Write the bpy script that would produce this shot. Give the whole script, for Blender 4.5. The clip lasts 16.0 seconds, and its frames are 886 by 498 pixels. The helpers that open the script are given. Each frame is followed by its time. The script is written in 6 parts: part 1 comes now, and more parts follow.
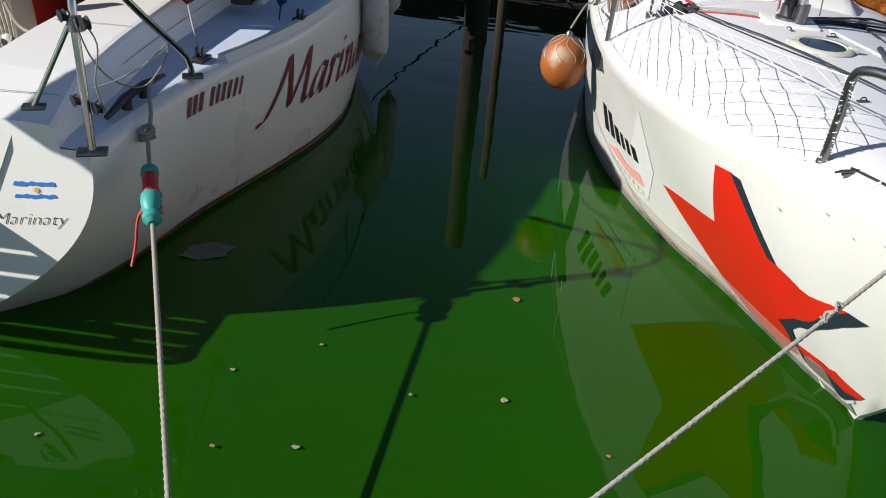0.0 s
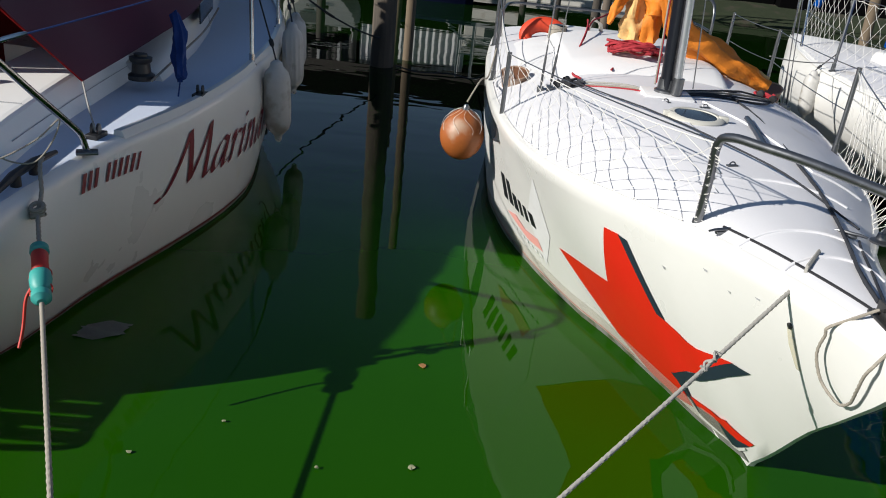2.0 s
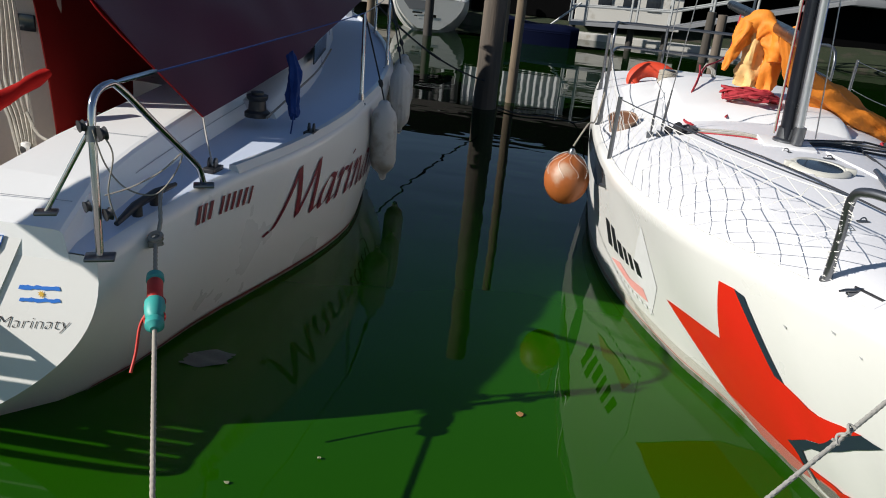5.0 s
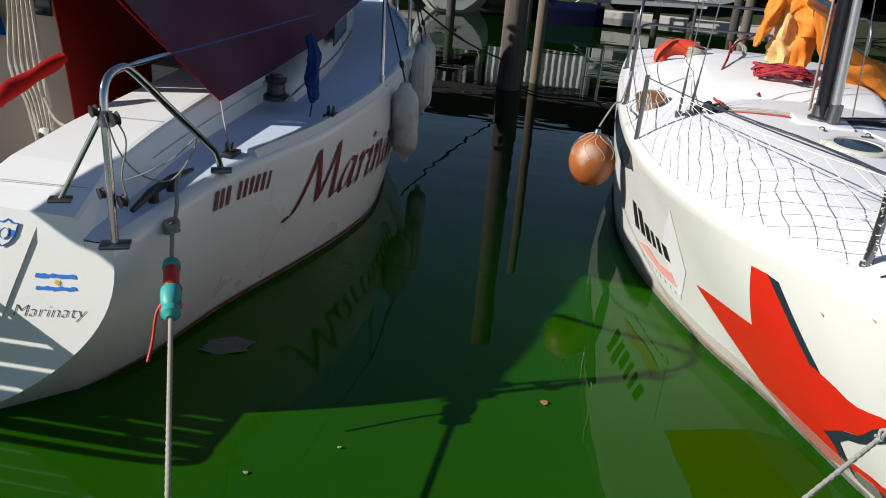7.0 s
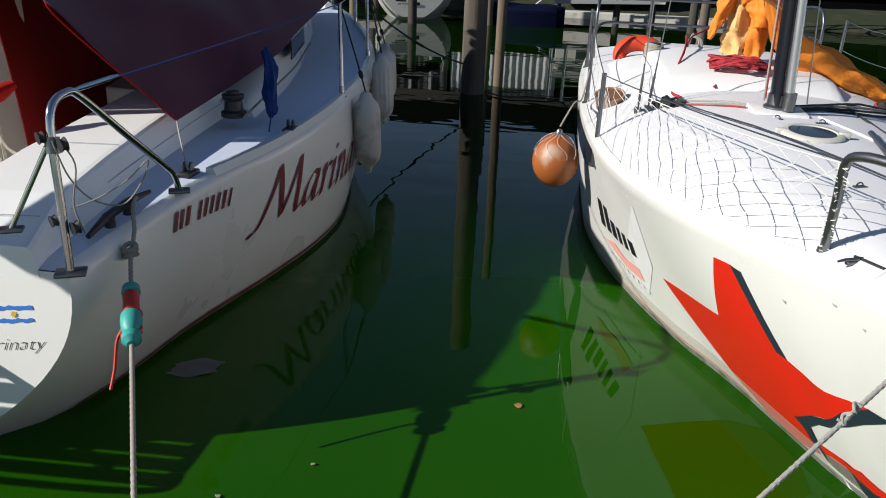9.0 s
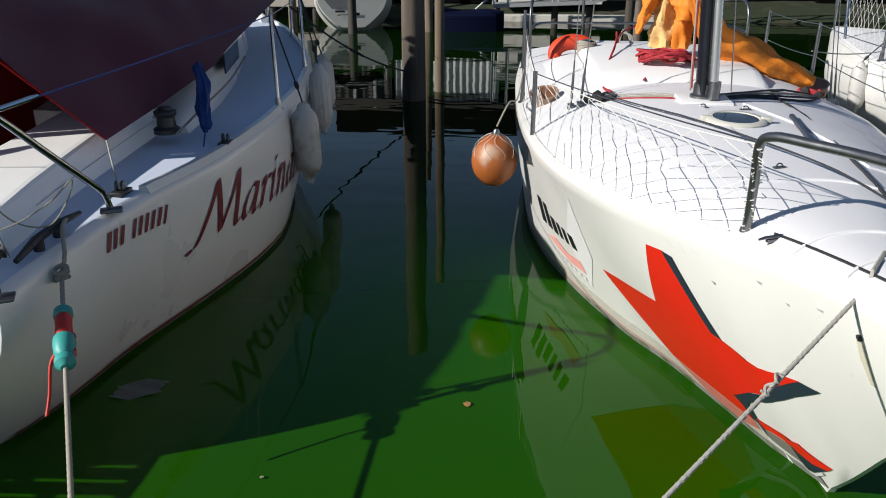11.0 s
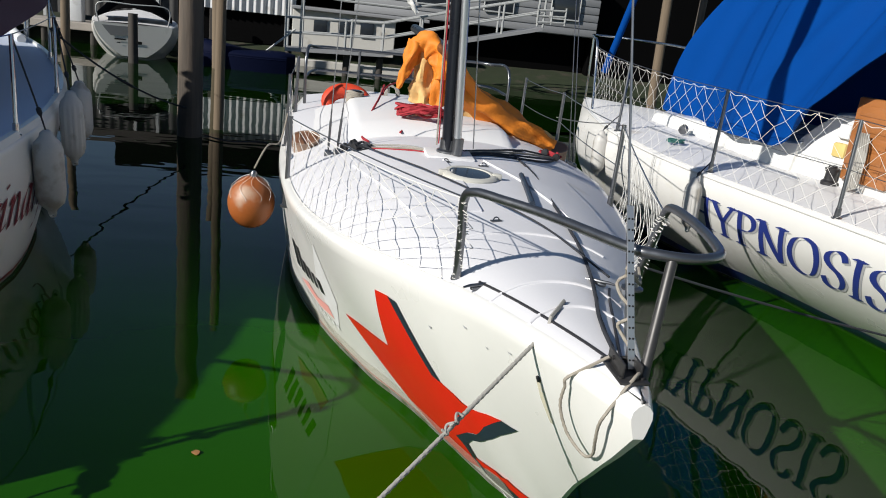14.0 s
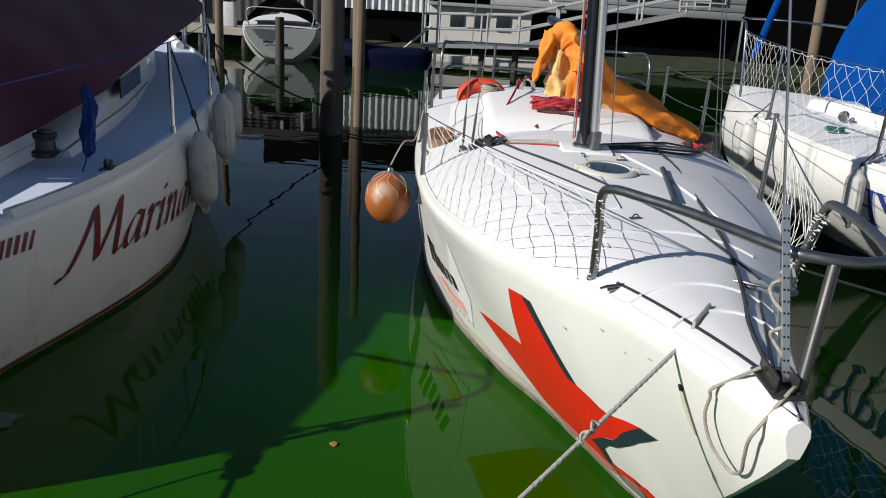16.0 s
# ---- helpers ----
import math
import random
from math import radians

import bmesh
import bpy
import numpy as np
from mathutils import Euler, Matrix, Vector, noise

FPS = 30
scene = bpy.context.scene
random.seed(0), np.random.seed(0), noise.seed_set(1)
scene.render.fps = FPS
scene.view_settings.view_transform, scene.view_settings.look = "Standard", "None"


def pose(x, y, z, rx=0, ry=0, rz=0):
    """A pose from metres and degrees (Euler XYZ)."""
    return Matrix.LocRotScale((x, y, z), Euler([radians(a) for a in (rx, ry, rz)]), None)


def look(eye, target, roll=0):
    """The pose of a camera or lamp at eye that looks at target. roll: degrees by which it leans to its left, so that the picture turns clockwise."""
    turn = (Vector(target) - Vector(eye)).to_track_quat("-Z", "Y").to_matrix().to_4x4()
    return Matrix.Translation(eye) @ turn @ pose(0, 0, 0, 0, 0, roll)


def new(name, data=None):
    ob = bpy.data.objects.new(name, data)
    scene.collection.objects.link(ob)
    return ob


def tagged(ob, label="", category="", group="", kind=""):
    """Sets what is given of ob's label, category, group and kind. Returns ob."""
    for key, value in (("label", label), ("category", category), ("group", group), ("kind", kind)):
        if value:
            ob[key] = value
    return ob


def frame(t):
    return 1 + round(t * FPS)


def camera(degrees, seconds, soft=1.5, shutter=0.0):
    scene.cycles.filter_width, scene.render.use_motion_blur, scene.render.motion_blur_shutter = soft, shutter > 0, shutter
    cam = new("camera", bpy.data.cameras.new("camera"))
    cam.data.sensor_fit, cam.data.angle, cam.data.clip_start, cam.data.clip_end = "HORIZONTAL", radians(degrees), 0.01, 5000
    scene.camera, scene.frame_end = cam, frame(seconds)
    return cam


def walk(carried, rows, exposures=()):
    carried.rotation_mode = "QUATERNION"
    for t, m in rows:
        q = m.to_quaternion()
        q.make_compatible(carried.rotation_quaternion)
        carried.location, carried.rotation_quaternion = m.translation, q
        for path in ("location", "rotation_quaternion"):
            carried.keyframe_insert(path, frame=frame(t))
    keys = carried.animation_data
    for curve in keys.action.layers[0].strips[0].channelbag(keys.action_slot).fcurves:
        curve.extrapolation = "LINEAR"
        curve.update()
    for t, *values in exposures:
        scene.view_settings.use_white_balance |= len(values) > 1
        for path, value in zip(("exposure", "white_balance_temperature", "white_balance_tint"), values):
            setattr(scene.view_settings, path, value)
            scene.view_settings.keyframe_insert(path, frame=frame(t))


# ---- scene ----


cam = camera(59.0, 16.0, soft=1.0)
PATH = [
    (0, (0.057, -0.017, 1.688), (-0.243, 1.703, 0.712), 5.1),
    (0.5, (0.052, -0.044, 1.664), (-0.209, 1.686, 0.695), 4.5),
    (1, (0.092, -0.08, 1.688), (-0.005, 1.748, 0.883), 6.6),
    (1.5, (0.095, -0.071, 1.696), (0.007, 1.764, 0.905), 6.0),
    (2, (0.105, -0.053, 1.698), (-0.006, 1.779, 0.903), 6.0),
    (2.5, (0.103, -0.066, 1.697), (-0.044, 1.774, 0.927), 4.6),
    (3, (0.078, -0.067, 1.703), (-0.21, 1.765, 0.956), 5.6),
    (3.5, (0.071, -0.044, 1.699), (-0.331, 1.747, 0.903), 5.0),
    (4, (0.066, -0.032, 1.685), (-0.36, 1.768, 0.926), 4.2),
    (4.2, (0.053, -0.031, 1.689), (-0.298, 1.788, 0.935), 5.6),
    (6.3, (0.064, 0.047, 1.69), (-0.319, 1.885, 1.0), 6.1),
    (6.5, (0.068, 0.056, 1.687), (-0.339, 1.883, 0.982), 5.5),
    (7, (0.051, 0.06, 1.673), (-0.358, 1.859, 0.903), 4.7),
    (7.5, (0.051, 0.055, 1.661), (-0.335, 1.863, 0.898), 5.3),
    (8, (0.061, 0.08, 1.674), (-0.308, 1.903, 0.938), 3.8),
    (8.2, (0.073, 0.086, 1.673), (-0.261, 1.906, 0.914), 2.9),
    (10.3, (0.116, 0.086, 1.674), (-0.285, 1.902, 0.938), 0.6),
    (10.5, (0.135, 0.098, 1.665), (-0.214, 1.921, 0.919), 0.7),
    (11, (0.164, 0.08, 1.658), (-0.086, 1.925, 0.927), -0.1),
    (11.5, (0.196, 0.084, 1.626), (0.049, 1.89, 0.78), 0.8),
    (12, (0.277, 0.092, 1.639), (0.081, 1.892, 0.79), 0.8),
    (12.5, (0.326, 0.09, 1.67), (0.23, 1.923, 0.875), 3.5),
    (13, (0.355, 0.078, 1.681), (0.489, 1.958, 1.011), 6.3),
    (13.5, (0.375, 0.065, 1.674), (0.658, 1.944, 1.051), 8.4),
    (14, (0.382, 0.057, 1.678), (0.64, 1.949, 1.082), 6.6),
    (14.5, (0.379, 0.06, 1.692), (0.608, 1.961, 1.116), 6.1),
    (15, (0.385, 0.064, 1.69), (0.585, 1.955, 1.069), 5.4),
    (15.5, (0.406, 0.103, 1.675), (0.441, 1.983, 0.994), 3.9),
    (16, (0.387, 0.105, 1.68), (0.304, 1.997, 1.038), 3.7),
]
walk(cam, [(t, look(eye, target, roll)) for t, eye, target, roll in PATH], exposures=[(0.0, 0.46), (0.8, 0.44), (1.6, 0.35), (3.0, 0.36), (4.2, 0.42), (10.3, 0.41), (11.5, 0.36), (13.0, 0.29), (14.5, 0.27), (16.0, 0.26)])

# ---- light ----
SUN_AZ, SUN_EL = 30.0, 28.0          # heading in which the sunlight travels, degrees from +x; height
world = bpy.data.worlds.new("sky")
scene.world = world
world.use_nodes = True
wn = world.node_tree.nodes
sky = wn.new("ShaderNodeTexSky")
sky.sky_type = "NISHITA"
sky.sun_disc = False
sky.sun_elevation = radians(SUN_EL)
sky.sun_rotation = radians(270 - SUN_AZ)
sky.air_density, sky.dust_density, sky.ozone_density = 1.0, 0.1, 2.5
world.node_tree.links.new(sky.outputs[0], wn["Background"].inputs[0])
wn["Background"].inputs[1].default_value = 0.060
sun = new("sun", bpy.data.lights.new("sun", "SUN"))
sun.data.energy = 5.0
sun.data.angle = radians(0.53)
sun.data.color = (1.0, 0.955, 0.88)
ray = Vector((math.cos(radians(SUN_AZ)) * math.cos(radians(SUN_EL)), math.sin(radians(SUN_AZ)) * math.cos(radians(SUN_EL)), -math.sin(radians(SUN_EL))))
sun.matrix_world = Matrix.Translation((-6, -5, 9)) @ ray.to_track_quat("-Z", "Y").to_matrix().to_4x4()


# ---- materials ----
def mat(name, base, rough=0.5, metal=0.0, vary=0.12, scale=8.0, fine=90.0, bump=0.1, depth=0.002, stain=None, stain_at=0.62, stain_scale=3.0, coat=0.0, stretch=(1, 1, 1), alpha=1.0, sheen=0.0):
    """A surface with two scales of variation, an optional stain colour and a fine relief."""
    m = bpy.data.materials.new(name)
    m.use_nodes = True
    n, l = m.node_tree.nodes, m.node_tree.links
    b = n["Principled BSDF"]
    pos = n.new("ShaderNodeTexCoord")
    mp = n.new("ShaderNodeMapping")
    mp.inputs["Scale"].default_value = stretch
    l.new(pos.outputs["Object"], mp.inputs[0])
    big, small = n.new("ShaderNodeTexNoise"), n.new("ShaderNodeTexNoise")
    for tex, s, d in ((big, scale, 4), (small, fine, 3)):
        tex.inputs["Scale"].default_value, tex.inputs["Detail"].default_value = s, d
        l.new(mp.outputs[0], tex.inputs["Vector"])
    mix = n.new("ShaderNodeMix")
    mix.data_type = "RGBA"
    mix.inputs[6].default_value = (*[c * (1 - vary) for c in base], 1)
    mix.inputs[7].default_value = (*[min(1, c * (1 + vary)) for c in base], 1)
    add = n.new("ShaderNodeMath")
    add.operation = "MULTIPLY_ADD"
    l.new(small.outputs[0], add.inputs[0])
    add.inputs[1].default_value = 0.5
    half = n.new("ShaderNodeMath")
    half.operation = "MULTIPLY"
    half.inputs[1].default_value = 0.5
    l.new(big.outputs[0], half.inputs[0])
    l.new(half.outputs[0], add.inputs[2])
    l.new(add.outputs[0], mix.inputs[0])
    colour = mix.outputs[2]
    if stain:
        st = n.new("ShaderNodeTexNoise")
        st.inputs["Scale"].default_value, st.inputs["Detail"].default_value = stain_scale, 8
        l.new(mp.outputs[0], st.inputs["Vector"])
        ramp = n.new("ShaderNodeMapRange")
        ramp.inputs[1].default_value, ramp.inputs[2].default_value = stain_at, stain_at + 0.12
        l.new(st.outputs[0], ramp.inputs[0])
        m2 = n.new("ShaderNodeMix")
        m2.data_type = "RGBA"
        l.new(ramp.outputs[0], m2.inputs[0])
        l.new(colour, m2.inputs[6])
        m2.inputs[7].default_value = (*stain, 1)
        colour = m2.outputs[2]
    l.new(colour, b.inputs["Base Color"])
    rr = n.new("ShaderNodeMapRange")
    rr.inputs[3].default_value, rr.inputs[4].default_value = max(0.02, rough - 0.1), min(1, rough + 0.1)
    l.new(big.outputs[0], rr.inputs[0])
    l.new(rr.outputs[0], b.inputs["Roughness"])
    b.inputs["Metallic"].default_value = metal
    b.inputs["Coat Weight"].default_value = coat
    b.inputs["Sheen Weight"].default_value = sheen
    b.inputs["Alpha"].default_value = alpha
    if bump:
        bp = n.new("ShaderNodeBump")
        bp.inputs["Strength"].default_value, bp.inputs["Distance"].default_value = bump, depth
        l.new(add.outputs[0], bp.inputs["Height"])
        l.new(bp.outputs[0], b.inputs["Normal"])
    return m


GEL = mat("white gelcoat", (0.695, 0.692, 0.67), 0.3, vary=0.03, scale=2.5, fine=30, bump=0.03, stain=(0.62, 0.6, 0.53), stain_at=0.66, coat=0.3)
COAM_W = mat("bright white gelcoat", (0.83, 0.83, 0.82), 0.35, vary=0.03, scale=3, fine=40, bump=0.03, stain=(0.74, 0.73, 0.69), stain_at=0.66, coat=0.2)
GEL_CREAM = mat("aged cream gelcoat", (0.72, 0.71, 0.685), 0.3, vary=0.03, scale=2.5, fine=30, bump=0.03, stain=(0.68, 0.645, 0.56), stain_at=0.66, coat=0.3)
DECK = mat("pale grey deck paint", (0.635, 0.635, 0.66), 0.6, vary=0.05, scale=3, fine=160, bump=0.35, depth=0.001, stain=(0.55, 0.54, 0.53), stain_at=0.66)
DECK_W = mat("worn white deck", (0.67, 0.668, 0.672), 0.55, vary=0.05, scale=4, fine=120, bump=0.2, depth=0.001, stain=(0.55, 0.52, 0.48), stain_at=0.64)
# Sky-blue shade on the cruiser's deck is put into this colour.
DECK_SHADE_BLUE = mat("pale deck with blue shade tint", (0.56, 0.62, 0.74), 0.55, vary=0.05, scale=3, fine=140, bump=0.3, depth=0.001)
RED = mat("red vinyl", (0.62, 0.016, 0.008), 0.35, vary=0.05, scale=5, fine=60, bump=0.02)
NAVY = mat("dark navy vinyl", (0.018, 0.028, 0.045), 0.35, vary=0.1, bump=0.02)
BLUE_INK = mat("blue lettering", (0.02, 0.035, 0.19), 0.35, vary=0.15, scale=12, bump=0.02)
MAROON_INK = mat("maroon lettering", (0.17, 0.012, 0.02), 0.4, vary=0.1, bump=0.02)
GREY_INK = mat("grey lettering", (0.36, 0.37, 0.39), 0.4, vary=0.1, bump=0.0)
BLACK_INK = mat("black lettering", (0.012, 0.012, 0.014), 0.4, vary=0.1, bump=0.0)
GREY_DARK = mat("dark grey lettering", (0.05, 0.045, 0.045), 0.4, vary=0.1, bump=0.0)
SKY_INK = mat("flag blue", (0.03, 0.16, 0.55), 0.4, vary=0.1, bump=0.0)
PINK_INK = mat("faded red print", (0.72, 0.33, 0.30), 0.45, vary=0.15, scale=20, bump=0.0)
PALE_INK = mat("faded grey print", (0.66, 0.665, 0.67), 0.45, vary=0.1, scale=20, bump=0.0)
GOLD_INK = mat("ochre print", (0.6, 0.36, 0.05), 0.45, bump=0.0)
STEEL = mat("polished stainless steel", (0.5, 0.5, 0.51), 0.16, 1.0, vary=0.06, scale=10, bump=0.02)
STEEL_OLD = mat("weathered stainless steel", (0.17, 0.175, 0.185), 0.32, 0.9, vary=0.2, scale=20, fine=120, bump=0.08)
ALU = mat("anodised aluminium", (0.52, 0.53, 0.55), 0.34, 0.85, vary=0.08, scale=10, bump=0.03, stretch=(1, 1, 0.1))
BLACK_MAST = mat("black anodised mast", (0.012, 0.014, 0.02), 0.3, 0.4, vary=0.2, bump=0.02)
BLACK = mat("black plastic", (0.018, 0.018, 0.02), 0.45, vary=0.2, bump=0.05)
ROPE = mat("grey braided rope", (0.27, 0.245, 0.205), 0.85, vary=0.5, scale=90, fine=400, bump=0.6, depth=0.002)
ROPE_W = mat("white braided rope", (0.30, 0.29, 0.265), 0.85, vary=0.2, scale=60, fine=400, bump=0.5, depth=0.002)
ROPE_FLECK = mat("flecked white sheet", (0.36, 0.335, 0.29), 0.85, vary=0.7, scale=70, fine=300, bump=0.5)
ROPE_RED = mat("red rope", (0.31, 0.015, 0.024), 0.8, vary=0.25, scale=60, fine=300, bump=0.5)
ROPE_BLACK = mat("black rope", (0.02, 0.022, 0.028), 0.8, vary=0.25, scale=60, fine=300, bump=0.5)
ROPE_BLUE = mat("blue rope", (0.004, 0.032, 0.16), 0.8, vary=0.25, scale=60, fine=300, bump=0.5)
NET = mat("white netting cord", (0.68, 0.67, 0.64), 0.85, vary=0.2, scale=60, fine=300, bump=0.3)
WIRE = mat("steel wire", (0.33, 0.33, 0.34), 0.4, 1.0, vary=0.15, bump=0.1)
FENDER = mat("scuffed white vinyl", (0.44, 0.435, 0.42), 0.5, vary=0.08, scale=9, fine=60, bump=0.08, stain=(0.29, 0.27, 0.235), stain_at=0.54, stain_scale=7)
BUOY_OR = mat("faded orange plastic", (0.30, 0.085, 0.018), 0.5, vary=0.2, scale=9, fine=60, bump=0.08, stain=(0.38, 0.25, 0.17), stain_at=0.50, stain_scale=5)
MAROON = mat("aubergine canvas", (0.068, 0.015, 0.036), 0.8, vary=0.2, scale=4, fine=300, bump=0.25, sheen=0.15)
DEEP_RED = mat("deep red canvas", (0.14, 0.008, 0.007), 0.8, vary=0.2, scale=4, fine=300, bump=0.25)
RED_CLOTH = mat("bright red canvas", (0.30, 0.011, 0.010), 0.8, vary=0.12, scale=8, fine=300, bump=0.25)
BLUE_TARP = mat("royal blue canvas", (0.0002, 0.042, 0.21), 0.8, vary=0.12, scale=3, fine=300, bump=0.2)
NAVY_TARP = mat("navy canvas", (0.002, 0.004, 0.018), 0.75, vary=0.2, scale=3, fine=200, bump=0.2)
SAIL_OR = mat("orange sailcloth", (0.62, 0.185, 0.010), 0.7, vary=0.22, scale=11, fine=55, bump=0.55, depth=0.008)
SAIL_TAN = mat("tan sailcloth", (0.60, 0.38, 0.15), 0.75, vary=0.2, scale=11, fine=55, bump=0.5, depth=0.008)
SAFETY = mat("safety orange", (0.55, 0.045, 0.012), 0.6, vary=0.1, bump=0.1)
BROWN = mat("brown plastic", (0.17, 0.075, 0.035), 0.45, vary=0.2, bump=0.08)
CUP_RIM = mat("pale brown plastic", (0.30, 0.20, 0.14), 0.5, vary=0.2, bump=0.08)
GRIME = mat("dried waterline scum", (0.46, 0.42, 0.34), 0.7, vary=0.25, scale=9, fine=70, bump=0.1, alpha=0.32)
STREAK = mat("yellowish run-off stain", (0.62, 0.57, 0.38), 0.5, vary=0.1, scale=12, alpha=0.45)
COCKPIT = mat("aged beige cockpit moulding", (0.52, 0.45, 0.38), 0.55, vary=0.12, scale=5, fine=80, bump=0.15, stain=(0.42, 0.35, 0.29), stain_at=0.6)
IRON = mat("grimy and shade-dark steel", (0.07, 0.068, 0.068), 0.45, 0.7, vary=0.3, scale=30, bump=0.1)
TEAL = mat("turquoise rubber", (0.035, 0.30, 0.27), 0.5, vary=0.12, scale=20, bump=0.1)
RED_RUB = mat("red rubber", (0.5, 0.025, 0.014), 0.5, vary=0.12, scale=20, bump=0.1)
SMOKED = mat("smoked acrylic", (0.02, 0.024, 0.03), 0.12, vary=0.1, bump=0.0)
BEIGE = mat("beige plastic", (0.50, 0.49, 0.44), 0.5, vary=0.08, bump=0.05)
YELLOWED = mat("yellowed plastic", (0.58, 0.44, 0.16), 0.5, vary=0.1, bump=0.05)
ANTIFOUL = mat("dark red boot stripe", (0.16, 0.02, 0.018), 0.5, vary=0.2, bump=0.05)
GREYBAND = mat("grimy grey waterline", (0.20, 0.20, 0.19), 0.6, vary=0.3, scale=14, bump=0.15, stain=(0.08, 0.1, 0.05), stain_at=0.5, stain_scale=9)
WOOD_PILE = mat("weathered timber pile", (0.115, 0.09, 0.07), 0.85, vary=0.4, scale=9, fine=60, bump=0.7, depth=0.01, stretch=(1, 1, 0.08), stain=(0.05, 0.042, 0.034), stain_at=0.5, stain_scale=4)
WOOD_TAN = mat("sunlit timber pole", (0.14, 0.105, 0.07), 0.85, vary=0.3, scale=9, fine=60, bump=0.6, depth=0.008, stretch=(1, 1, 0.08))
WOOD_DARK = mat("dark wet timber", (0.035, 0.03, 0.026), 0.8, vary=0.4, scale=6, fine=60, bump=0.6, depth=0.008)
TEAK = mat("varnished teak", (0.30, 0.115, 0.035), 0.35, vary=0.3, scale=10, fine=70, bump=0.15, stretch=(0.15, 0.15, 1), coat=0.4)
PLANK = mat("grey dock plank", (0.30, 0.27, 0.24), 0.85, vary=0.3, scale=6, fine=60, bump=0.5, depth=0.004)
SHEET = mat("corrugated white sheet", (0.44, 0.45, 0.46), 0.5, 0.0, vary=0.08, scale=2, fine=30, bump=0.1, stain=(0.26, 0.25, 0.23), stain_at=0.62)
GREY_WALL = mat("pale grey siding", (0.22, 0.225, 0.235), 0.6, vary=0.08, scale=2, fine=30, bump=0.1)
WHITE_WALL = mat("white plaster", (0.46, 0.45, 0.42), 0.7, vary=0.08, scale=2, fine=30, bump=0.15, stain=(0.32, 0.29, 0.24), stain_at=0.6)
# The boathouse's deep shade is put into this near-black; a far cover shares it.
SHADE_BLACK = mat("near-black shade tone", (0.0010, 0.0010, 0.0012), 0.8, vary=0.3, scale=2, fine=30, bump=0.2)
GALV = mat("white painted rail", (0.32, 0.33, 0.33), 0.45, vary=0.1, scale=8, bump=0.05)
GRASS = mat("mossy bank", (0.014, 0.023, 0.006), 0.9, vary=0.5, scale=6, fine=60, bump=0.8, depth=0.03, stain=(0.04, 0.034, 0.022), stain_at=0.55)
LEAF = mat("fallen leaf", (0.28, 0.14, 0.05), 0.7, vary=0.3, scale=30, bump=0.2)
LEAF_PALE = mat("pale fleck", (0.26, 0.27, 0.16), 0.7, vary=0.3, scale=30, bump=0.2)

for dull in (SHADE_BLACK, BLUE_TARP, NAVY_TARP, MAROON, DEEP_RED, RED_CLOTH):
    dull.node_tree.nodes["Principled BSDF"].inputs["Specular IOR Level"].default_value = 0.06

WATER = bpy.data.materials.new("green algal water")
WATER.use_nodes = True
n_, l_ = WATER.node_tree.nodes, WATER.node_tree.links
b_ = n_["Principled BSDF"]
p_ = n_.new("ShaderNodeTexCoord")
cloud = n_.new("ShaderNodeTexNoise")
cloud.inputs["Scale"].default_value, cloud.inputs["Detail"].default_value = 0.9, 6
l_.new(p_.outputs["Object"], cloud.inputs["Vector"])
cm = n_.new("ShaderNodeMix")
cm.data_type = "RGBA"
cm.inputs[6].default_value = (0.0076, 0.055, 0.0002, 1)
cm.inputs[7].default_value = (0.0110, 0.068, 0.0003, 1)
l_.new(cloud.outputs[0], cm.inputs[0])
# far water's shade is painted in: the green darkens away from the landing
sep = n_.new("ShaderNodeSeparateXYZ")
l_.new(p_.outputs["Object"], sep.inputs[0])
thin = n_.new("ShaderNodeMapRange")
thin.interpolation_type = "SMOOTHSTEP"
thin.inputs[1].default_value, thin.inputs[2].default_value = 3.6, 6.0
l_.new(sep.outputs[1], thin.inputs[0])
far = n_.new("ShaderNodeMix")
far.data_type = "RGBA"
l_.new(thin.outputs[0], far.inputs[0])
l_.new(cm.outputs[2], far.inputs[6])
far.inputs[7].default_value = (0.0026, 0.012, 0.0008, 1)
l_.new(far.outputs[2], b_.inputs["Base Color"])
b_.inputs["Roughness"].default_value = 0.015
b_.inputs["IOR"].default_value = 1.225
wave = n_.new("ShaderNodeTexNoise")
wave.inputs["Scale"].default_value, wave.inputs["Detail"].default_value = 1.1, 2
wmap = n_.new("ShaderNodeMapping")
wmap.inputs["Scale"].default_value = (1.0, 2.2, 1.0)
l_.new(p_.outputs["Object"], wmap.inputs[0])
l_.new(wmap.outputs[0], wave.inputs["Vector"])
wb = n_.new("ShaderNodeBump")
wb.inputs["Strength"].default_value, wb.inputs["Distance"].default_value = 0.24, 0.015
l_.new(wave.outputs[0], wb.inputs["Height"])
l_.new(wb.outputs[0], b_.inputs["Normal"])


# ---- building helpers ----
BERTH = Matrix()          # carries a boat's drawing to its berth and full size


def part(name, bm, material, parent=None, label="", smooth=True):
    """Links a bmesh, in the drawing's coordinates, as one mesh object under a thing or part."""
    me = bpy.data.meshes.new(name)
    bm.transform(BERTH)
    bmesh.ops.recalc_face_normals(bm, faces=bm.faces)
    bm.to_mesh(me)
    bm.free()
    me.materials.append(material)
    if smooth:
        me.shade_smooth()
        me.set_sharp_from_angle(angle=radians(42))
    ob = new(name, me)
    if parent:
        ob.parent = parent
        ob.matrix_parent_inverse = parent.matrix_world.inverted()
    if label:
        tagged(ob, label)
    return ob


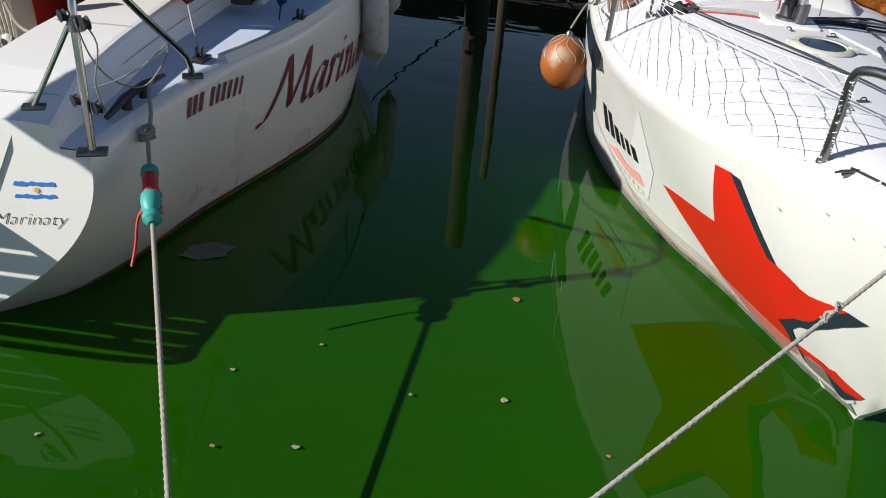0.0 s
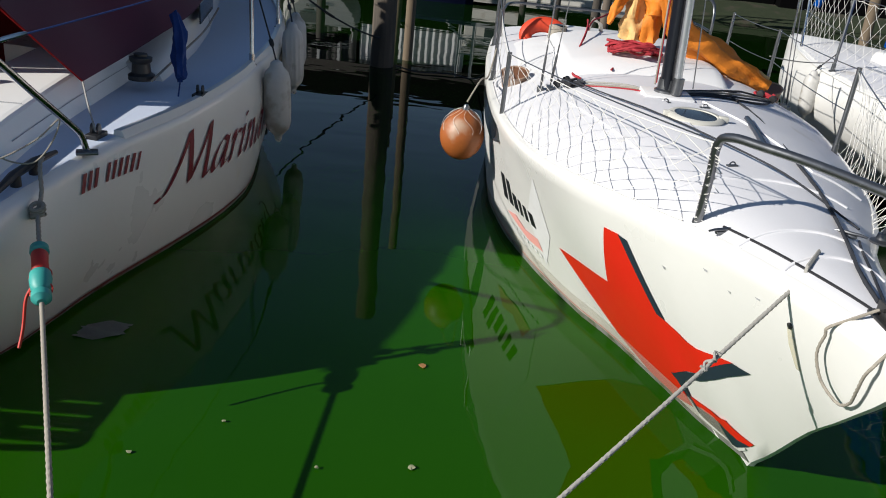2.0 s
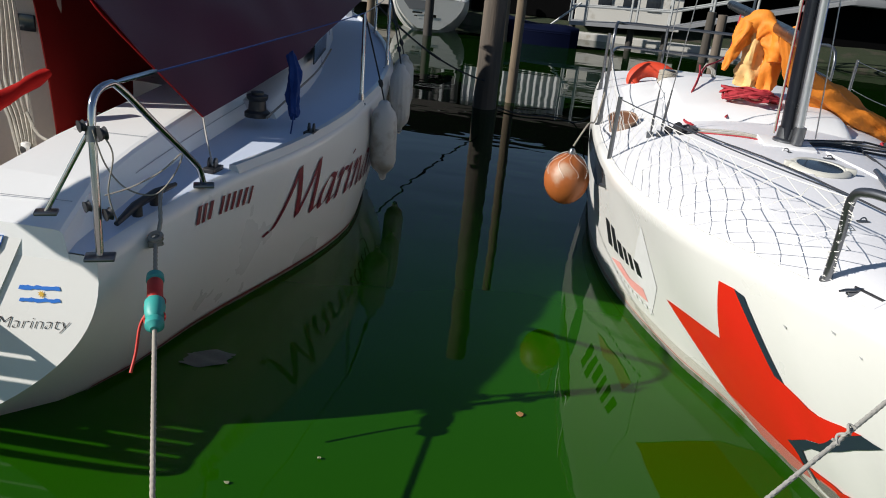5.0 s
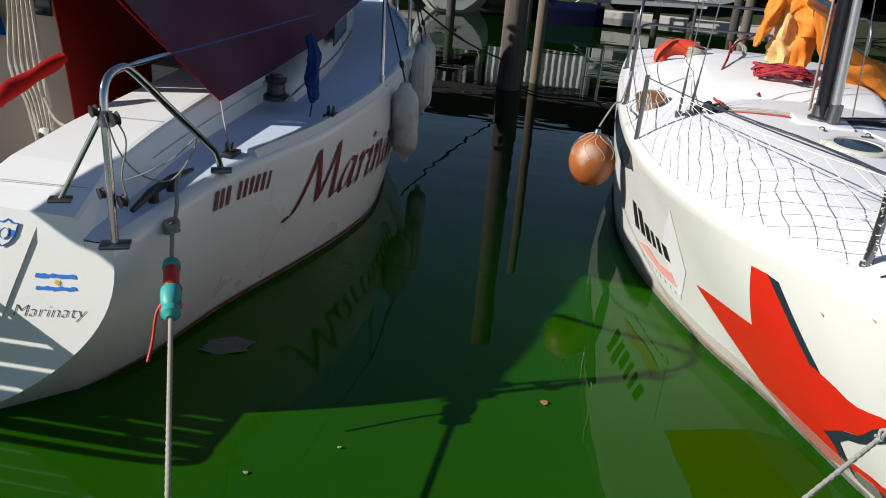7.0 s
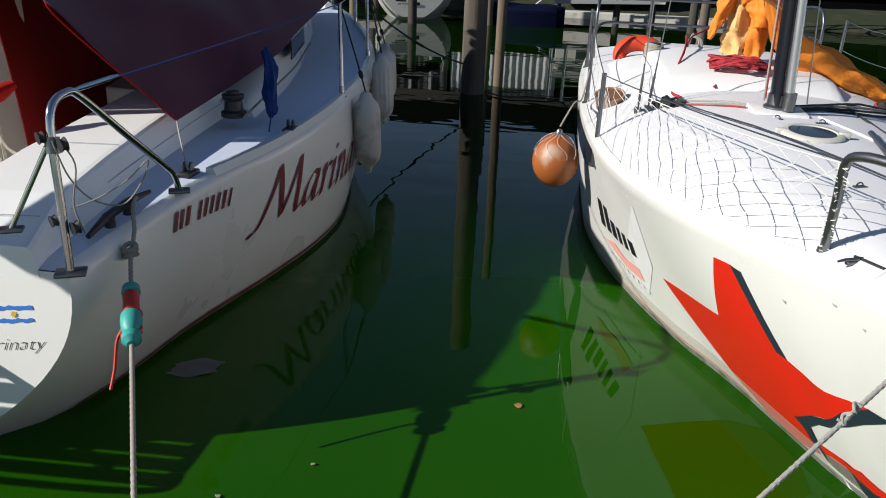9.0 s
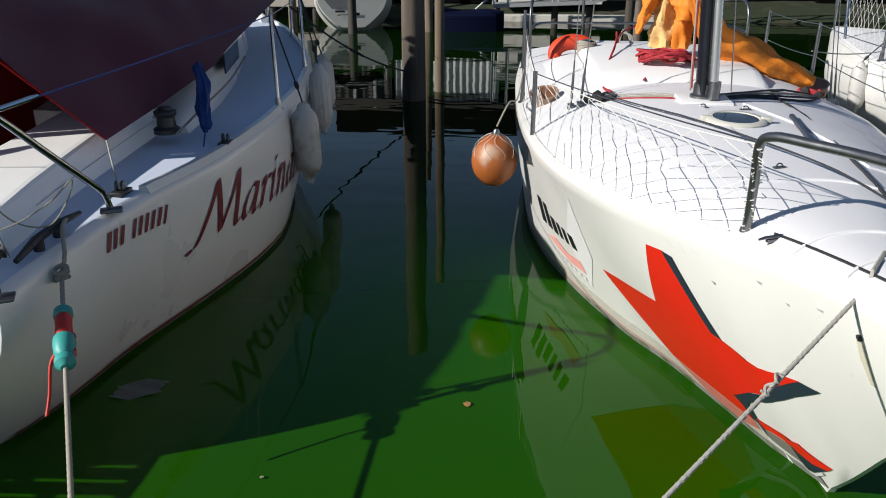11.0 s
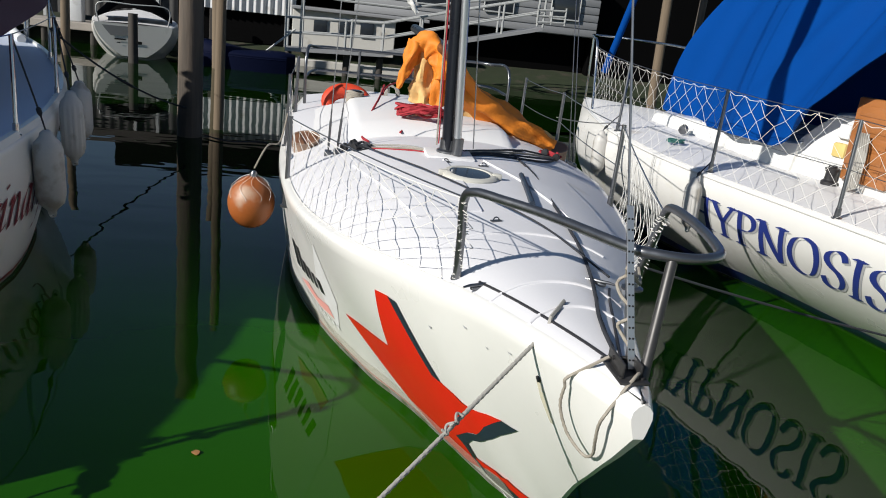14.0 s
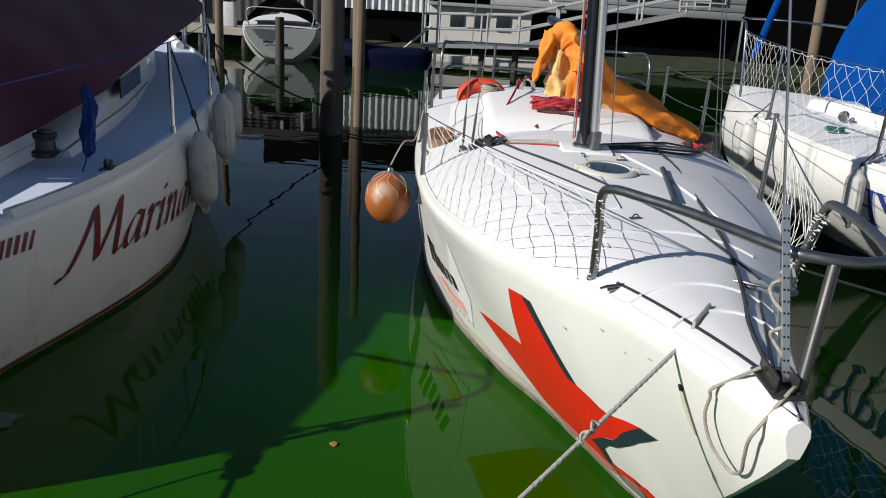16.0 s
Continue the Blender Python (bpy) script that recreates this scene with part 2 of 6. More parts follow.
def thing(name, loc, label, category, group="", kind=""):
    ob = new(name)
    ob.empty_display_size = 0.1
    ob.matrix_world = Matrix.Translation(BERTH @ Vector(loc))
    return tagged(ob, label, category, group, kind)


def whole(name, bm, material, label, category, group="", kind="", smooth=True):
    return tagged(part(name, bm, material, None, "", smooth), label, category, group, kind)


def mb():
    return bmesh.new()


def box(bm, x0, x1, y0, y1, z0, z1, bevel=0.0, m=None):
    r = bmesh.ops.create_cube(bm, size=1)
    vs = r["verts"]
    bmesh.ops.transform(bm, matrix=Matrix.Translation(((x0 + x1) / 2, (y0 + y1) / 2, (z0 + z1) / 2)) @ Matrix.Diagonal((x1 - x0, y1 - y0, z1 - z0, 1)), verts=vs)
    if bevel:
        es = list({e for v in vs for e in v.link_edges})
        vs = list({v for f in bmesh.ops.bevel(bm, geom=es, offset=bevel, segments=2, affect="EDGES", profile=0.5)["faces"] for v in f.verts} | {v for v in vs if v.is_valid})
    if m is not None:
        bmesh.ops.transform(bm, matrix=m, verts=vs)
    return bm


def cyl(bm, a, b, r0, r1=None, n=16, caps=True):
    a, b = Vector(a), Vector(b)
    d = b - a
    q = d.to_track_quat("Z", "Y").to_matrix().to_4x4()
    bmesh.ops.create_cone(bm, cap_ends=caps, segments=n, radius1=r0, radius2=r0 if r1 is None else r1, depth=d.length, matrix=Matrix.Translation((a + b) / 2) @ q)
    return bm


def smooth_line(pts, k=6):
    """A soft curve through the points."""
    p = [Vector(q) for q in pts]
    if len(p) < 3:
        return p
    out = []
    for i in range(len(p) - 1):
        a, b, c, d = p[max(i - 1, 0)], p[i], p[i + 1], p[min(i + 2, len(p) - 1)]
        for j in range(k):
            t = j / k
            out.append(0.5 * (2 * b + (c - a) * t + (2 * a - 5 * b + 4 * c - d) * t * t + (3 * b - a - 3 * c + d) * t ** 3))
    return out + [p[-1]]


def tube(bm, pts, r, n=8, cap=True, twist=0.0):
    """A round bar or rope along the points; twist gives a rope its lay."""
    pts = [Vector(p) for p in pts]
    rings, ref, run = [], None, 0.0
    for i, p in enumerate(pts):
        d = (pts[min(i + 1, len(pts) - 1)] - pts[max(i - 1, 0)]).normalized()
        if ref is None:
            ref = d.orthogonal().normalized()
        ref = (ref - d * ref.dot(d)).normalized()
        side = d.cross(ref)
        if i:
            run += (p - pts[i - 1]).length
        rr = r(i / max(1, len(pts) - 1)) if callable(r) else r
        ring = []
        for j in range(n):
            a = 2 * math.pi * j / n
            k = rr * (1 + (0.16 * math.cos(3 * (a + run * twist)) if twist else 0))
            ring.append(bm.verts.new(p + (ref * math.cos(a) + side * math.sin(a)) * k))
        rings.append(ring)
    for u, v in zip(rings, rings[1:]):
        for j in range(n):
            bm.faces.new((u[j], u[(j + 1) % n], v[(j + 1) % n], v[j]))
    if cap:
        bm.faces.new(rings[0][::-1])
        bm.faces.new(rings[-1])
    return bm


def grid(bm, rows, close=False):
    """A skin over rows of points, all of one length."""
    vs = [[bm.verts.new(p) for p in row] for row in rows]
    for u, v in zip(vs, vs[1:]):
        m = len(u)
        for j in range(m if close else m - 1):
            k = (j + 1) % m
            bm.faces.new((u[j], u[k], v[k], v[j]))
    return vs


def thick(bm, t):
    """Gives a skin its thickness."""
    bmesh.ops.recalc_face_normals(bm, faces=bm.faces)
    bmesh.ops.solidify(bm, geom=bm.faces[:], thickness=t)
    return bm


def lathe(bm, prof, at, axis=(0, 0, 1), n=20):
    """A turned body: (radius, height) along the axis."""
    q = Matrix.Translation(at) @ Vector(axis).to_track_quat("Z", "Y").to_matrix().to_4x4()
    rows = [[q @ Vector((r * math.cos(2 * math.pi * j / n), r * math.sin(2 * math.pi * j / n), h)) for j in range(n)] for r, h in prof]
    vs = grid(bm, rows, True)
    bm.faces.new(vs[0][::-1])
    bm.faces.new(vs[-1])
    return bm


def sag(a, b, drop, n=14):
    a, b = Vector(a), Vector(b)
    return [a.lerp(b, i / n) - Vector((0, 0, 4 * drop * (i / n) * (1 - i / n))) for i in range(n + 1)]


# ---- hull forms ----
def soft(xs, ys, x):
    """Smooth value between given stations (no overshoot)."""
    if x <= xs[0]:
        return ys[0]
    if x >= xs[-1]:
        return ys[-1]
    i = max(j for j in range(len(xs) - 1) if xs[j] <= x)
    h = [xs[j + 1] - xs[j] for j in range(len(xs) - 1)]
    d = [(ys[j + 1] - ys[j]) / h[j] for j in range(len(h))]

    def slope(j):
        if j == 0:
            return d[0]
        if j == len(xs) - 1:
            return d[-1]
        return 0.0 if d[j - 1] * d[j] <= 0 else 2 * d[j - 1] * d[j] / (d[j - 1] + d[j])
    t = (x - xs[i]) / h[i]
    return (ys[i] * (1 + 2 * t) * (1 - t) ** 2 + h[i] * slope(i) * t * (1 - t) ** 2 + ys[i + 1] * t * t * (3 - 2 * t) + h[i] * slope(i + 1) * t * t * (t - 1))


class Hull:
    """A hull from stations (along, half beam at deck, deck edge height, half beam at water, foot height, crown of the deck)."""

    def __init__(self, origin, axis, side, stations, bulge=0.03, rake=0.0, rake_end=0.0, wide=1.0, water=0.0, keel=None):
        self.wide, self.water, self.keel = wide, water, keel
        self.o, self.d, self.n = origin, axis, side
        self.col = list(zip(*stations))
        self.bulge, self.rake, self.rake_end = bulge, rake, rake_end

    def val(self, k, s):
        return soft(self.col[0], self.col[k], s)

    def place(self, s, p, z):
        p = p if p > 0 else p * (self.wide(s) if callable(self.wide) else self.wide)
        return (self.o[0] + self.d[0] * s + self.n[0] * p, self.o[1] + self.d[1] * s + self.n[1] * p, z)

    def lean(self, s, z):
        k = max(0.0, 1 - (s - self.col[0][0]) / self.rake_end) if self.rake else 0.0
        return self.rake * k * max(0.0, self.val(2, s) - z)

    def skin(self, s, v, side=1, off=0.0):
        """The topside: v is 0 at the deck edge and 1 at the foot."""
        b, zs, w, zb = (self.val(k, s) for k in (1, 2, 3, 4))
        zs -= 0.03
        full = self.val(6, s) if len(self.col) > 6 else self.bulge
        cx, cz = (b + w) / 2 + full * min(1, b / 0.3), (zs + zb) / 2
        p = (1 - v) ** 2 * b + 2 * v * (1 - v) * cx + v * v * w
        z = (1 - v) ** 2 * zs + 2 * v * (1 - v) * cz + v * v * zb
        dp, dz = 2 * (1 - v) * (cx - b) + 2 * v * (w - cx), 2 * (1 - v) * (cz - zs) + 2 * v * (zb - cz)
        k = math.hypot(dp, dz) or 1
        p, z = p - off * dz / k, z + off * dp / k
        x, y, z = self.place(s + self.lean(s, z), side * p, z)
        set_off = self.keel(s) * v * v if self.keel else 0.0
        return (x - self.n[0] * set_off, y - self.n[1] * set_off, z)

    def deck(self, s, q):
        """The deck: q runs from -1 to 1 across it."""
        b, zs, crown = self.val(1, s), self.val(2, s), self.val(5, s)
        return self.place(s, q * (b - 0.035), zs + 0.004 + crown * (1 - abs(q) ** 2.4))


STAR_HULL = Hull((1.0957, 0), (-0.045, 1), (-1, -0.045), [
    (1.45, 0.025, 0.930, 0.012, 0.852, 0.004), (1.52, 0.054, 0.930, 0.010, 0.77, 0.008), (1.62, 0.085, 0.930, 0.008, 0.667, 0.012), (1.86, 0.165, 0.920, 0.008, 0.455, 0.03),
    (2.17, 0.280, 0.895, 0.010, 0.14, 0.06), (2.33, 0.372, 0.881, 0.016, 0.0, 0.08), (2.47, 0.445, 0.870, 0.075, 0.0, 0.10), (2.75, 0.580, 0.840, 0.160, 0.0, 0.14),
    (3.07, 0.685, 0.810, 0.260, 0.0, 0.18), (3.40, 0.765, 0.785, 0.405, 0.0, 0.20), (3.77, 0.825, 0.770, 0.560, 0.0, 0.20), (4.34, 0.880, 0.755, 0.730, 0.0, 0.20), (4.90, 0.905, 0.748, 0.810, 0.0, 0.19),
    (5.70, 0.915, 0.745, 0.830, 0.0, 0.16), (6.50, 0.890, 0.745, 0.760, 0.0, 0.10), (7.40, 0.820, 0.750, 0.600, 0.0, 0.06)], bulge=0.025, wide=lambda s: max(0.90, min(1.13, 0.92 + 0.124 * (s - 2.8))),
    keel=lambda s: 0.0 if s < 1.6 else 0.135 * min(1.0, (s - 1.6) / 0.6) * max(0.0, min(1.0, (3.3 - s) / 0.95)))
WET = 0.4263          # where the water stands on the cruiser, in its own drawing
MAR_HULL = Hull((-2.1, 1.5), (-0.103, 0.995), (0.995, 0.103), [
    (-0.11, 1.034, 0.920, 0.64, 0.43, 0.02, 0.23), (0.10, 1.045, 0.928, 0.85, WET, 0.02, 0.16), (0.26, 1.063, 0.935, 0.915, WET, 0.02, 0.12), (0.55, 1.10, 0.945, 0.98, WET, 0.03, 0.08),
    (1.00, 1.20, 0.950, 1.121, WET, 0.03, 0.06), (1.40, 1.252, 0.960, 1.215, WET, 0.03, 0.05), (1.63, 1.265, 0.965, 1.238, WET, 0.03, 0.05), (2.14, 1.26, 0.975, 1.186, WET, 0.03, 0.05),
    (2.73, 1.209, 1.0, 0.985, WET, 0.03, 0.06), (3.20, 1.115, 1.02, 0.745, WET, 0.03, 0.07), (3.56, 1.008, 1.04, 0.60, WET, 0.03, 0.08), (4.30, 0.75, 1.060, 0.38, WET, 0.03, 0.08),
    (5.20, 0.34, 1.080, 0.12, WET, 0.02, 0.06), (5.70, 0.12, 1.090, 0.03, 0.62, 0.01, 0.02), (5.95, 0.03, 1.100, 0.02, 0.95, 0.0, 0)], bulge=0.08, rake=-0.15, rake_end=1.0, water=WET)
HYP_HULL = Hull((2.8, 8.1), (-0.23, 0.973), (-0.973, -0.23), [
    (-7.0, 0.75, 0.82, 0.05, 0.0, 0.03), (-6.0, 0.85, 0.82, 0.08, 0.0, 0.03), (-4.5, 0.87, 0.82, 0.10, 0.0, 0.03), (-3.9, 0.88, 0.82, 0.12, 0.0, 0.03),
    (-3.26, 0.91, 0.825, 0.15, 0.0, 0.03), (-2.71, 0.89, 0.83, 0.26, 0.0, 0.03), (-1.8, 0.75, 0.85, 0.24, 0.0, 0.03), (-0.83, 0.43, 0.88, 0.12, 0.0, 0.03), (-0.3, 0.18, 0.90, 0.02, 0.45, 0.02), (0.0, 0.03, 0.91, 0.02, 0.80, 0.0)], bulge=0.36, wide=2.0)
# ---- hull forms end ----


def steps(a, b, n):
    return [a + (b - a) * i / n for i in range(n + 1)]


def hull_mesh(h, n=60, m=14, transom=True):
    bm = mb()
    ss = steps(h.col[0][0], h.col[0][-1], n)
    for side in (1, -1):
        rows = []
        for s in ss:
            b, zs, w, zb = (h.val(k, s) for k in (1, 2, 3, 4))
            row = [h.place(s, side * max(0.0, b - 0.035), zs + 0.004), h.place(s, side * (b - 0.012), zs - 0.003), h.place(s, side * (b - 0.002), zs - 0.014)]
            row += [h.skin(s, v, side) for v in steps(0, 1, m)]
            low = 0.12 if zb < h.water + 0.012 else 0.0
            foot = Vector(h.skin(s, 1, 1)).lerp(Vector(h.skin(s, 1, -1)), 0.5)
            row += [(*Vector(row[-1]).lerp(foot, 0.2).xy, zb - low), (foot.x, foot.y, zb - low)]
            rows.append(row)
        grid(bm, rows)
    bmesh.ops.remove_doubles(bm, verts=bm.verts[:], dist=0.0008)
    for end in (ss[0], ss[-1]):
        ring = []
        for side in (1, -1):
            vs = [h.place(end, side * max(0.0, h.val(1, end) - 0.035), h.val(2, end) + 0.004), h.place(end, side * (h.val(1, end) - 0.012), h.val(2, end) - 0.003), h.place(end, side * (h.val(1, end) - 0.002), h.val(2, end) - 0.014)] + [h.skin(end, v, side) for v in steps(0, 1, m)]
            ring += vs if side == 1 else vs[::-1]
        try:
            bm.faces.new([bm.verts.new(p) for p in ring])
        except ValueError:
            pass
    bmesh.ops.remove_doubles(bm, verts=bm.verts[:], dist=0.0008)
    return bm


def deck_mesh(h, a, b, n=50, m=16, q0=-1.0, q1=1.0, lift=0.0):
    bm = mb()
    rows = [[Vector(h.deck(s, q)) + Vector((0, 0, lift)) for q in steps(q0, q1, m)] for s in steps(a, b, n)]
    grid(bm, rows)
    return bm


def decal(h, outline, side=1, off=0.003, cuts=3):
    """A vinyl shape on the topside, given by corners (along, v)."""
    bm = mb()
    f = bm.faces.new([bm.verts.new((s, v, 0)) for s, v in outline])
    bmesh.ops.triangulate(bm, faces=[f])
    for _ in range(cuts):
        bmesh.ops.subdivide_edges(bm, edges=[e for e in bm.edges if e.calc_length() > 0.07], cuts=1)
        bmesh.ops.triangulate(bm, faces=bm.faces[:])
    for v in bm.verts:
        v.co = h.skin(v.co.x, v.co.y, side, off)
    return bm


def band(h, s0, s1, v0, v1, side=1, off=0.003, n=40):
    bm = mb()
    grid(bm, [[h.skin(s, v, side, off) for v in steps(v0(s) if callable(v0) else v0, v1(s) if callable(v1) else v1, 4)] for s in steps(s0, s1, n)])
    return bm


def letters(text, size, shear=0.0, bold=0.0, space=1.0):
    """The outline of a word as a flat mesh, its left foot at 0, 0."""
    cu = bpy.data.curves.new("word", "FONT")
    cu.body, cu.size, cu.shear, cu.offset, cu.space_character, cu.resolution_u = text, size, shear, bold, space, 3
    ob = bpy.data.objects.new("word", cu)
    scene.collection.objects.link(ob)
    bpy.context.view_layer.update()
    me = bpy.data.meshes.new_from_object(ob.evaluated_get(bpy.context.evaluated_depsgraph_get()))
    bm = mb()
    bm.from_mesh(me)
    bpy.data.objects.remove(ob)
    bpy.data.curves.remove(cu)
    bpy.data.meshes.remove(me)
    bmesh.ops.triangulate(bm, faces=bm.faces[:])
    return bm


PEN = {}
PEN["M"] = (1.12, [[(-0.17, -0.03), (-0.09, -0.06), (0.03, 0.12), (0.30, 1.0)], [(0.30, 1.0), (0.52, 0.06)], [(0.52, 0.06), (0.86, 1.0)], [(0.86, 1.0), (0.93, 0.16), (1.0, 0.0), (1.10, 0.10)]])
PEN["a"] = (0.60, [[(0.42, 0.50), (0.25, 0.56), (0.09, 0.36), (0.06, 0.12), (0.15, 0.0), (0.30, 0.14), (0.42, 0.50)], [(0.43, 0.55), (0.40, 0.10), (0.46, 0.0), (0.58, 0.12)]])
PEN["r"] = (0.40, [[(0.0, 0.42), (0.09, 0.55), (0.08, 0.0)], [(0.08, 0.30), (0.20, 0.52), (0.34, 0.50)]])
PEN["i"] = (0.28, [[(0.0, 0.42), (0.09, 0.55), (0.07, 0.10), (0.13, 0.0), (0.25, 0.12)], [(0.10, 0.80), (0.13, 0.76)]])
PEN["n"] = (0.56, [[(0.0, 0.42), (0.09, 0.55), (0.08, 0.0)], [(0.08, 0.30), (0.22, 0.54), (0.34, 0.48), (0.35, 0.10), (0.41, 0.0), (0.54, 0.12)]])
PEN["t"] = (0.34, [[(0.12, 0.82), (0.10, 0.10), (0.17, 0.0), (0.30, 0.12)], [(0.0, 0.53), (0.27, 0.57)]])
PEN["y"] = (0.50, [[(0.0, 0.42), (0.08, 0.55), (0.11, 0.15), (0.20, 0.03), (0.36, 0.20), (0.43, 0.55)], [(0.43, 0.55), (0.36, -0.06), (0.22, -0.32), (0.0, -0.36)]])
CAPS = {}
CAPS["H"] = (0.88, [[(0.14, 1), (0.14, 0)], [(0.68, 1), (0.68, 0)], [(0.14, 0.53), (0.68, 0.49)], [(0.0, 0.99), (0.28, 0.97)], [(0.54, 0.99), (0.82, 0.97)], [(0.0, 0.03), (0.28, 0.01)], [(0.54, 0.03), (0.82, 0.01)]])
CAPS["Y"] = (0.86, [[(0.08, 1), (0.42, 0.45)], [(0.74, 1), (0.42, 0.45)], [(0.42, 0.47), (0.42, 0)], [(-0.04, 0.99), (0.24, 0.97)], [(0.60, 0.99), (0.86, 0.97)], [(0.28, 0.03), (0.56, 0.01)]])
CAPS["P"] = (0.72, [[(0.14, 1), (0.14, 0)], [(0.14, 0.98), (0.42, 0.97), (0.58, 0.86), (0.59, 0.66), (0.42, 0.50), (0.14, 0.47)], [(0.0, 0.99), (0.2, 0.98)], [(0.0, 0.03), (0.28, 0.01)]])
CAPS["N"] = (0.94, [[(0.12, 1), (0.12, 0)], [(0.12, 1), (0.70, 0)], [(0.72, 1), (0.72, 0)], [(-0.04, 0.99), (0.2, 0.98)], [(0.58, 0.99), (0.86, 0.97)], [(-0.02, 0.03), (0.26, 0.01)]])
CAPS["O"] = (0.98, [[(0.45, 1.0), (0.18, 0.90), (0.07, 0.62), (0.08, 0.34), (0.20, 0.10), (0.45, 0.0), (0.70, 0.09), (0.82, 0.36), (0.82, 0.64), (0.70, 0.91), (0.45, 1.0)]])
CAPS["S"] = (0.72, [[(0.58, 0.80), (0.50, 0.95), (0.33, 1.0), (0.14, 0.90), (0.11, 0.72), (0.24, 0.57), (0.46, 0.45), (0.57, 0.27), (0.50, 0.07), (0.30, 0.0), (0.12, 0.06), (0.05, 0.24)]])
CAPS["I"] = (0.44, [[(0.18, 1), (0.18, 0)], [(0.04, 0.99), (0.32, 0.97)], [(0.04, 0.03), (0.32, 0.01)]])


def pen_word(text, glyphs, nib, upto, only=None):
    """A word drawn with a broad nib; returns its flat mesh and the width of its first letters."""
    bm, x, end = mb(), 0.0, 0.0
    layer = 0
    for i, ch in enumerate(text):
        wide, strokes = glyphs[ch]
        for st in strokes if only in (None, i) else ():
            pts = smooth_line([(px + x, py, 0) for px, py in st], 5) if len(st) > 2 else [Vector((px + x, py, 0)) for px, py in st]
            if len(pts) == 2:
                pts = [pts[0].lerp(pts[1], k / 4) for k in range(5)]
            for a, b in zip(pts, pts[1:]):
                n = Vector((nib[0], nib[1], 0)) / 2
                z = Vector((0, 0, layer * 0.00015))
                bm.faces.new([bm.verts.new(q + z) for q in (a - n, b - n, b + n, a + n)])
            layer += 1
        x += wide
        if i < upto:
            end = x
    bmesh.ops.remove_doubles(bm, verts=bm.verts[:], dist=0.00002)
    return bm, end


def pen_on(h, text, glyphs, nib, corners, upto, side=1, off=0.004, only=None):
    """A pen-drawn word on the topside; the corners bound its first letters from the baseline to the cap line."""
    bm, end = pen_word(text, glyphs, nib, upto, only)
    fl, fr, hr, hl = corners
    for v in bm.verts:
        a, b = v.co.x / end, v.co.y
        s = (1 - b) * ((1 - a) * fl[0] + a * fr[0]) + b * ((1 - a) * hl[0] + a * hr[0])
        q = (1 - b) * ((1 - a) * fl[1] + a * fr[1]) + b * ((1 - a) * hl[1] + a * hr[1])
        v.co = h.skin(s, q, side, off + v.co.z)
    return bm


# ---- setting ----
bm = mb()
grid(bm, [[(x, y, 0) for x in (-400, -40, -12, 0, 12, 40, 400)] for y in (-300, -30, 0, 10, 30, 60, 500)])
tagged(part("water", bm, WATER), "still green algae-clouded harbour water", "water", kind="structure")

# the landing on which the mooring lines end
bm = mb()
for y in (-2.4, -1.0, 0.56):
    box(bm, -4.0, 4.0, y, y + 0.10, 0.0, 0.14)
dock = tagged(part("dock", bm, WOOD_DARK, smooth=False), "low grey timber landing stage", "dock", kind="structure")
plank = bpy.data.meshes.new("plank")
bm = box(mb(), -0.066, 0.066, -1.54, 1.54, 0.0, 0.036, 0.004)
bm.to_mesh(plank)
bm.free()
plank.materials.append(PLANK)
for k in range(57):
    ob = new("plank", plank)
    ob.parent = dock
    ob.matrix_world = pose(-3.92 + 0.14 * k, -0.86 + 0.006 * math.sin(k * 2.3), 0.143 + 0.0015 * math.sin(k * 3.1))
for x in (-3.6, -1.2, 1.2, 3.6):
    part("post", cyl(mb(), (x, 0.46, -0.6), (x, 0.46, 0.14), 0.08), WOOD_DARK, dock)

# far bank
bm = mb()
grid(bm, [[(x, y, z + 0.05 * math.sin(x * 1.7 + y)) for x in steps(-60, 70, 70)] for y, z in ((18.2, -0.3), (18.5, 0.02), (18.9, 0.16), (19.6, 0.34), (21, 0.4), (80, 0.6), (480, 0.7))])
tagged(part("ground", bm, GRASS), "mossy grassy far bank", "ground", kind="structure")

# ---- racing sailboat with the red star ----
SH = STAR_HULL
boat = thing("sailboat", SH.place(3.9, 0, 0), "white racing sailboat with a large red star on its bow, moored", "sailboat")


def on_deck(s, p, lift=0.0, h=None):
    h = h or SH
    b = h.val(1, s) - 0.035
    q = max(-1, min(1, p / b))
    x, y, z = h.deck(s, q)
    return Vector((x, y, z + lift))


part("hull", hull_mesh(SH, 72, 16), GEL, boat, "white gelcoat hull with light scuffs")
deck = part("deck", deck_mesh(SH, 1.452, 7.39, 70, 20), DECK, boat, "pale grey cambered deck")
star = part("star", decal(SH, [(2.61, 0.13), (2.53, 0.128), (2.442, 0.427), (2.112, 0.54), (2.24, 0.564), (2.408, 0.66), (2.50, 0.735), (2.505, 0.82), (2.50, 0.90), (2.62, 0.95), (2.76, 0.975), (2.943, 0.862), (3.221, 0.521), (2.751, 0.453)]), RED, boat, "large red vinyl star")
part("star_edge", decal(SH, [(2.53, 0.128), (2.489, 0.135), (2.408, 0.435), (2.442, 0.428)], off=0.005), NAVY, star, "navy shadow edge")
part("star_edge", decal(SH, [(2.112, 0.54), (2.032, 0.596), (2.176, 0.612), (2.292, 0.628), (2.40, 0.69), (2.456, 0.744), (2.508, 0.776), (2.53, 0.755), (2.49, 0.728), (2.408, 0.66), (2.24, 0.564)], off=0.005), NAVY, star, "navy shadow edge")
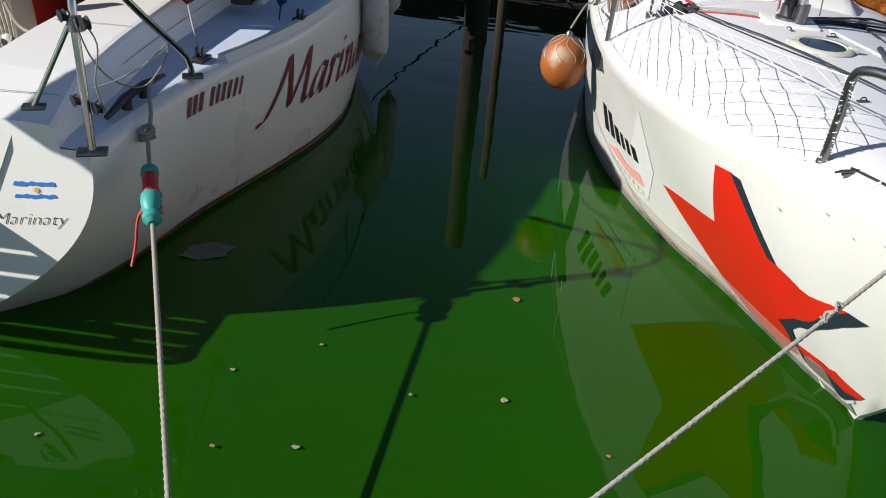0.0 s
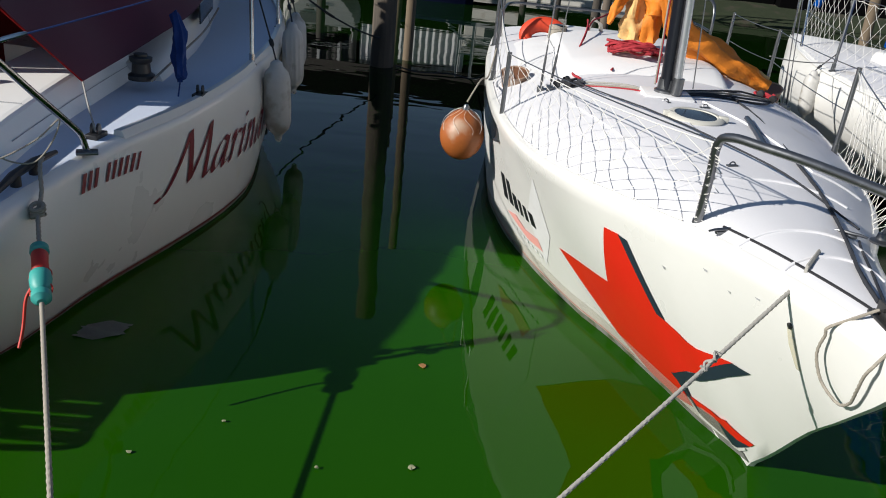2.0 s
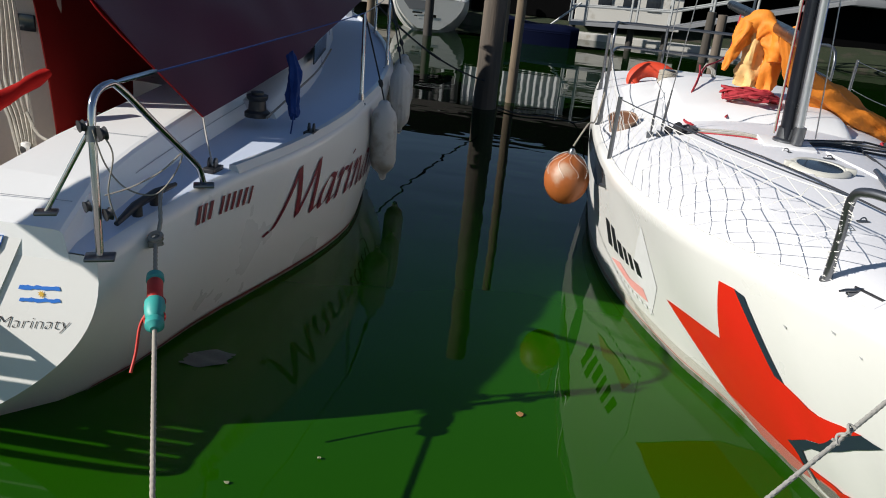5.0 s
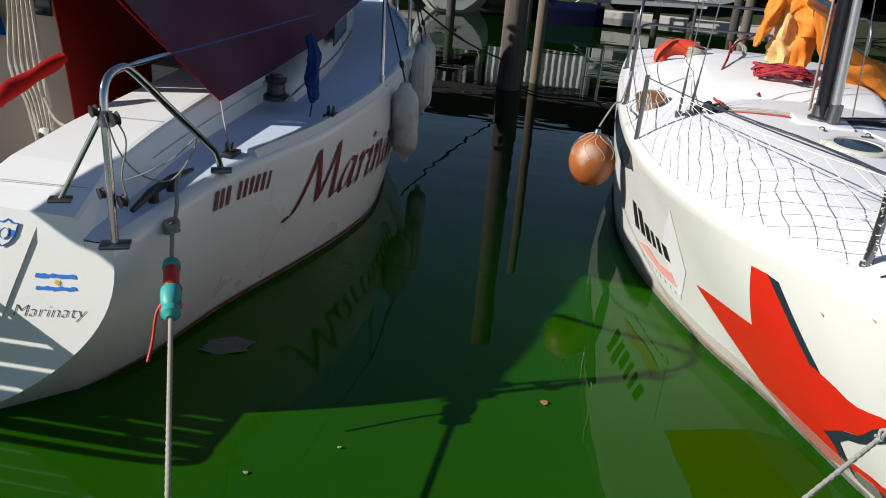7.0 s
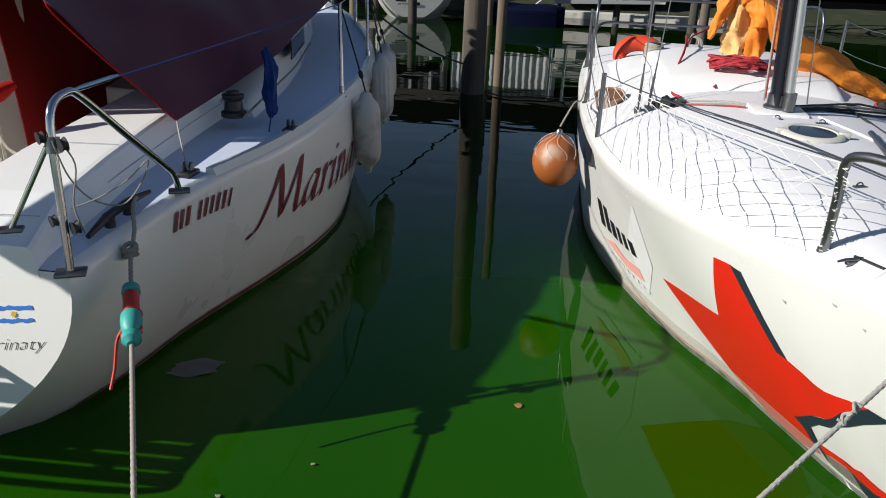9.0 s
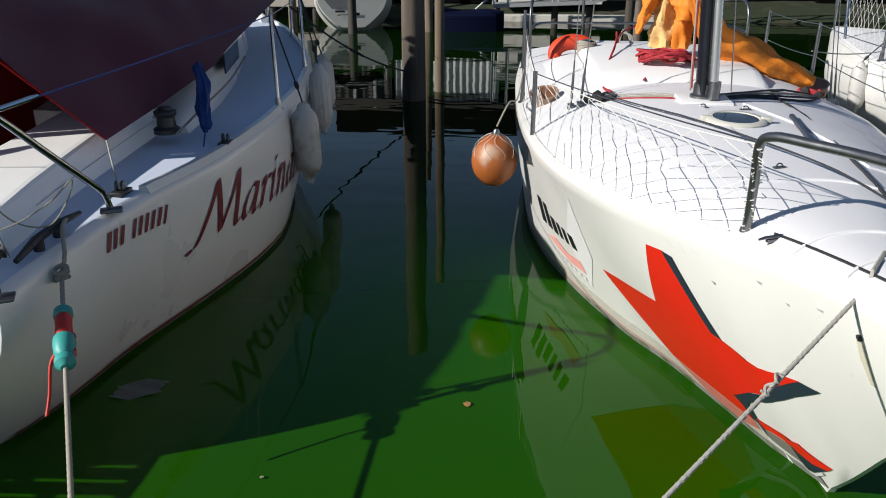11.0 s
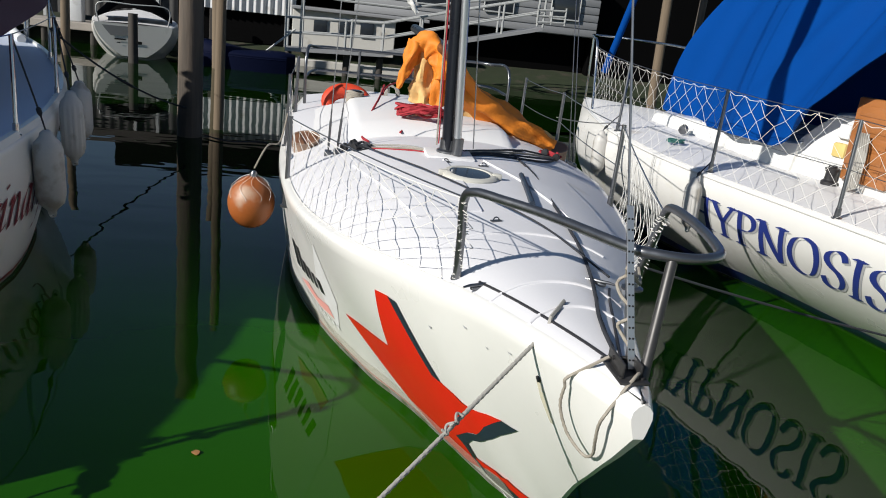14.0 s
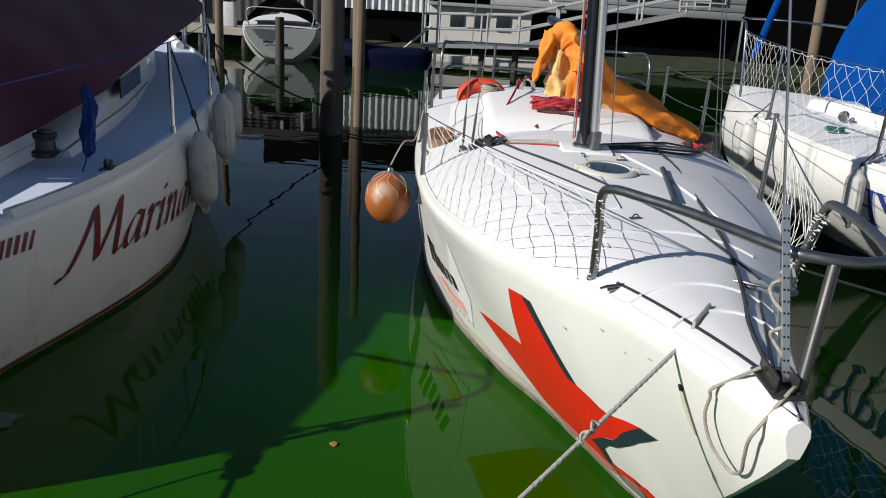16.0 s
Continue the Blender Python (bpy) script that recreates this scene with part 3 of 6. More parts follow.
part("star_edge", decal(SH, [(2.456, 0.744), (2.464, 0.82), (2.45, 0.85), (2.31, 0.845), (2.225, 0.936), (2.252, 0.93), (2.396, 0.925), (2.468, 0.90), (2.51, 0.776)], off=0.0045), NAVY, star, "navy shadow edge")
part("star_leg", decal(SH, [(2.464, 0.815), (2.28, 0.800), (2.204, 0.936), (2.225, 0.936), (2.31, 0.848), (2.45, 0.852)], off=0.006), RED, star, "thin red edge of the star's leg")
part("star_edge", decal(SH, [(2.466, 0.902), (2.396, 0.926), (2.25, 0.931), (2.25, 0.945), (2.40, 0.942), (2.475, 0.918)], off=0.007), GEL, star, "white highlight edge")
part("waterline_band", band(SH, 2.28, 7.35, 0.952, 1.0), GREYBAND, boat, "grimy grey waterline band")
part("pinstripe", band(SH, 2.9, 7.35, 0.935, 0.943), RED, boat)
# faded sponsor print, kept as plain shapes
part("sponsor_panel", decal(SH, [(3.25, 0.13), (3.30, 0.50), (3.52, 0.80), (3.58, 0.50), (3.42, 0.30)], off=0.002), PALE_INK, boat, "faded grey sponsor print")
part("sponsor_wave", decal(SH, [(4.02, 0.69), (3.85, 0.635), (3.70, 0.665), (3.52, 0.63), (3.50, 0.705), (3.70, 0.73), (3.85, 0.71)], off=0.004), PINK_INK, boat, "faded red wave print")
for i, (wid, top, thin) in enumerate(((0.085, 0.0, 1), (0.075, 0.0, 1), (0.075, 0.055, 1), (0.045, 0.055, 1), (0.045, 0.055, 1), (0.07, 0.055, 1))):
    s0 = 4.04 - (0, 0.12, 0.225, 0.33, 0.41, 0.49)[i]
    k = (4.04 - s0) / 0.62
    lo, hi = 0.592 - 0.05 * k, 0.402 - 0.005 * k + top
    part("sponsor_bar", decal(SH, [(s0, lo), (s0 - wid * 0.9, lo - 0.006), (s0 - wid * 0.9, hi), (s0, hi)], off=0.004, cuts=2), BLACK_INK, boat)
for i in range(9):
    s0 = 3.98 - i * 0.058
    part("print_bar", decal(SH, [(s0, 0.775), (s0 - 0.035, 0.772), (s0 - 0.035, 0.748), (s0, 0.75)], off=0.004, cuts=1), PALE_INK, boat)
# window on the side aft of the first stanchion
part("side_window", decal(SH, [(4.0, 0.05), (5.1, 0.03), (5.3, 0.22), (4.35, 0.28), (3.95, 0.16)], off=0.006), SMOKED, boat, "dark smoked side window")

part("waterline_scum", band(SH, 2.36, 5.2, 0.84, 0.953, off=0.0058), GRIME, boat, "thin dried scum above the waterline")
part("run_off_stain", decal(SH, [(1.812, 0.24), (1.792, 0.24), (1.785, 0.36), (1.788, 0.56), (1.805, 0.54), (1.815, 0.36)], off=0.002, cuts=2), STREAK, boat, "pale yellow run-off stain below a drain")
# scuffs and drain on the bow
bm = mb()
cyl(bm, SH.skin(1.80, 0.22, 1, -0.004), SH.skin(1.80, 0.22, 1, 0.006), 0.009, 0.008, 12)
part("drain", bm, BLACK, boat)
for s0, v0, l in ((2.15, 0.10, 0.018), (2.05, 0.16, 0.012), (1.80, 0.30, 0.016), (2.52, 0.24, 0.01), (2.33, 0.16, 0.012), (1.93, 0.13, 0.02)):
    part("scuff", decal(SH, [(s0, v0), (s0 - l, v0 + 0.004), (s0 - l * 0.9, v0 + 0.014), (s0 - 0.006, v0 + 0.012)], off=0.0025, cuts=1), GREY_INK, boat)

# deck seam, moulded ridges and panels
for side in (1, -1):
    bm = mb()
    tube(bm, [on_deck(s, side * (SH.val(1, s) - 0.075), 0.001) for s in steps(1.62, 2.18, 12)], 0.0045, 6)
    part("deck_seam", bm, BLACK, boat, "open black deck joint")
for s0, w in ((2.06, 0.20), (1.88, 0.14), (2.47, 0.30)):
    bm = mb()
    tube(bm, [on_deck(s0 + 0.05 * (1 - (q / w) ** 2), q, 0.0) for q in steps(-w, w, 14)], lambda u: 0.006, 8)
    part("moulded_ridge", bm, DECK, boat)
for p0, p1, s0, s1 in ((0.10, 0.52, 2.75, 3.75), (-0.50, -0.10, 2.75, 3.75)):
    bm = mb()
    rows = [[on_deck(s, p0 + (p1 - p0) * k / 8 * (0.55 + 0.45 * (s - s0) / (s1 - s0)), 0.0075) for k in range(9)] for s in steps(s0, s1, 16)]
    grid(bm, rows)
    thick(bm, 0.008)
    part("nonskid_panel", bm, DECK, boat, "raised pale grey non-slip panel")
# Short navy bar lying along the deck.
bm = mb()
tube(bm, [on_deck(s, p, 0.012) for s, p in ((3.41, -0.21), (3.12, -0.165), (2.86, -0.125))], 0.012, 8)
part("deck_bar", bm, NAVY, boat, "short dark navy bar along the deck")

# round hatch with its rim
hc = on_deck(3.27, 0.05)
hatch = part("round_hatch", lathe(mb(), [(0.118, -0.004), (0.118, 0.012), (0.108, 0.02), (0.09, 0.02), (0.086, 0.014), (0.05, 0.0145)], hc, (0.02, -0.05, 1), 36), BEIGE, boat, "beige round inspection hatch")
part("pane", lathe(mb(), [(0.086, 0.012), (0.084, 0.0175), (0.04, 0.019)], hc, (0.02, -0.05, 1), 32), SMOKED, hatch, "smoked pane")
for dx in (0.115, -0.115):
    bm = mb()
    box(bm, hc.x + dx - 0.02, hc.x + dx + 0.02, hc.y - 0.014, hc.y + 0.014, hc.z, hc.z + 0.024, 0.005)
    part("latch", bm, BEIGE, hatch)

# small deck fittings
def pad_eye(s, p, turn=0.0, size=1.0):
    c = on_deck(s, p)
    m = Matrix.Translation(c) @ Matrix.Rotation(turn, 4, "Z")
    bm = mb()
    box(bm, -0.035 * size, 0.035 * size, -0.012 * size, 0.012 * size, 0, 0.006, 0.002, m)
    tube(bm, [m @ Vector((0.02 * size * math.cos(a), 0, 0.004 + 0.02 * size * math.sin(a))) for a in steps(0, math.pi, 8)], 0.004 * size, 6)
    return part("pad_eye", bm, STEEL_OLD, boat)


def horn_cleat(s, p, turn=0.0, size=1.0):
    c = on_deck(s, p)
    m = Matrix.Translation(c) @ Matrix.Rotation(turn, 4, "Z")
    bm = mb()
    box(bm, -0.03 * size, 0.03 * size, -0.012 * size, 0.012 * size, 0, 0.018 * size, 0.004, m)
    tube(bm, [m @ Vector((x * size, 0, z * size)) for x, z in ((-0.075, 0.022), (-0.04, 0.026), (0, 0.024), (0.04, 0.026), (0.075, 0.022))], lambda u: 0.009 * size * (0.6 + 0.4 * math.sin(math.pi * u)), 8)
    return part("cleat", bm, STEEL_OLD, boat, "grey metal horn cleat")


pad_eye(2.64, 0.07, 0.4, 0.6)
pad_eye(3.62, 0.10, 0.2, 0.7)
pad_eye(3.58, -0.07, 0.2, 0.7)
horn_cleat(2.15, 0.225, 0.5, 0.6)
horn_cleat(2.16, -0.165, -0.5, 0.6)

# pulpit
rail = [(0.731, 2.245, 0.885), (0.722, 2.20, 1.05), (0.713, 2.165, 1.165), (0.735, 2.12, 1.197), (0.80, 2.04, 1.20), (0.891, 1.925, 1.20), (1.02, 1.70, 1.20), (1.07, 1.655, 1.20), (1.15, 1.635, 1.20), (1.225, 1.665, 1.20),
        (1.262, 1.74, 1.20), (1.295, 1.92, 1.20), (1.31, 2.13, 1.195), (1.312, 2.19, 1.165), (1.305, 2.22, 1.08), (1.285, 2.26, 0.91)]
pulpit = part("pulpit", tube(mb(), smooth_line(rail, 5), 0.0130, 12), STEEL_OLD, boat, "dull stainless steel bow pulpit")
# Darker steel than the rail: the leg's dark reflection is put into its colour.
part("leg", tube(mb(), smooth_line([(1.112, 1.642, 1.196), (1.088, 1.60, 1.10), (1.055, 1.545, 0.935)], 6), 0.0125, 12), IRON, pulpit)
for x, y, z in ((0.731, 2.245, 0.878), (1.285, 2.26, 0.90)):
    part("foot", lathe(mb(), [(0.034, 0), (0.034, 0.006), (0.02, 0.012), (0.017, 0.03)], (x, y, z), (0, 0, 1), 16), STEEL_OLD, pulpit)
# cord wound round the pulpit legs
for pts in (rail[:3], rail[-3:]):
    bm = mb()
    path = smooth_line(pts, 44)
    rnd = random.Random(len(path))
    tube(bm, [p + Vector((math.cos(i * 2.05), math.sin(i * 2.05), 0)) * (0.0145 + rnd.uniform(0, 0.006)) + Vector((0, 0, rnd.uniform(-0.012, 0.012))) for i, p in enumerate(path)], 0.0014, 5)
    part("lashing", bm, NET, pulpit, "frayed white cord lashing")

# stem fitting with chain and shackle
bowp = on_deck(1.60, 0.0)
fit = mb()
box(fit, -0.034, 0.034, -0.06, 0.07, 0.0, 0.008, 0.003, Matrix.Translation(bowp + Vector((0.0, -0.03, 0.0))) @ Matrix.Rotation(0.05, 4, "Z"))
box(fit, -0.0035, 0.0035, -0.05, 0.05, 0.006, 0.04, 0.003, Matrix.Translation(bowp + Vector((0.02, -0.02, 0))))
box(fit, -0.0035, 0.0035, -0.05, 0.05, 0.006, 0.04, 0.003, Matrix.Translation(bowp + Vector((-0.02, -0.02, 0))))
cyl(fit, bowp + Vector((-0.028, -0.01, 0.028)), bowp + Vector((0.028, -0.01, 0.028)), 0.005)
for dx, dy in ((-0.024, -0.07), (0.024, -0.07), (-0.024, 0.03), (0.024, 0.03)):
    cyl(fit, bowp + Vector((dx, dy, 0.006)), bowp + Vector((dx, dy, 0.012)), 0.006)
stem = part("stem_fitting", fit, IRON, boat, "grimy steel stem fitting")
up = (on_deck(3.83, 0.06) + Vector((-0.6, 0, 7.8)) - bowp).normalized()
strap0 = bowp + Vector((0.012, -0.03, 0.012))
sx = Vector((1, 0, 0))
bm = mb()
rows = [[strap0 + up * h + sx * dx + Vector((0, dy, 0)) for dx, dy in ((-0.0075, -0.0025), (0.0075, -0.0025), (0.0075, 0.0025), (-0.0075, 0.0025))] for h in (0.0, 0.36)]
vs = grid(bm, rows, True)
bm.faces.new(vs[0])
bm.faces.new(vs[1])
strap = part("stay_adjuster", bm, ALU, stem, "perforated steel stay adjuster", smooth=False)
for i in range(14):
    for dx in (-0.004, 0.004):
        c = strap0 + up * (0.02 + 0.024 * i) + sx * dx - Vector((0, 0.002, 0))
        part("hole", cyl(mb(), c, c - Vector((0, 0.0015, 0)), 0.0026, 0.0026, 6), BLACK, strap)

# mast, boom and rigging
mast_at = on_deck(3.83, 0.06)
LEAN = -0.045
mrows = []
for z in (0.0, 1.0, 3.0, 9.0):
    mrows.append([mast_at + Vector((0.031 * math.cos(a) * (1 if z < 8 else 0.7), 0.05 * math.sin(a), z)) + Vector((LEAN, 0.0, 0)) * z for a in steps(0, 2 * math.pi, 20)[:-1]])
bm = mb()
grid(bm, mrows, True)
mast = part("mast", bm, BLACK_MAST, boat, "black anodised mast")
part("mast_step", box(mb(), mast_at.x - 0.11, mast_at.x + 0.12, mast_at.y - 0.13, mast_at.y + 0.1, mast_at.z - 0.02, mast_at.z + 0.016, 0.006), DECK_W, boat)
part("mast_collar", lathe(mb(), [(0.062, 0.012), (0.062, 0.026), (0.050, 0.034), (0.048, 0.08)], mast_at + Vector((0.006, 0, 0)), (0.012, 0, 1), 20), STEEL_OLD, mast)
pole_at = mast_at + Vector((0.036, -0.072, 0.03))
part("spinnaker_pole", tube(mb(), [pole_at, pole_at + Vector((-0.19, 0.02, 3.4))], 0.019, 16), ALU, mast, "silver aluminium pole beside the mast")
part("pole_end", tube(mb(), [pole_at + Vector((0, 0, -0.01)), pole_at + Vector((0.002, 0, 0.07))], 0.026, 12), STEEL_OLD, mast)


def stay(a, b, r=0.0028, screw=True, owner=None, name="shroud"):
    ob = part(name, tube(mb(), [a, b], r, 6), WIRE, owner or boat)
    if screw:
        d = (Vector(b) - Vector(a)).normalized()
        part("turnbuckle", tube(mb(), [Vector(a) + d * k for k in (0.0, 0.03, 0.05, 0.17, 0.19, 0.24)], lambda u: 0.0065 if 0.2 < u < 0.8 else 0.004, 8), STEEL_OLD, ob)
    return ob


tops = mast_at + Vector((LEAN * 8.6, 0, 8.6))
for s, p in ((4.18, 0.63), (4.15, 0.585), (4.95, -0.86), (4.90, -0.82)):
    a = on_deck(s, p)
    stay(a, tops if abs(p) > 0.6 else mast_at + Vector((LEAN * 4.6, 0, 4.6)))
    part("chainplate", box(mb(), a.x - 0.018, a.x + 0.018, a.y - 0.03, a.y + 0.03, a.z - 0.01, a.z + 0.02, 0.004), STEEL_OLD, boat)
stay(Vector(bowp) + Vector((0.02, 0.05, 0.04)), mast_at + Vector((LEAN * 7.8, 0, 7.8)), 0.003, False, name="forestay")
for i, (dx, dy, r, m_) in enumerate(((0.03, 0.08, 0.004, ROPE_W), (-0.045, 0.03, 0.0035, ROPE_RED), (-0.06, -0.02, 0.004, ROPE), (0.12, -0.03, 0.003, WIRE))):
    part("halyard", tube(mb(), [mast_at + Vector((dx, dy, 0.05)), mast_at + Vector((dx * 0.7 + LEAN * 1.2, dy * 0.8, 1.2)), mast_at + Vector((LEAN * 4.5, 0.03, 4.5))], r, 6), m_, mast)

# ropes on deck
def line_on_deck(pts, r, material, name="deck_line", label="", lift=None):
    base = [on_deck(s, p, (lift or 0) + r) for s, p in pts]
    return part(name, tube(mb(), smooth_line(base, 6), r, 7, twist=140), material, boat, label)


line_on_deck([(4.13, 0.47), (3.70, 0.35), (3.30, 0.23), (2.9, 0.08), (2.55, -0.08), (2.22, -0.22)], 0.0035, ROPE_BLACK, lift=0.02)
line_on_deck([(4.40, -0.42), (4.18, -0.33), (3.56, -0.31), (2.91, -0.24), (2.55, -0.21), (2.3, -0.17), (2.04, -0.10), (1.85, -0.04), (1.68, -0.01)], 0.0055, ROPE_BLACK)
line_on_deck([(4.11, 0.44), (4.02, 0.30), (3.95, 0.18), (3.86, 0.12)], 0.005, ROPE)
line_on_deck([(4.08, 0.42), (3.97, 0.28), (3.90, 0.18), (3.80, 0.11)], 0.0035, ROPE_RED)
line_on_deck([(4.20, 0.46), (4.12, 0.34), (4.05, 0.22), (3.92, 0.12)], 0.005, ROPE_W)
for k in range(4):
    line_on_deck([(3.84 + 0.02 * k, -0.03), (3.95 + 0.03 * k, -0.16 - 0.01 * k), (4.02 + 0.06 * k, -0.32), (4.20 + 0.05 * k, -0.50 + 0.02 * k), (4.50, -0.62)], 0.0055, (ROPE_BLACK, ROPE_BLACK, ROPE, ROPE_BLACK)[k], lift=0.004 * k)


def tangle(name, c, r, turns, thick_, material, label, category, seed, flat=0.35, drop=None):
    rnd = random.Random(seed)
    pts = []
    for i in range(turns * 7):
        a = i * 2 * math.pi / 7 + rnd.uniform(-0.3, 0.3)
        k = r * rnd.uniform(0.45, 1.0)
        pts.append(Vector(c) + Vector((k * math.cos(a), k * 0.75 * math.sin(a), thick_ * 1.2 + rnd.uniform(0, flat) * r)))
    return whole(name, tube(mb(), smooth_line(pts, 4), thick_, 6, twist=120), material, label, category)


tangle("rope_coil", on_deck(4.60, 0.10, 0.082), 0.17, 12, 0.0075, ROPE_RED, "tangled red rope heaped by the mast", "rope", 3)
tangle("rope_coil", on_deck(4.12, 0.47), 0.07, 3, 0.006, ROPE_BLACK, "small tangle of black line on the deck", "rope", 5)
tangle("rope_coil", on_deck(4.55, -0.60), 0.075, 4, 0.008, ROPE_RED, "tangled dark red and black lines", "rope", 8)
for s, p, n_b in ((4.12, 0.50, 3), (4.52, -0.62, 2)):
    for i in range(n_b):
        c = on_deck(s + 0.05 * i - 0.04, p + 0.05 * (i % 2))
        blk = part("block", lathe(mb(), [(0.008, -0.012), (0.021, -0.010), (0.016, 0), (0.021, 0.010), (0.008, 0.012)], c + Vector((0, 0, 0.026)), (0.6, 0.8, 0.2), 16), BLACK, boat, "black rope block")

# brown cups on the side decks
for s, p in ((4.57, 0.755), (4.95, -0.74)):
    c = on_deck(s, p, 0.045)
    cup = thing("winch_cup", c, "round brown plastic cup fixed on the side deck", "cup", group="brown cups")
    part("wall", lathe(mb(), [(0.072, -0.08), (0.080, 0.012), (0.086, 0.018), (0.076, 0.018), (0.070, 0.004), (0.02, 0.002)], c, (-0.10, -0.30, 0.95), 28), CUP_RIM, cup)
    part("bowl", lathe(mb(), [(0.0735, 0.0145), (0.069, 0.007), (0.02, 0.005)], c, (-0.10, -0.30, 0.95), 24), BROWN, cup, "dark brown bowl")

# raised cockpit front aft of the mast
rows = []
for s, k in ((4.38, 0.0), (4.50, 0.025), (4.72, 0.06), (4.85, 0.08), (5.05, 0.09), (5.50, 0.10), (6.2, 0.08)):
    rows.append([on_deck(s, q * 0.72, 0.5 * k * (1 - abs(q) ** 6) - 0.002) for q in steps(-1, 1, 20)])
bm = mb()
grid(bm, rows)
part("coaming", bm, DECK_W, boat, "white raised cockpit front")
rows = []
for s, k in ((4.40, 0.0), (4.44, 0.035), (4.54, 0.075), (4.60, 0.085), (5.2, 0.11), (5.75, 0.11), (5.8, 0.0)):
    rows.append([on_deck(s, p, k * w - 0.004) for p, w in ((0.52, 0.0), (0.495, 0.75), (0.475, 0.94), (0.44, 1.0), (0.20, 1.0), (-0.10, 1.0), (-0.31, 1.0), (-0.345, 0.94), (-0.365, 0.75), (-0.39, 0.0))])
bm = mb()
grid(bm, rows)
part("hatch_trunk", bm, DECK_W, boat, "low white trunk behind the mast")
a = on_deck(6.7, 0.0)
part("cockpit_sole", box(mb(), a.x - 0.42, a.x + 0.42, a.y - 0.5, a.y + 0.55, a.z - 0.02, a.z + 0.01, 0.004), DECK_W, boat)

# stanchions and lifelines
STAN = [(3.42, 0.735), (4.9, 0.87), (6.3, 0.86), (3.82, -0.775), (5.45, -0.88), (6.4, -0.85)]
heads = []
for s, p in STAN:
    a = Vector(SH.place(s, p, SH.val(2, s))) if (s, p) != STAN[0] else Vector(SH.skin(3.97, 0.15, 1, 0.006))
    b = a + Vector((0.004 if p > 0 else 0.01, 0.02, 0.45 if (s, p) == STAN[0] else 0.43))
    st = part("stanchion", tube(mb(), [a, b], 0.0115, 10), STEEL_OLD, boat)
    part("foot", lathe(mb(), [(0.026, -0.004), (0.026, 0.006), (0.016, 0.01), (0.0145, 0.06)], a, (0, 0, 1), 14), STEEL_OLD, st)
    heads.append(b - Vector((0, 0, 0.01)))
for chain in ([Vector((0.713, 2.165, 1.17)), heads[0], heads[1], heads[2]], [Vector((1.312, 2.19, 1.165)), heads[3], heads[4], heads[5]]):
    for lift in (0.0, -0.2):
        for a, b in list(zip(chain, chain[1:]))[1 if lift else 0:]:
            part("lifeline", tube(mb(), sag(a + Vector((0, 0, lift)), b + Vector((0, 0, lift)), 0.012), 0.0028, 6), WIRE, boat)
# stern rail
back = [Vector(SH.place(s, p, z)) for s, p, z in ((6.75, 0.80, 0.76), (6.78, 0.80, 1.18), (7.15, 0.72, 1.2), (7.22, 0.4, 1.2), (7.22, -0.4, 1.2), (7.15, -0.72, 1.2), (6.78, -0.80, 1.18), (6.75, -0.80, 0.76))]
part("stern_rail", tube(mb(), smooth_line(back, 5), 0.0125, 10), STEEL_OLD, boat)
part("stern_rail", tube(mb(), [v - Vector((0, 0, 0.2)) for v in smooth_line(back[1:-1], 5)], 0.0115, 10), STEEL_OLD, boat)
for s, p in ((7.2, 0.35), (7.2, -0.35)):
    part("rail_post", tube(mb(), [SH.place(s, p, 0.76), SH.place(s + 0.02, p, 1.2)], 0.0115, 8), STEEL_OLD, boat)


# safety net
def net_between(low, high, cells, rows_, bow_in, cord, owner_label, seed, name="safety_net"):
    """A diamond net between two edges, given as functions of 0..1."""
    rnd = random.Random(seed)
    knots = {}
    for i in range(cells + 1):
        for j in range(rows_ + 1):
            u, w = i / cells, j / rows_
            p = Vector(low(u)).lerp(Vector(high(u)), w)
            p += Vector(bow_in) * math.sin(math.pi * w) * (0.7 + 0.3 * math.sin(u * 9 + seed))
            p += Vector((rnd.uniform(-1, 1), rnd.uniform(-1, 1), rnd.uniform(-1, 1))) * 0.006
            knots[i, j] = p
    net = thing(name, Vector(low(0.5)), owner_label, "net")
    bm = mb()
    for start in range(-rows_, cells + rows_ + 1):
        if start % 2:
            continue
        for step in (1, -1):
            run = []
            for j in range(rows_ + 1):
                i = start + step * j
                if 0 <= i <= cells:
                    run.append(knots[i, j])
            if len(run) > 1:
                tube(bm, run, cord, 4, False)
    part("mesh", bm, NET, net)
    for edge in (low, high):
        part("edge_cord", tube(mb(), [edge(u) for u in steps(0, 1, 24)], cord * 1.4, 5), NET, net)
    return net


def gun(s, p_in=0.03, lift=0.008):
    return Vector(SH.place(s, SH.val(1, s) - p_in, SH.val(2, s) + lift))


net_between(lambda u: gun(2.27 + 1.14 * u), lambda u: sag((0.713, 2.165, 1.165), heads[0], 0.03, 40)[round(u * 40)], 22, 8, (0.07, 0.02, -0.03), 0.0013, "white diamond safety net laced along the star boat's rail", 2)
net_between(lambda u: gun(3.44 + 1.4 * u), lambda u: sag(heads[0], heads[1], 0.03, 40)[round(u * 40)], 14, 5, (0.03, 0.0, -0.01), 0.0012, "slack white safety net by the side window", 4)
net_between(lambda u: Vector(SH.place(2.3 + 1.5 * u, -(SH.val(1, 2.3 + 1.5 * u) - 0.03), SH.val(2, 2.3 + 1.5 * u) + 0.008)), lambda u: sag((1.312, 2.19, 1.165), heads[3], 0.03, 40)[round(u * 40)], 34, 5, (0.04, 0.0, -0.02), 0.0012, "white safety net bunched at the pulpit", 6)

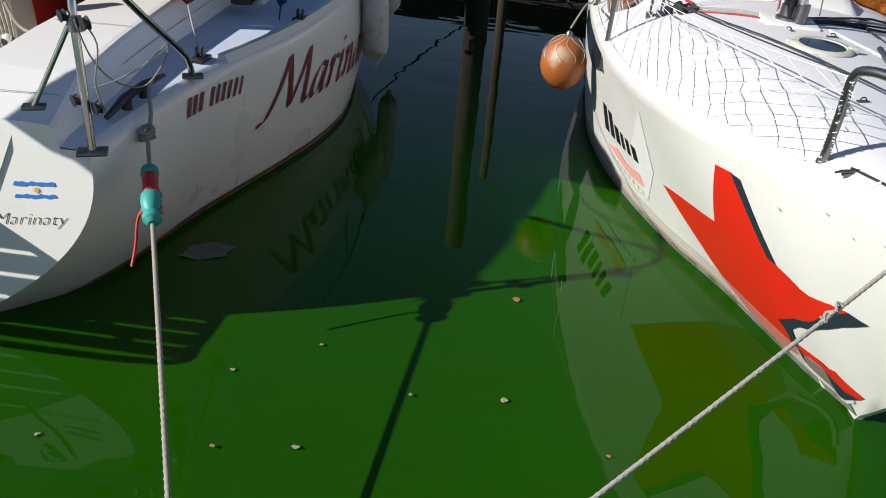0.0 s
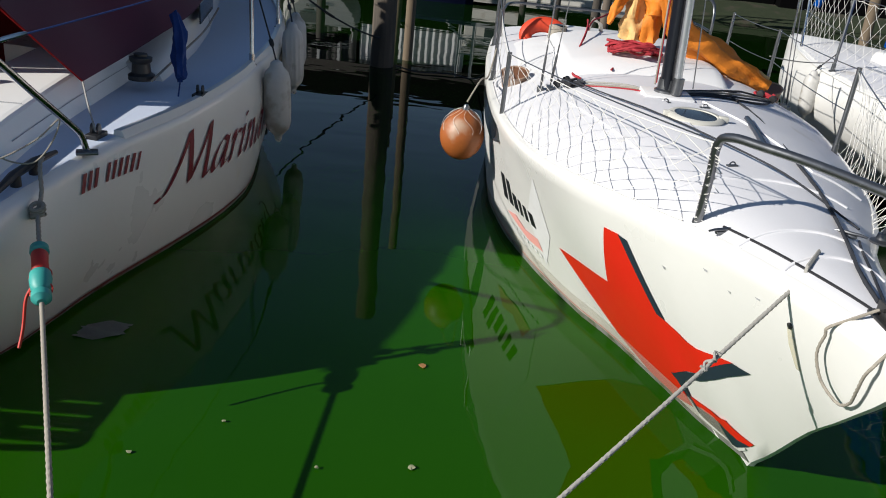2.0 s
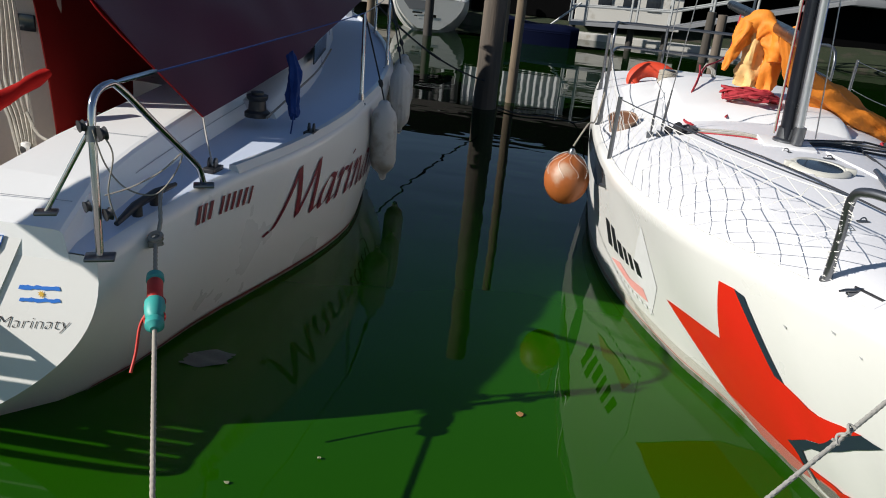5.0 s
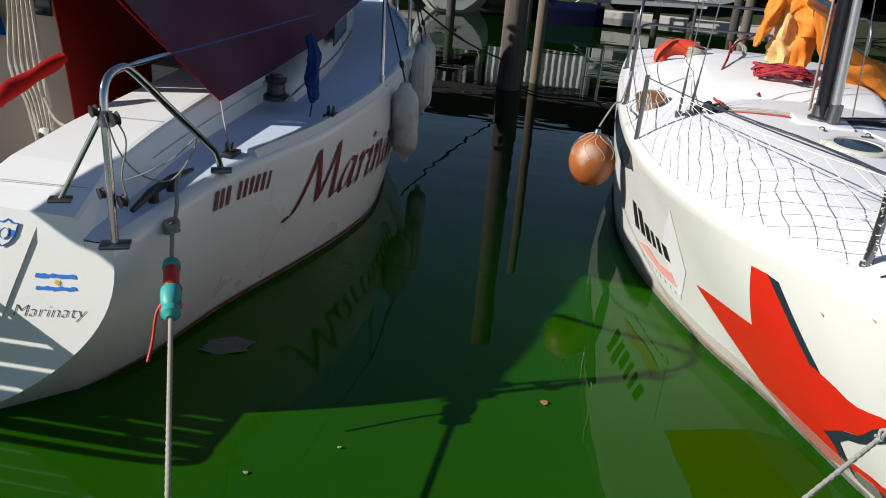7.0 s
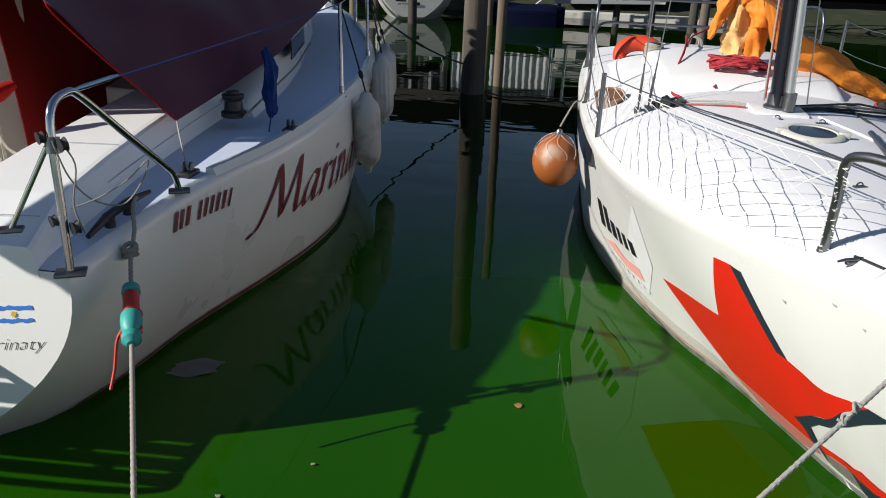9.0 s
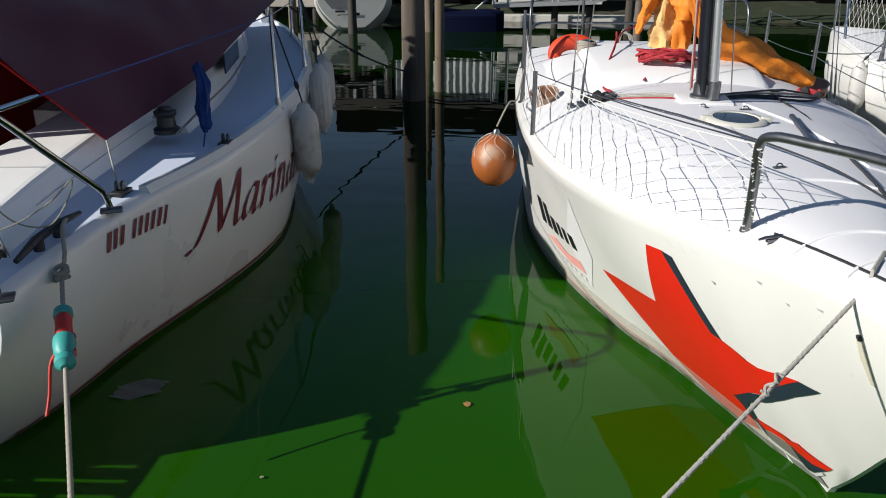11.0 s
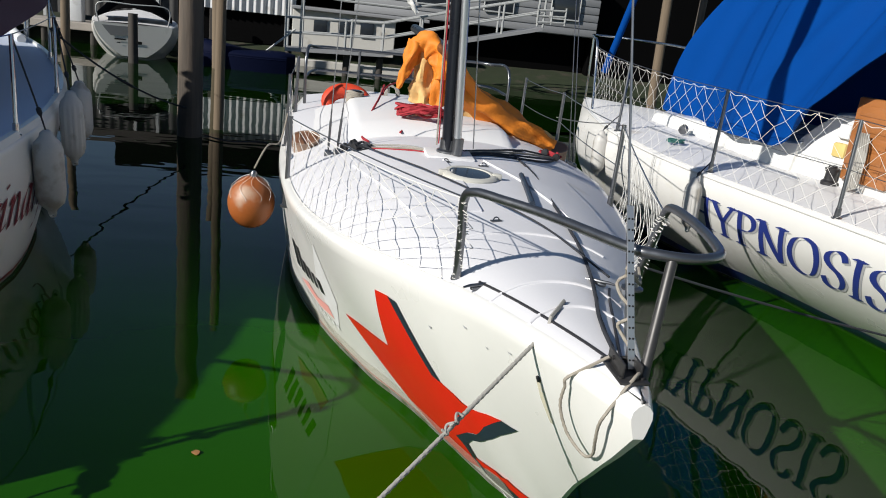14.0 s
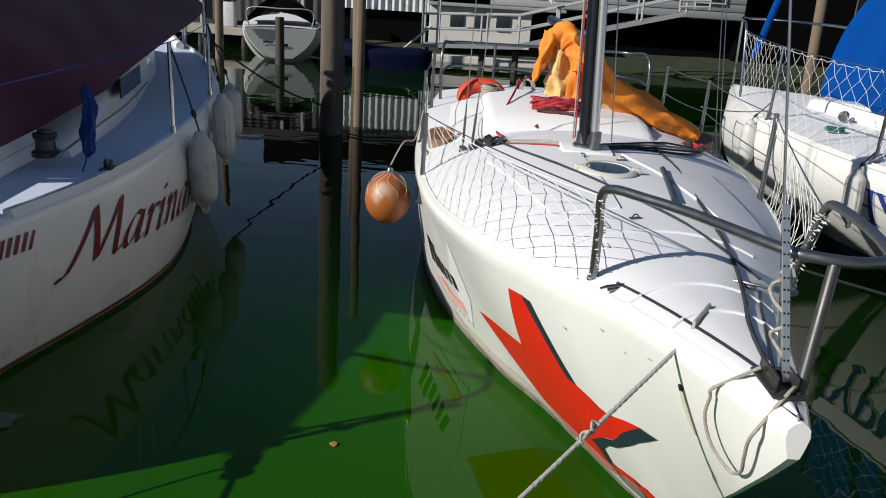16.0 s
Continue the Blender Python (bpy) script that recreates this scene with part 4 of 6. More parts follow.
# mooring line of the star boat
RING = Vector((-0.32, 0.62, 0.293))
CHOCK = Vector((0.915, 1.84, 0.925))
line = thing("mooring_line", CHOCK, "taut grey braided mooring line with a knot", "rope")
pts = sag(CHOCK, RING, 0.012, 320)
part("rope", tube(mb(), [on_deck(1.95, 0.03, 0.008), on_deck(1.86, 0.09, 0.009)] + pts, 0.0052, 9, twist=110), ROPE_W, line)
kn = CHOCK.lerp(RING, 0.21)
part("knot", tube(mb(), smooth_line([kn + Vector((0.007 * math.cos(i * 2.1), 0.008 * math.sin(i * 2.1), -0.002 + 0.008 * math.sin(i * 1.3))) + (RING - CHOCK).normalized() * (i * 0.006 - 0.03) for i in range(11)], 4), 0.0034, 7), ROPE_W, line)
# slack loop hanging at the stem
loop = [on_deck(1.60, 0.03, 0.03), Vector(SH.skin(1.64, 0.0, 1, 0.012))] + [Vector(SH.skin(s, v, 1, 0.012 + 0.02 * math.sin(math.pi * v))) for s, v in ((1.648, 0.10), (1.664, 0.30), (1.652, 0.55), (1.612, 0.80), (1.572, 0.84), (1.535, 0.66), (1.51, 0.36), (1.497, 0.08))] + [on_deck(1.52, 0.0, 0.02), on_deck(1.55, -0.03, 0.02)]
whole("slack_line", tube(mb(), smooth_line(loop, 8), 0.0038, 8, twist=120), ROPE, "slack grey rope loop hanging from the stem", "rope")
b1 = bowp + Vector((0.0, 0.0, 0.02))
whole("lashing", tube(mb(), smooth_line([b1 + Vector((0.012 * math.cos(i * 1.7), 0.02 * math.sin(i * 1.3) + 0.012 * i, 0.03 + 0.02 * i)) for i in range(9)] + [Vector((1.22, 2.05, 0.99)), Vector((1.28, 2.23, 0.98))], 5), 0.0042, 7, twist=120), ROPE, "worn grey rope lashed at the stem", "rope")

# orange ball fender in its net
def ball_fender():
    c = Vector((-0.117, 4.25, 0.545))
    f = thing("ball_fender", c - Vector((0, 0, 0.15)), "faded orange ball fender in a cord net", "fender")
    prof = [(0.125 * math.sin(a) * (1.0 if a < 1.7 else 1 - 0.10 * (a - 1.7)), -0.145 * math.cos(a)) for a in steps(0.12, 2.95, 18)]
    part("ball", lathe(mb(), prof, c, (0.05, 0, 1), 32), BUOY_OR, f)
    part("cap", lathe(mb(), [(0.02, 0.13), (0.02, 0.155), (0.012, 0.17)], c, (0.05, 0, 1), 16), STEEL_OLD, f)
    bm = mb()
    for i in range(10):
        a = 2 * math.pi * i / 10
        pts = [c + Vector((0.129 * math.sin(t) * math.cos(a + 0.25 * math.sin(t * 5 + i)), 0.129 * math.sin(t) * math.sin(a + 0.25 * math.sin(t * 5 + i)), 0.148 * math.cos(t))) for t in steps(0.15, 1.35, 12)]
        tube(bm, pts, 0.0009, 4, False)
    part("net", bm, NET, f, "white cord net")
    top = c + Vector((0.01, 0, 0.185))
    part("lanyard", tube(mb(), smooth_line([top, top + Vector((0.06, 0.05, 0.12)), Vector(SH.place(4.75, SH.val(1, 4.75), 0.80)), Vector(heads[1]) - Vector((0, 0, 0.2))], 6), 0.005, 6), ROPE, f)


ball_fender()


# orange sail bundled over the boom
def cloth_tube(name, pts, rad, material, owner, seed, folds=7, depth=0.22, n=28, label=""):
    rnd = random.Random(seed)
    path = smooth_line(pts, 8)
    rows, ref = [], Vector((0.3, 0.2, 1))
    ph = [rnd.uniform(0, 6) for _ in range(4)]
    for i, p in enumerate(path):
        t = i / (len(path) - 1)
        d = (path[min(i + 1, len(path) - 1)] - path[max(i - 1, 0)]).normalized()
        a_ = (ref - d * ref.dot(d)).normalized()
        b_ = d.cross(a_)
        row = []
        for j in range(n):
            an = 2 * math.pi * j / n
            r = rad(t) * (1 + depth * math.sin(folds * an + ph[0] + 3 * t) * 0.5 + depth * 0.6 * math.sin(3 * an + ph[1] - 9 * t) + 0.10 * math.sin(23 * t + ph[2] + 2 * an) + 0.05 * math.sin(57 * t + an * 3))
            row.append(p + (a_ * math.cos(an) + b_ * math.sin(an)) * r)
        rows.append(row)
    bm = mb()
    vs = grid(bm, rows, True)
    bm.faces.new(vs[0][::-1])
    bm.faces.new(vs[-1])
    return part(name, bm, material, owner, label)


sail = thing("sail_bundle", (0.95, 4.85, 0.95), "orange and tan sail bundled loosely over the boom", "sail")
cloth_tube("folded_cloth", [(0.90, 4.55, 1.42), (1.02, 4.72, 1.22), (1.20, 4.80, 1.10), (1.40, 4.85, 1.00), (1.56, 4.88, 0.93), (1.66, 4.9, 0.89)], lambda t: 0.04 + 0.034 * math.sin(math.pi * min(1, t * 1.15)) ** 0.8, SAIL_OR, sail, 4, folds=5, depth=0.38)
cloth_tube("tan_fold", [(1.05, 4.9, 1.0), (1.25, 4.95, 0.96), (1.48, 5.0, 0.92), (1.68, 4.98, 0.88)], lambda t: 0.05 + 0.03 * math.sin(3 * t), SAIL_TAN, sail, 9, folds=5)
cloth_tube("hood", [(0.70, 4.9, 1.32), (0.74, 4.9, 1.39), (0.80, 4.88, 1.43), (0.87, 4.85, 1.40), (0.90, 4.82, 1.32), (0.91, 4.80, 1.24)], lambda t: 0.042 + 0.02 * math.sin(math.pi * t), SAIL_OR, sail, 14, folds=4, depth=0.42)
cloth_tube("flap", [(0.74, 4.86, 1.44), (0.70, 4.85, 1.32), (0.67, 4.85, 1.22), (0.65, 4.85, 1.16)], lambda t: 0.045 * (1 - 0.75 * t), SAIL_OR, sail, 15, folds=4, depth=0.3)
cloth_tube("tan_drape", [(0.80, 4.90, 1.42), (0.80, 4.90, 1.30), (0.80, 4.90, 1.18), (0.80, 4.9, 1.08)], lambda t: 0.055 + 0.012 * t, SAIL_TAN, sail, 21, folds=5, depth=0.36)
cloth_tube("orange_drape", [(0.91, 4.86, 1.40), (0.90, 4.86, 1.26), (0.90, 4.86, 1.08)], lambda t: 0.05, SAIL_OR, sail, 25, folds=5, depth=0.3)
bm = tube(mb(), [mast_at + Vector((0.0, 0.07, 0.45)), (0.90, 5.2, 1.43), (0.86, 6.9, 1.45)], 0.035, 12)
part("boom", bm, BLACK_MAST, mast)
part("mainsheet", tube(mb(), smooth_line([(0.87, 6.3, 1.42), (0.80, 6.0, 1.15), (0.62, 5.5, 1.10), (0.58, 5.3, 1.06)], 6), 0.006, 6, twist=110), ROPE_RED, mast)
part("mainsheet", tube(mb(), smooth_line([(0.88, 6.2, 1.42), (1.0, 5.6, 1.05), (0.9, 5.1, 1.04), (0.66, 4.4, 0.97)], 6), 0.006, 6, twist=110), ROPE_RED, mast)

# horseshoe buoy and rope coil at the stern
c = Vector((0.34, 6.45, 0.83))
hs = thing("horseshoe_buoy", c - Vector((0, 0, 0.13)), "orange horseshoe lifebuoy hung at the stern rail", "lifebuoy")
part("float", tube(mb(), [c + Vector((0.15 * math.cos(a), 0.06 * math.sin(a), 0.09 * math.sin(a))) for a in steps(-0.6, 3.75, 22)], lambda u: 0.062 * (0.75 + 0.25 * math.sin(math.pi * u)), 14), SAFETY, hs)
c = Vector((0.40, 5.65, 0.94))
bm = mb()
for k in range(7):
    tube(bm, [c + Vector((0.056 * math.cos(a), 0.05 * math.sin(a), 0.013 * k + 0.006 * math.sin(2 * a + k))) for a in steps(0, 2 * math.pi, 16)], 0.0085, 6, False, twist=110)
whole("rope_coil", bm, ROPE, "grey rope coiled round a stern winch", "rope")
bm = lathe(mb(), [(0.05, -0.19), (0.05, -0.03), (0.035, 0.0), (0.035, 0.08), (0.042, 0.09), (0.02, 0.095)], c, (0, 0, 1), 18)
part("winch", bm, STEEL_OLD, boat)
c = Vector((0.64, 5.7, 1.04))
for k in range(3):
    part("hanging_line", tube(mb(), smooth_line([c + Vector((0.0, 0, 0.06 - 0.01 * k)), c + Vector((0.05 + 0.01 * k, 0, 0.0)), c + Vector((0.03, 0.0, -0.12 - 0.02 * k)), c + Vector((-0.02 - 0.01 * k, 0, -0.06)), c + Vector((0.0, 0, 0.05))], 5), 0.006, 6, twist=110), ROPE_W, boat)
bm = tube(mb(), smooth_line([on_deck(4.25, 0.42, 0.01), on_deck(4.55, 0.44, 0.02), Vector((0.56, 5.2, 1.06)), Vector((0.60, 5.7, 1.08))], 6), 0.007, 7, twist=110)
part("jib_sheet", bm, ROPE_RED, boat)


# ---- cruising sailboat with the canvas cover ----
MH = MAR_HULL
EYE_LINE = Vector((0.06, 0.02, 1.68))
BERTH = CRUISER_BERTH = Matrix.Translation(EYE_LINE) @ Matrix.Scale(1.34, 4) @ Matrix.Translation(-EYE_LINE)
cruiser = thing("sailboat", MH.place(2.9, 0, 0), "cream sailboat under an aubergine canvas cover, moored stern-to", "sailboat")


def mar(s, p, z):
    return Vector(MH.place(s, p, z))


def stern_at(p, z, off=0.0):
    """On the transom."""
    return mar(-0.11 - 0.15 * (0.92 - z) - off, p, z)


part("hull", hull_mesh(MH, 70, 16), GEL_CREAM, cruiser, "cream gelcoat hull")
for q0, q1 in ((0.60, 1.0), (-1.0, -0.60)):
    part("side_deck", deck_mesh(MH, -0.105, 1.25, 14, 6, q0, q1), DECK_SHADE_BLUE, cruiser, "pale side deck with its blue shade painted in")
part("fore_deck", deck_mesh(MH, 1.25, 5.94, 48, 16), DECK_SHADE_BLUE, cruiser, "pale side deck with its blue shade painted in")
part("boot_stripe", band(MH, 0.12, 5.6, 0.95, 0.975), ANTIFOUL, cruiser, "thin dark red boot stripe")
part("waterline_band", band(MH, 0.12, 5.6, 0.975, 1.0, off=0.002), GREYBAND, cruiser)
for i in range(8):
    part("name_letter", pen_on(MH, "Marinaty", PEN, (0.10, 0.065), [(0.82, 0.46), (1.80, 0.57), (1.95, 0.18), (0.89, 0.07)], 6, only=i), MAROON_INK, cruiser, "maroon italic letter of the name")
# registration, kept as plain bars
for i, w in enumerate((0.040, 0.034, 0.038, 0, 0.032, 0.032, 0.032, 0.032, 0.032, 0.022)):
    s0, v0, v1 = 0.340 + i * 0.0338, 0.105 + i * 0.0065, 0.004 + i * 0.0055
    if w:
        part("registration_bar", decal(MH, [(s0, v0), (s0 + w * 0.5, v0 + 0.003), (s0 + w * 0.5 + 0.025, v1 + 0.003), (s0 + 0.025, v1)], off=0.004, cuts=1), MAROON_INK, cruiser)

# toe rail along the side deck
bm = mb()
rows = []
for s in steps(0.62, 5.6, 60):
    b, z = MH.val(1, s), MH.val(2, s)
    rows.append([mar(s, b - 0.045, z + 0.0), mar(s, b - 0.042, z + 0.022), mar(s, b - 0.02, z + 0.022), mar(s, b - 0.008, z - 0.004)])
vs = grid(bm, rows)
bm.faces.new(vs[0])
bm.faces.new(vs[-1][::-1])
part("toe_rail", bm, GEL, cruiser, "raised white toe rail")

# transom prints: two blue strokes, a sun, the name and a club shield
for z0, p0 in ((0.826, 0.838), (0.795, 0.839)):
    bm = mb()
    rnd = random.Random(int(z0 * 1000))
    top = [stern_at(p0 + 0.100 * k / 14, z0 + 0.010 * k / 14 + 0.005 + rnd.uniform(-0.002, 0.002), 0.0015) for k in range(15)]
    low = [stern_at(p0 - 0.004 + 0.108 * k / 14, z0 + 0.010 * k / 14 - 0.005 + rnd.uniform(-0.002, 0.002), 0.0015) for k in range(15)]
    grid(bm, [top, low])
    part("flag_stroke", bm, SKY_INK, cruiser, "blue brush stroke of a flag")
bm = mb()
bm.faces.new([bm.verts.new(stern_at(0.893 + 0.010 * math.cos(a) * (1 if i % 2 else 0.5), 0.816 + 0.010 * math.sin(a) * (1 if i % 2 else 0.5), 0.002)) for i, a in enumerate(steps(0, 2 * math.pi, 16)[:-1])])
part("flag_sun", bm, GOLD_INK, cruiser)
bm = letters("Marinaty", 1.0, 0.3, -0.019)
xs = [v.co.x for v in bm.verts]
x0, x1 = min(xs), max(xs)
for v in bm.verts:
    k = (v.co.x - x0) / (x1 - x0)
    v.co = stern_at(0.775 + 0.192 * k, 0.716 + 0.020 * k + 0.044 * v.co.y, 0.0015)
part("transom_name", bm, GREY_DARK, cruiser, "small dark italic name")
# moulded step beside the transom, with the club shield on it
bm = mb()
edge = [(0.850, 0.953), (0.775, 0.778), (0.748, 0.712), (0.560, 0.690), (0.402, 0.690), (0.402, 0.955), (0.811, 0.962)]
f = [bm.verts.new(stern_at(p, z, 0.006)) for p, z in edge]
g = [bm.verts.new(stern_at(p, z, -0.04)) for p, z in edge]
bm.faces.new(f)
for k in range(len(f)):
    bm.faces.new((f[k], f[k - 1], g[k - 1], g[k]))
part("stern_step", bm, GEL_CREAM, cruiser, "white moulded stern step", smooth=False)


def on_step(x, z, lift):
    """On the sloping face of the step, round the shield's middle."""
    return stern_at(0.768 + 0.028 * x + 0.010 * z, 0.924 + 0.034 * z, 0.006 + lift)


OUT = ((-1, 0.8), (-0.4, 0.75), (0, 1), (0.4, 0.75), (1, 0.8), (0.95, -0.1), (0.6, -0.65), (0, -1), (-0.6, -0.65), (-0.95, -0.1))
bm = mb()
bm.faces.new([bm.verts.new(on_step(x, z, 0.003)) for x, z in OUT])
shield = part("club_shield", bm, GEL, cruiser, "white club shield with a blue band")
bm = mb()
bm.faces.new([bm.verts.new(on_step(x, z, 0.0045)) for x, z in ((-0.97, 0.25), (0.97, 0.25), (0.94, -0.2), (-0.94, -0.2))])
part("shield_band", bm, SKY_INK, shield)
part("shield_border", tube(mb(), [on_step(x, z, 0.004) for x, z in OUT + OUT[:1]], 0.0016, 4), SKY_INK, shield)
bm = mb()
bm.faces.new([bm.verts.new(on_step(0.45 * math.cos(a), 0.45 * math.sin(a), 0.006)) for a in steps(0, 2 * math.pi, 20)[:-1]])
part("shield_disc", bm, GEL, shield)
part("shield_ring", tube(mb(), [on_step(0.38 * math.cos(a), 0.38 * math.sin(a), 0.0065) for a in steps(0, 2 * math.pi, 20)], 0.0008, 4), SKY_INK, shield)

# cockpit coamings, seats and well
COAM = [(-0.112, 0.950, 0.955, 0.982, 0.64), (0.14, 0.887, 0.938, 1.022, 0.61), (0.42, 0.865, 0.915, 1.045, 0.60), (0.70, 0.850, 0.905, 1.062, 0.60), (1.05, 0.838, 0.900, 1.082, 0.60), (1.36, 0.832, 0.900, 1.10, 0.60)]
for side in (1, -1):
    bm = mb()
    rows = []
    for s, pt, pf, z, pi in COAM:
        d = MH.val(2, max(s, -0.1)) - 0.02
        rows.append([mar(s, side * (pf + 0.01), d), mar(s, side * (pt + 0.003), z - 0.010), mar(s, side * (pt - 0.006), z - 0.002), mar(s, side * (pt - 0.02), z), mar(s, side * (pi + 0.012), z + 0.006), mar(s, side * pi, z - 0.002), mar(s, side * (pi - 0.01), 0.70 if s > 0 else 0.90)])
    vs = grid(bm, rows)
    bm.faces.new(vs[0])
    bm.faces.new(vs[-1][::-1])
    part("coaming", bm, COAM_W, cruiser, "white cockpit coaming", smooth=False)
    bm = mb()
    grid(bm, [[mar(s, side * p, z) for p, z in ((0.59, 0.80), (0.30, 0.79), (0.29, 0.55))] for s in steps(0.05, 1.15, 4)])
    part("seat", thick(bm, 0.01), COCKPIT, cruiser, "aged beige cockpit seat")
bm = mb()
grid(bm, [[mar(s, p, 0.55) for p in (-0.30, 0.30)] for s in (0.0, 1.2)])
part("cockpit_sole", bm, COCKPIT, cruiser)
# seam lines on the coaming top
for s0, p0, p1 in ((0.02, 0.90, 0.64), (0.52, 0.85, 0.63)):
    z0 = soft([c[0] for c in COAM], [c[3] for c in COAM], s0)
    part("seam", tube(mb(), [mar(s0 - 0.03 * k, p0 + (p1 - p0) * k, z0 + 0.002 + 0.005 * k) for k in steps(0, 1, 6)], 0.0012, 4), GREY_INK, cruiser)
part("seam", tube(mb(), [mar(s_, soft([c[0] for c in COAM], [0.55 * c[1] + 0.45 * c[2] for c in COAM], s_) + 0.006, soft([c[0] for c in COAM], [0.55 * c[3] + 0.45 * 0.93 for c in COAM], s_)) for s_ in steps(0.35, 1.3, 12)], 0.0012, 4), GREY_INK, cruiser)
# slatted platform, unseen, added to cast striped shade off the stern
pl = part("shade_platform", tube(mb(), smooth_line([mar(-0.14, 0.60, 0.82), mar(-0.45, 0.585, 0.82), mar(-0.53, 0.52, 0.82), mar(-0.54, 0.0, 0.82), mar(-0.53, -0.52, 0.82), mar(-0.45, -0.585, 0.82), mar(-0.14, -0.60, 0.82)], 5), 0.011, 8), STEEL_OLD, cruiser, "steel tube frame of an unseen platform added for its shade")
for k in range(6):
    q0 = -0.20 - 0.058 * k
    part("slat", box(mb(), -0.585, 0.585, -0.019, 0.019, -0.008, 0.010, 0.003, Matrix.Translation(mar(q0, 0.0, 0.825)) @ Matrix.Rotation(0.103, 4, "Z")), PLANK, pl)
for p0 in (0.42, -0.42):
    part("strut", tube(mb(), [mar(-0.16, p0, 0.66), mar(-0.46, p0, 0.815)], 0.009, 8), STEEL_OLD, pl)

# cabin trunk with its winch
rows = []
for s, p, z1 in ((1.30, 0.99, 1.03), (1.55, 0.975, 1.07), (1.85, 0.95, 1.14), (2.35, 0.88, 1.22), (3.36, 0.68, 1.25), (4.1, 0.45, 1.2), (4.35, 0.3, 1.12)):
    d = MH.val(2, s) - 0.01
    row = []
    for side in (1, -1):
        half = [mar(s, side * (p + 0.02), d), mar(s, side * p, d + 0.6 * (z1 - d)), mar(s, side * (p - 0.03), z1 - 0.02), mar(s, side * (p - 0.08), z1), mar(s, side * p * 0.45, z1 + 0.03)]
        row += half if side == 1 else half[::-1]
    rows.append(row)
bm = mb()
vs = grid(bm, rows)
bm.faces.new(vs[0])
bm.faces.new(vs[-1][::-1])
cabin = part("cabin_trunk", bm, GEL_CREAM, cruiser, "low cream cabin trunk")
part("grab_line", tube(mb(), smooth_line([mar(s, p, z) for s, p, z in ((1.1, 1.03, 1.02), (1.5, 1.015, 1.05), (2.0, 0.975, 1.07), (2.6, 0.88, 1.09))], 6), 0.005, 6), ROPE, cruiser)
for s0, s1 in ((1.95, 2.5),):
    bm = mb()
    grid(bm, [[mar(s, 0.985 - 0.10 * (s - 1.74) / 0.61 + 0.012, z) for z in (1.10, 1.19)] for s in steps(s0, s1, 6)])
    part("cabin_window", thick(bm, 0.006), SMOKED, cruiser, "dark cabin window")


def winch(c, r, h, owner, material=STEEL_OLD, top=BLACK):
    w = part("winch", lathe(mb(), [(r, 0), (r, h * 0.2), (r * 0.72, h * 0.3), (r * 0.66, h * 0.7), (r * 0.82, h * 0.8), (r * 0.85, h * 0.95), (r * 0.5, h)], c, (0, 0, 1), 24), material, owner, "dark sheet winch")
    part("drum_cap", lathe(mb(), [(r * 0.5, h), (r * 0.5, h * 1.1), (r * 0.2, h * 1.12)], c, (0, 0, 1), 16), top, w)


winch(mar(1.15, 0.975, 1.01), 0.048, 0.085, cruiser, BLACK)

# the canvas cover over the boom, tied down to the rail
EDGE = [(-1.27, 2.376, 1.07), (-1.30, 2.82, 1.10), (-1.30, 3.30, 1.165), (-1.35, 3.70, 1.225), (-1.42, 4.27, 1.30), (-1.60, 5.28, 1.385), (-1.75, 5.75, 1.44)]
AFT = [(-1.27, 2.376, 1.07), (-1.35, 1.99, 1.41), (-1.42, 1.99, 1.50), (-1.70, 2.10, 1.64), (-2.15, 2.20, 1.72)]
FORE = [(-1.75, 5.75, 1.44), (-1.95, 5.7, 1.64), (-2.15, 5.65, 1.78), (-2.40, 5.62, 1.86), (-2.60, 5.6, 1.9)]
cover = thing("boom_cover", (-2.1, 3.6, 1.2), "dark aubergine canvas cover tied down over the boom", "canvas cover")
el, al, fl = smooth_line(EDGE, 6), smooth_line(AFT, 6), smooth_line(FORE, 6)
rows = []
for j in range(25):
    w = j / 24
    row = []
    for i in range(37):
        u = i / 36
        e, a, f = el[round(u * (len(el) - 1))], al[round(w * (len(al) - 1))], fl[round(w * (len(fl) - 1))]
        ridge = Vector(AFT[-1]).lerp(Vector(FORE[-1]), u)
        p = e.lerp(ridge, w) * 1.0
        lin = Vector(EDGE[0]).lerp(Vector(AFT[-1]), w).lerp(Vector(EDGE[-1]).lerp(Vector(FORE[-1]), w), u)
        side = a.lerp(f, u)
        side_lin = Vector(EDGE[0]).lerp(Vector(AFT[-1]), w).lerp(Vector(EDGE[-1]).lerp(Vector(FORE[-1]), w), u)
        k = (1 - u) ** 2 + u ** 2
        p = p + (side - side_lin) * k
        p += Vector((0.012 * math.sin(u * 23 + w * 9) + 0.008 * math.sin(u * 41 - w * 17), 0, 0.008 * math.sin(u * 31 + w * 5))) * min(1, 4 * w + 0.1)
        row.append(p)
    rows.append(row)
bm = mb()
grid(bm, rows)
part("canvas", thick(bm, 0.004), MAROON, cover)
# Port side of the cover, added out of view and skewed to shade the cockpit.
bm = mb()
grid(bm, [[Vector((-2 * 2.12 - r_.x, r_.y - 0.55 * (5.75 - r_.y) / 3.8 * max(0.0, (2.0 - r_.z) / 0.93), r_.z)) for r_ in rows[j]] for j, u in ((k, 0.0) for k in range(25))])
part("canvas", thick(bm, 0.004), MAROON, cover)
part("hem", tube(mb(), al, 0.0028, 6), RED_CLOTH, cover, "red hem piping")
part("tie", tube(mb(), smooth_line([EDGE[0], (-1.20, 2.27, 1.03), (-1.11, 2.14, 0.985)], 4), 0.003, 5), ROPE_W, cover)
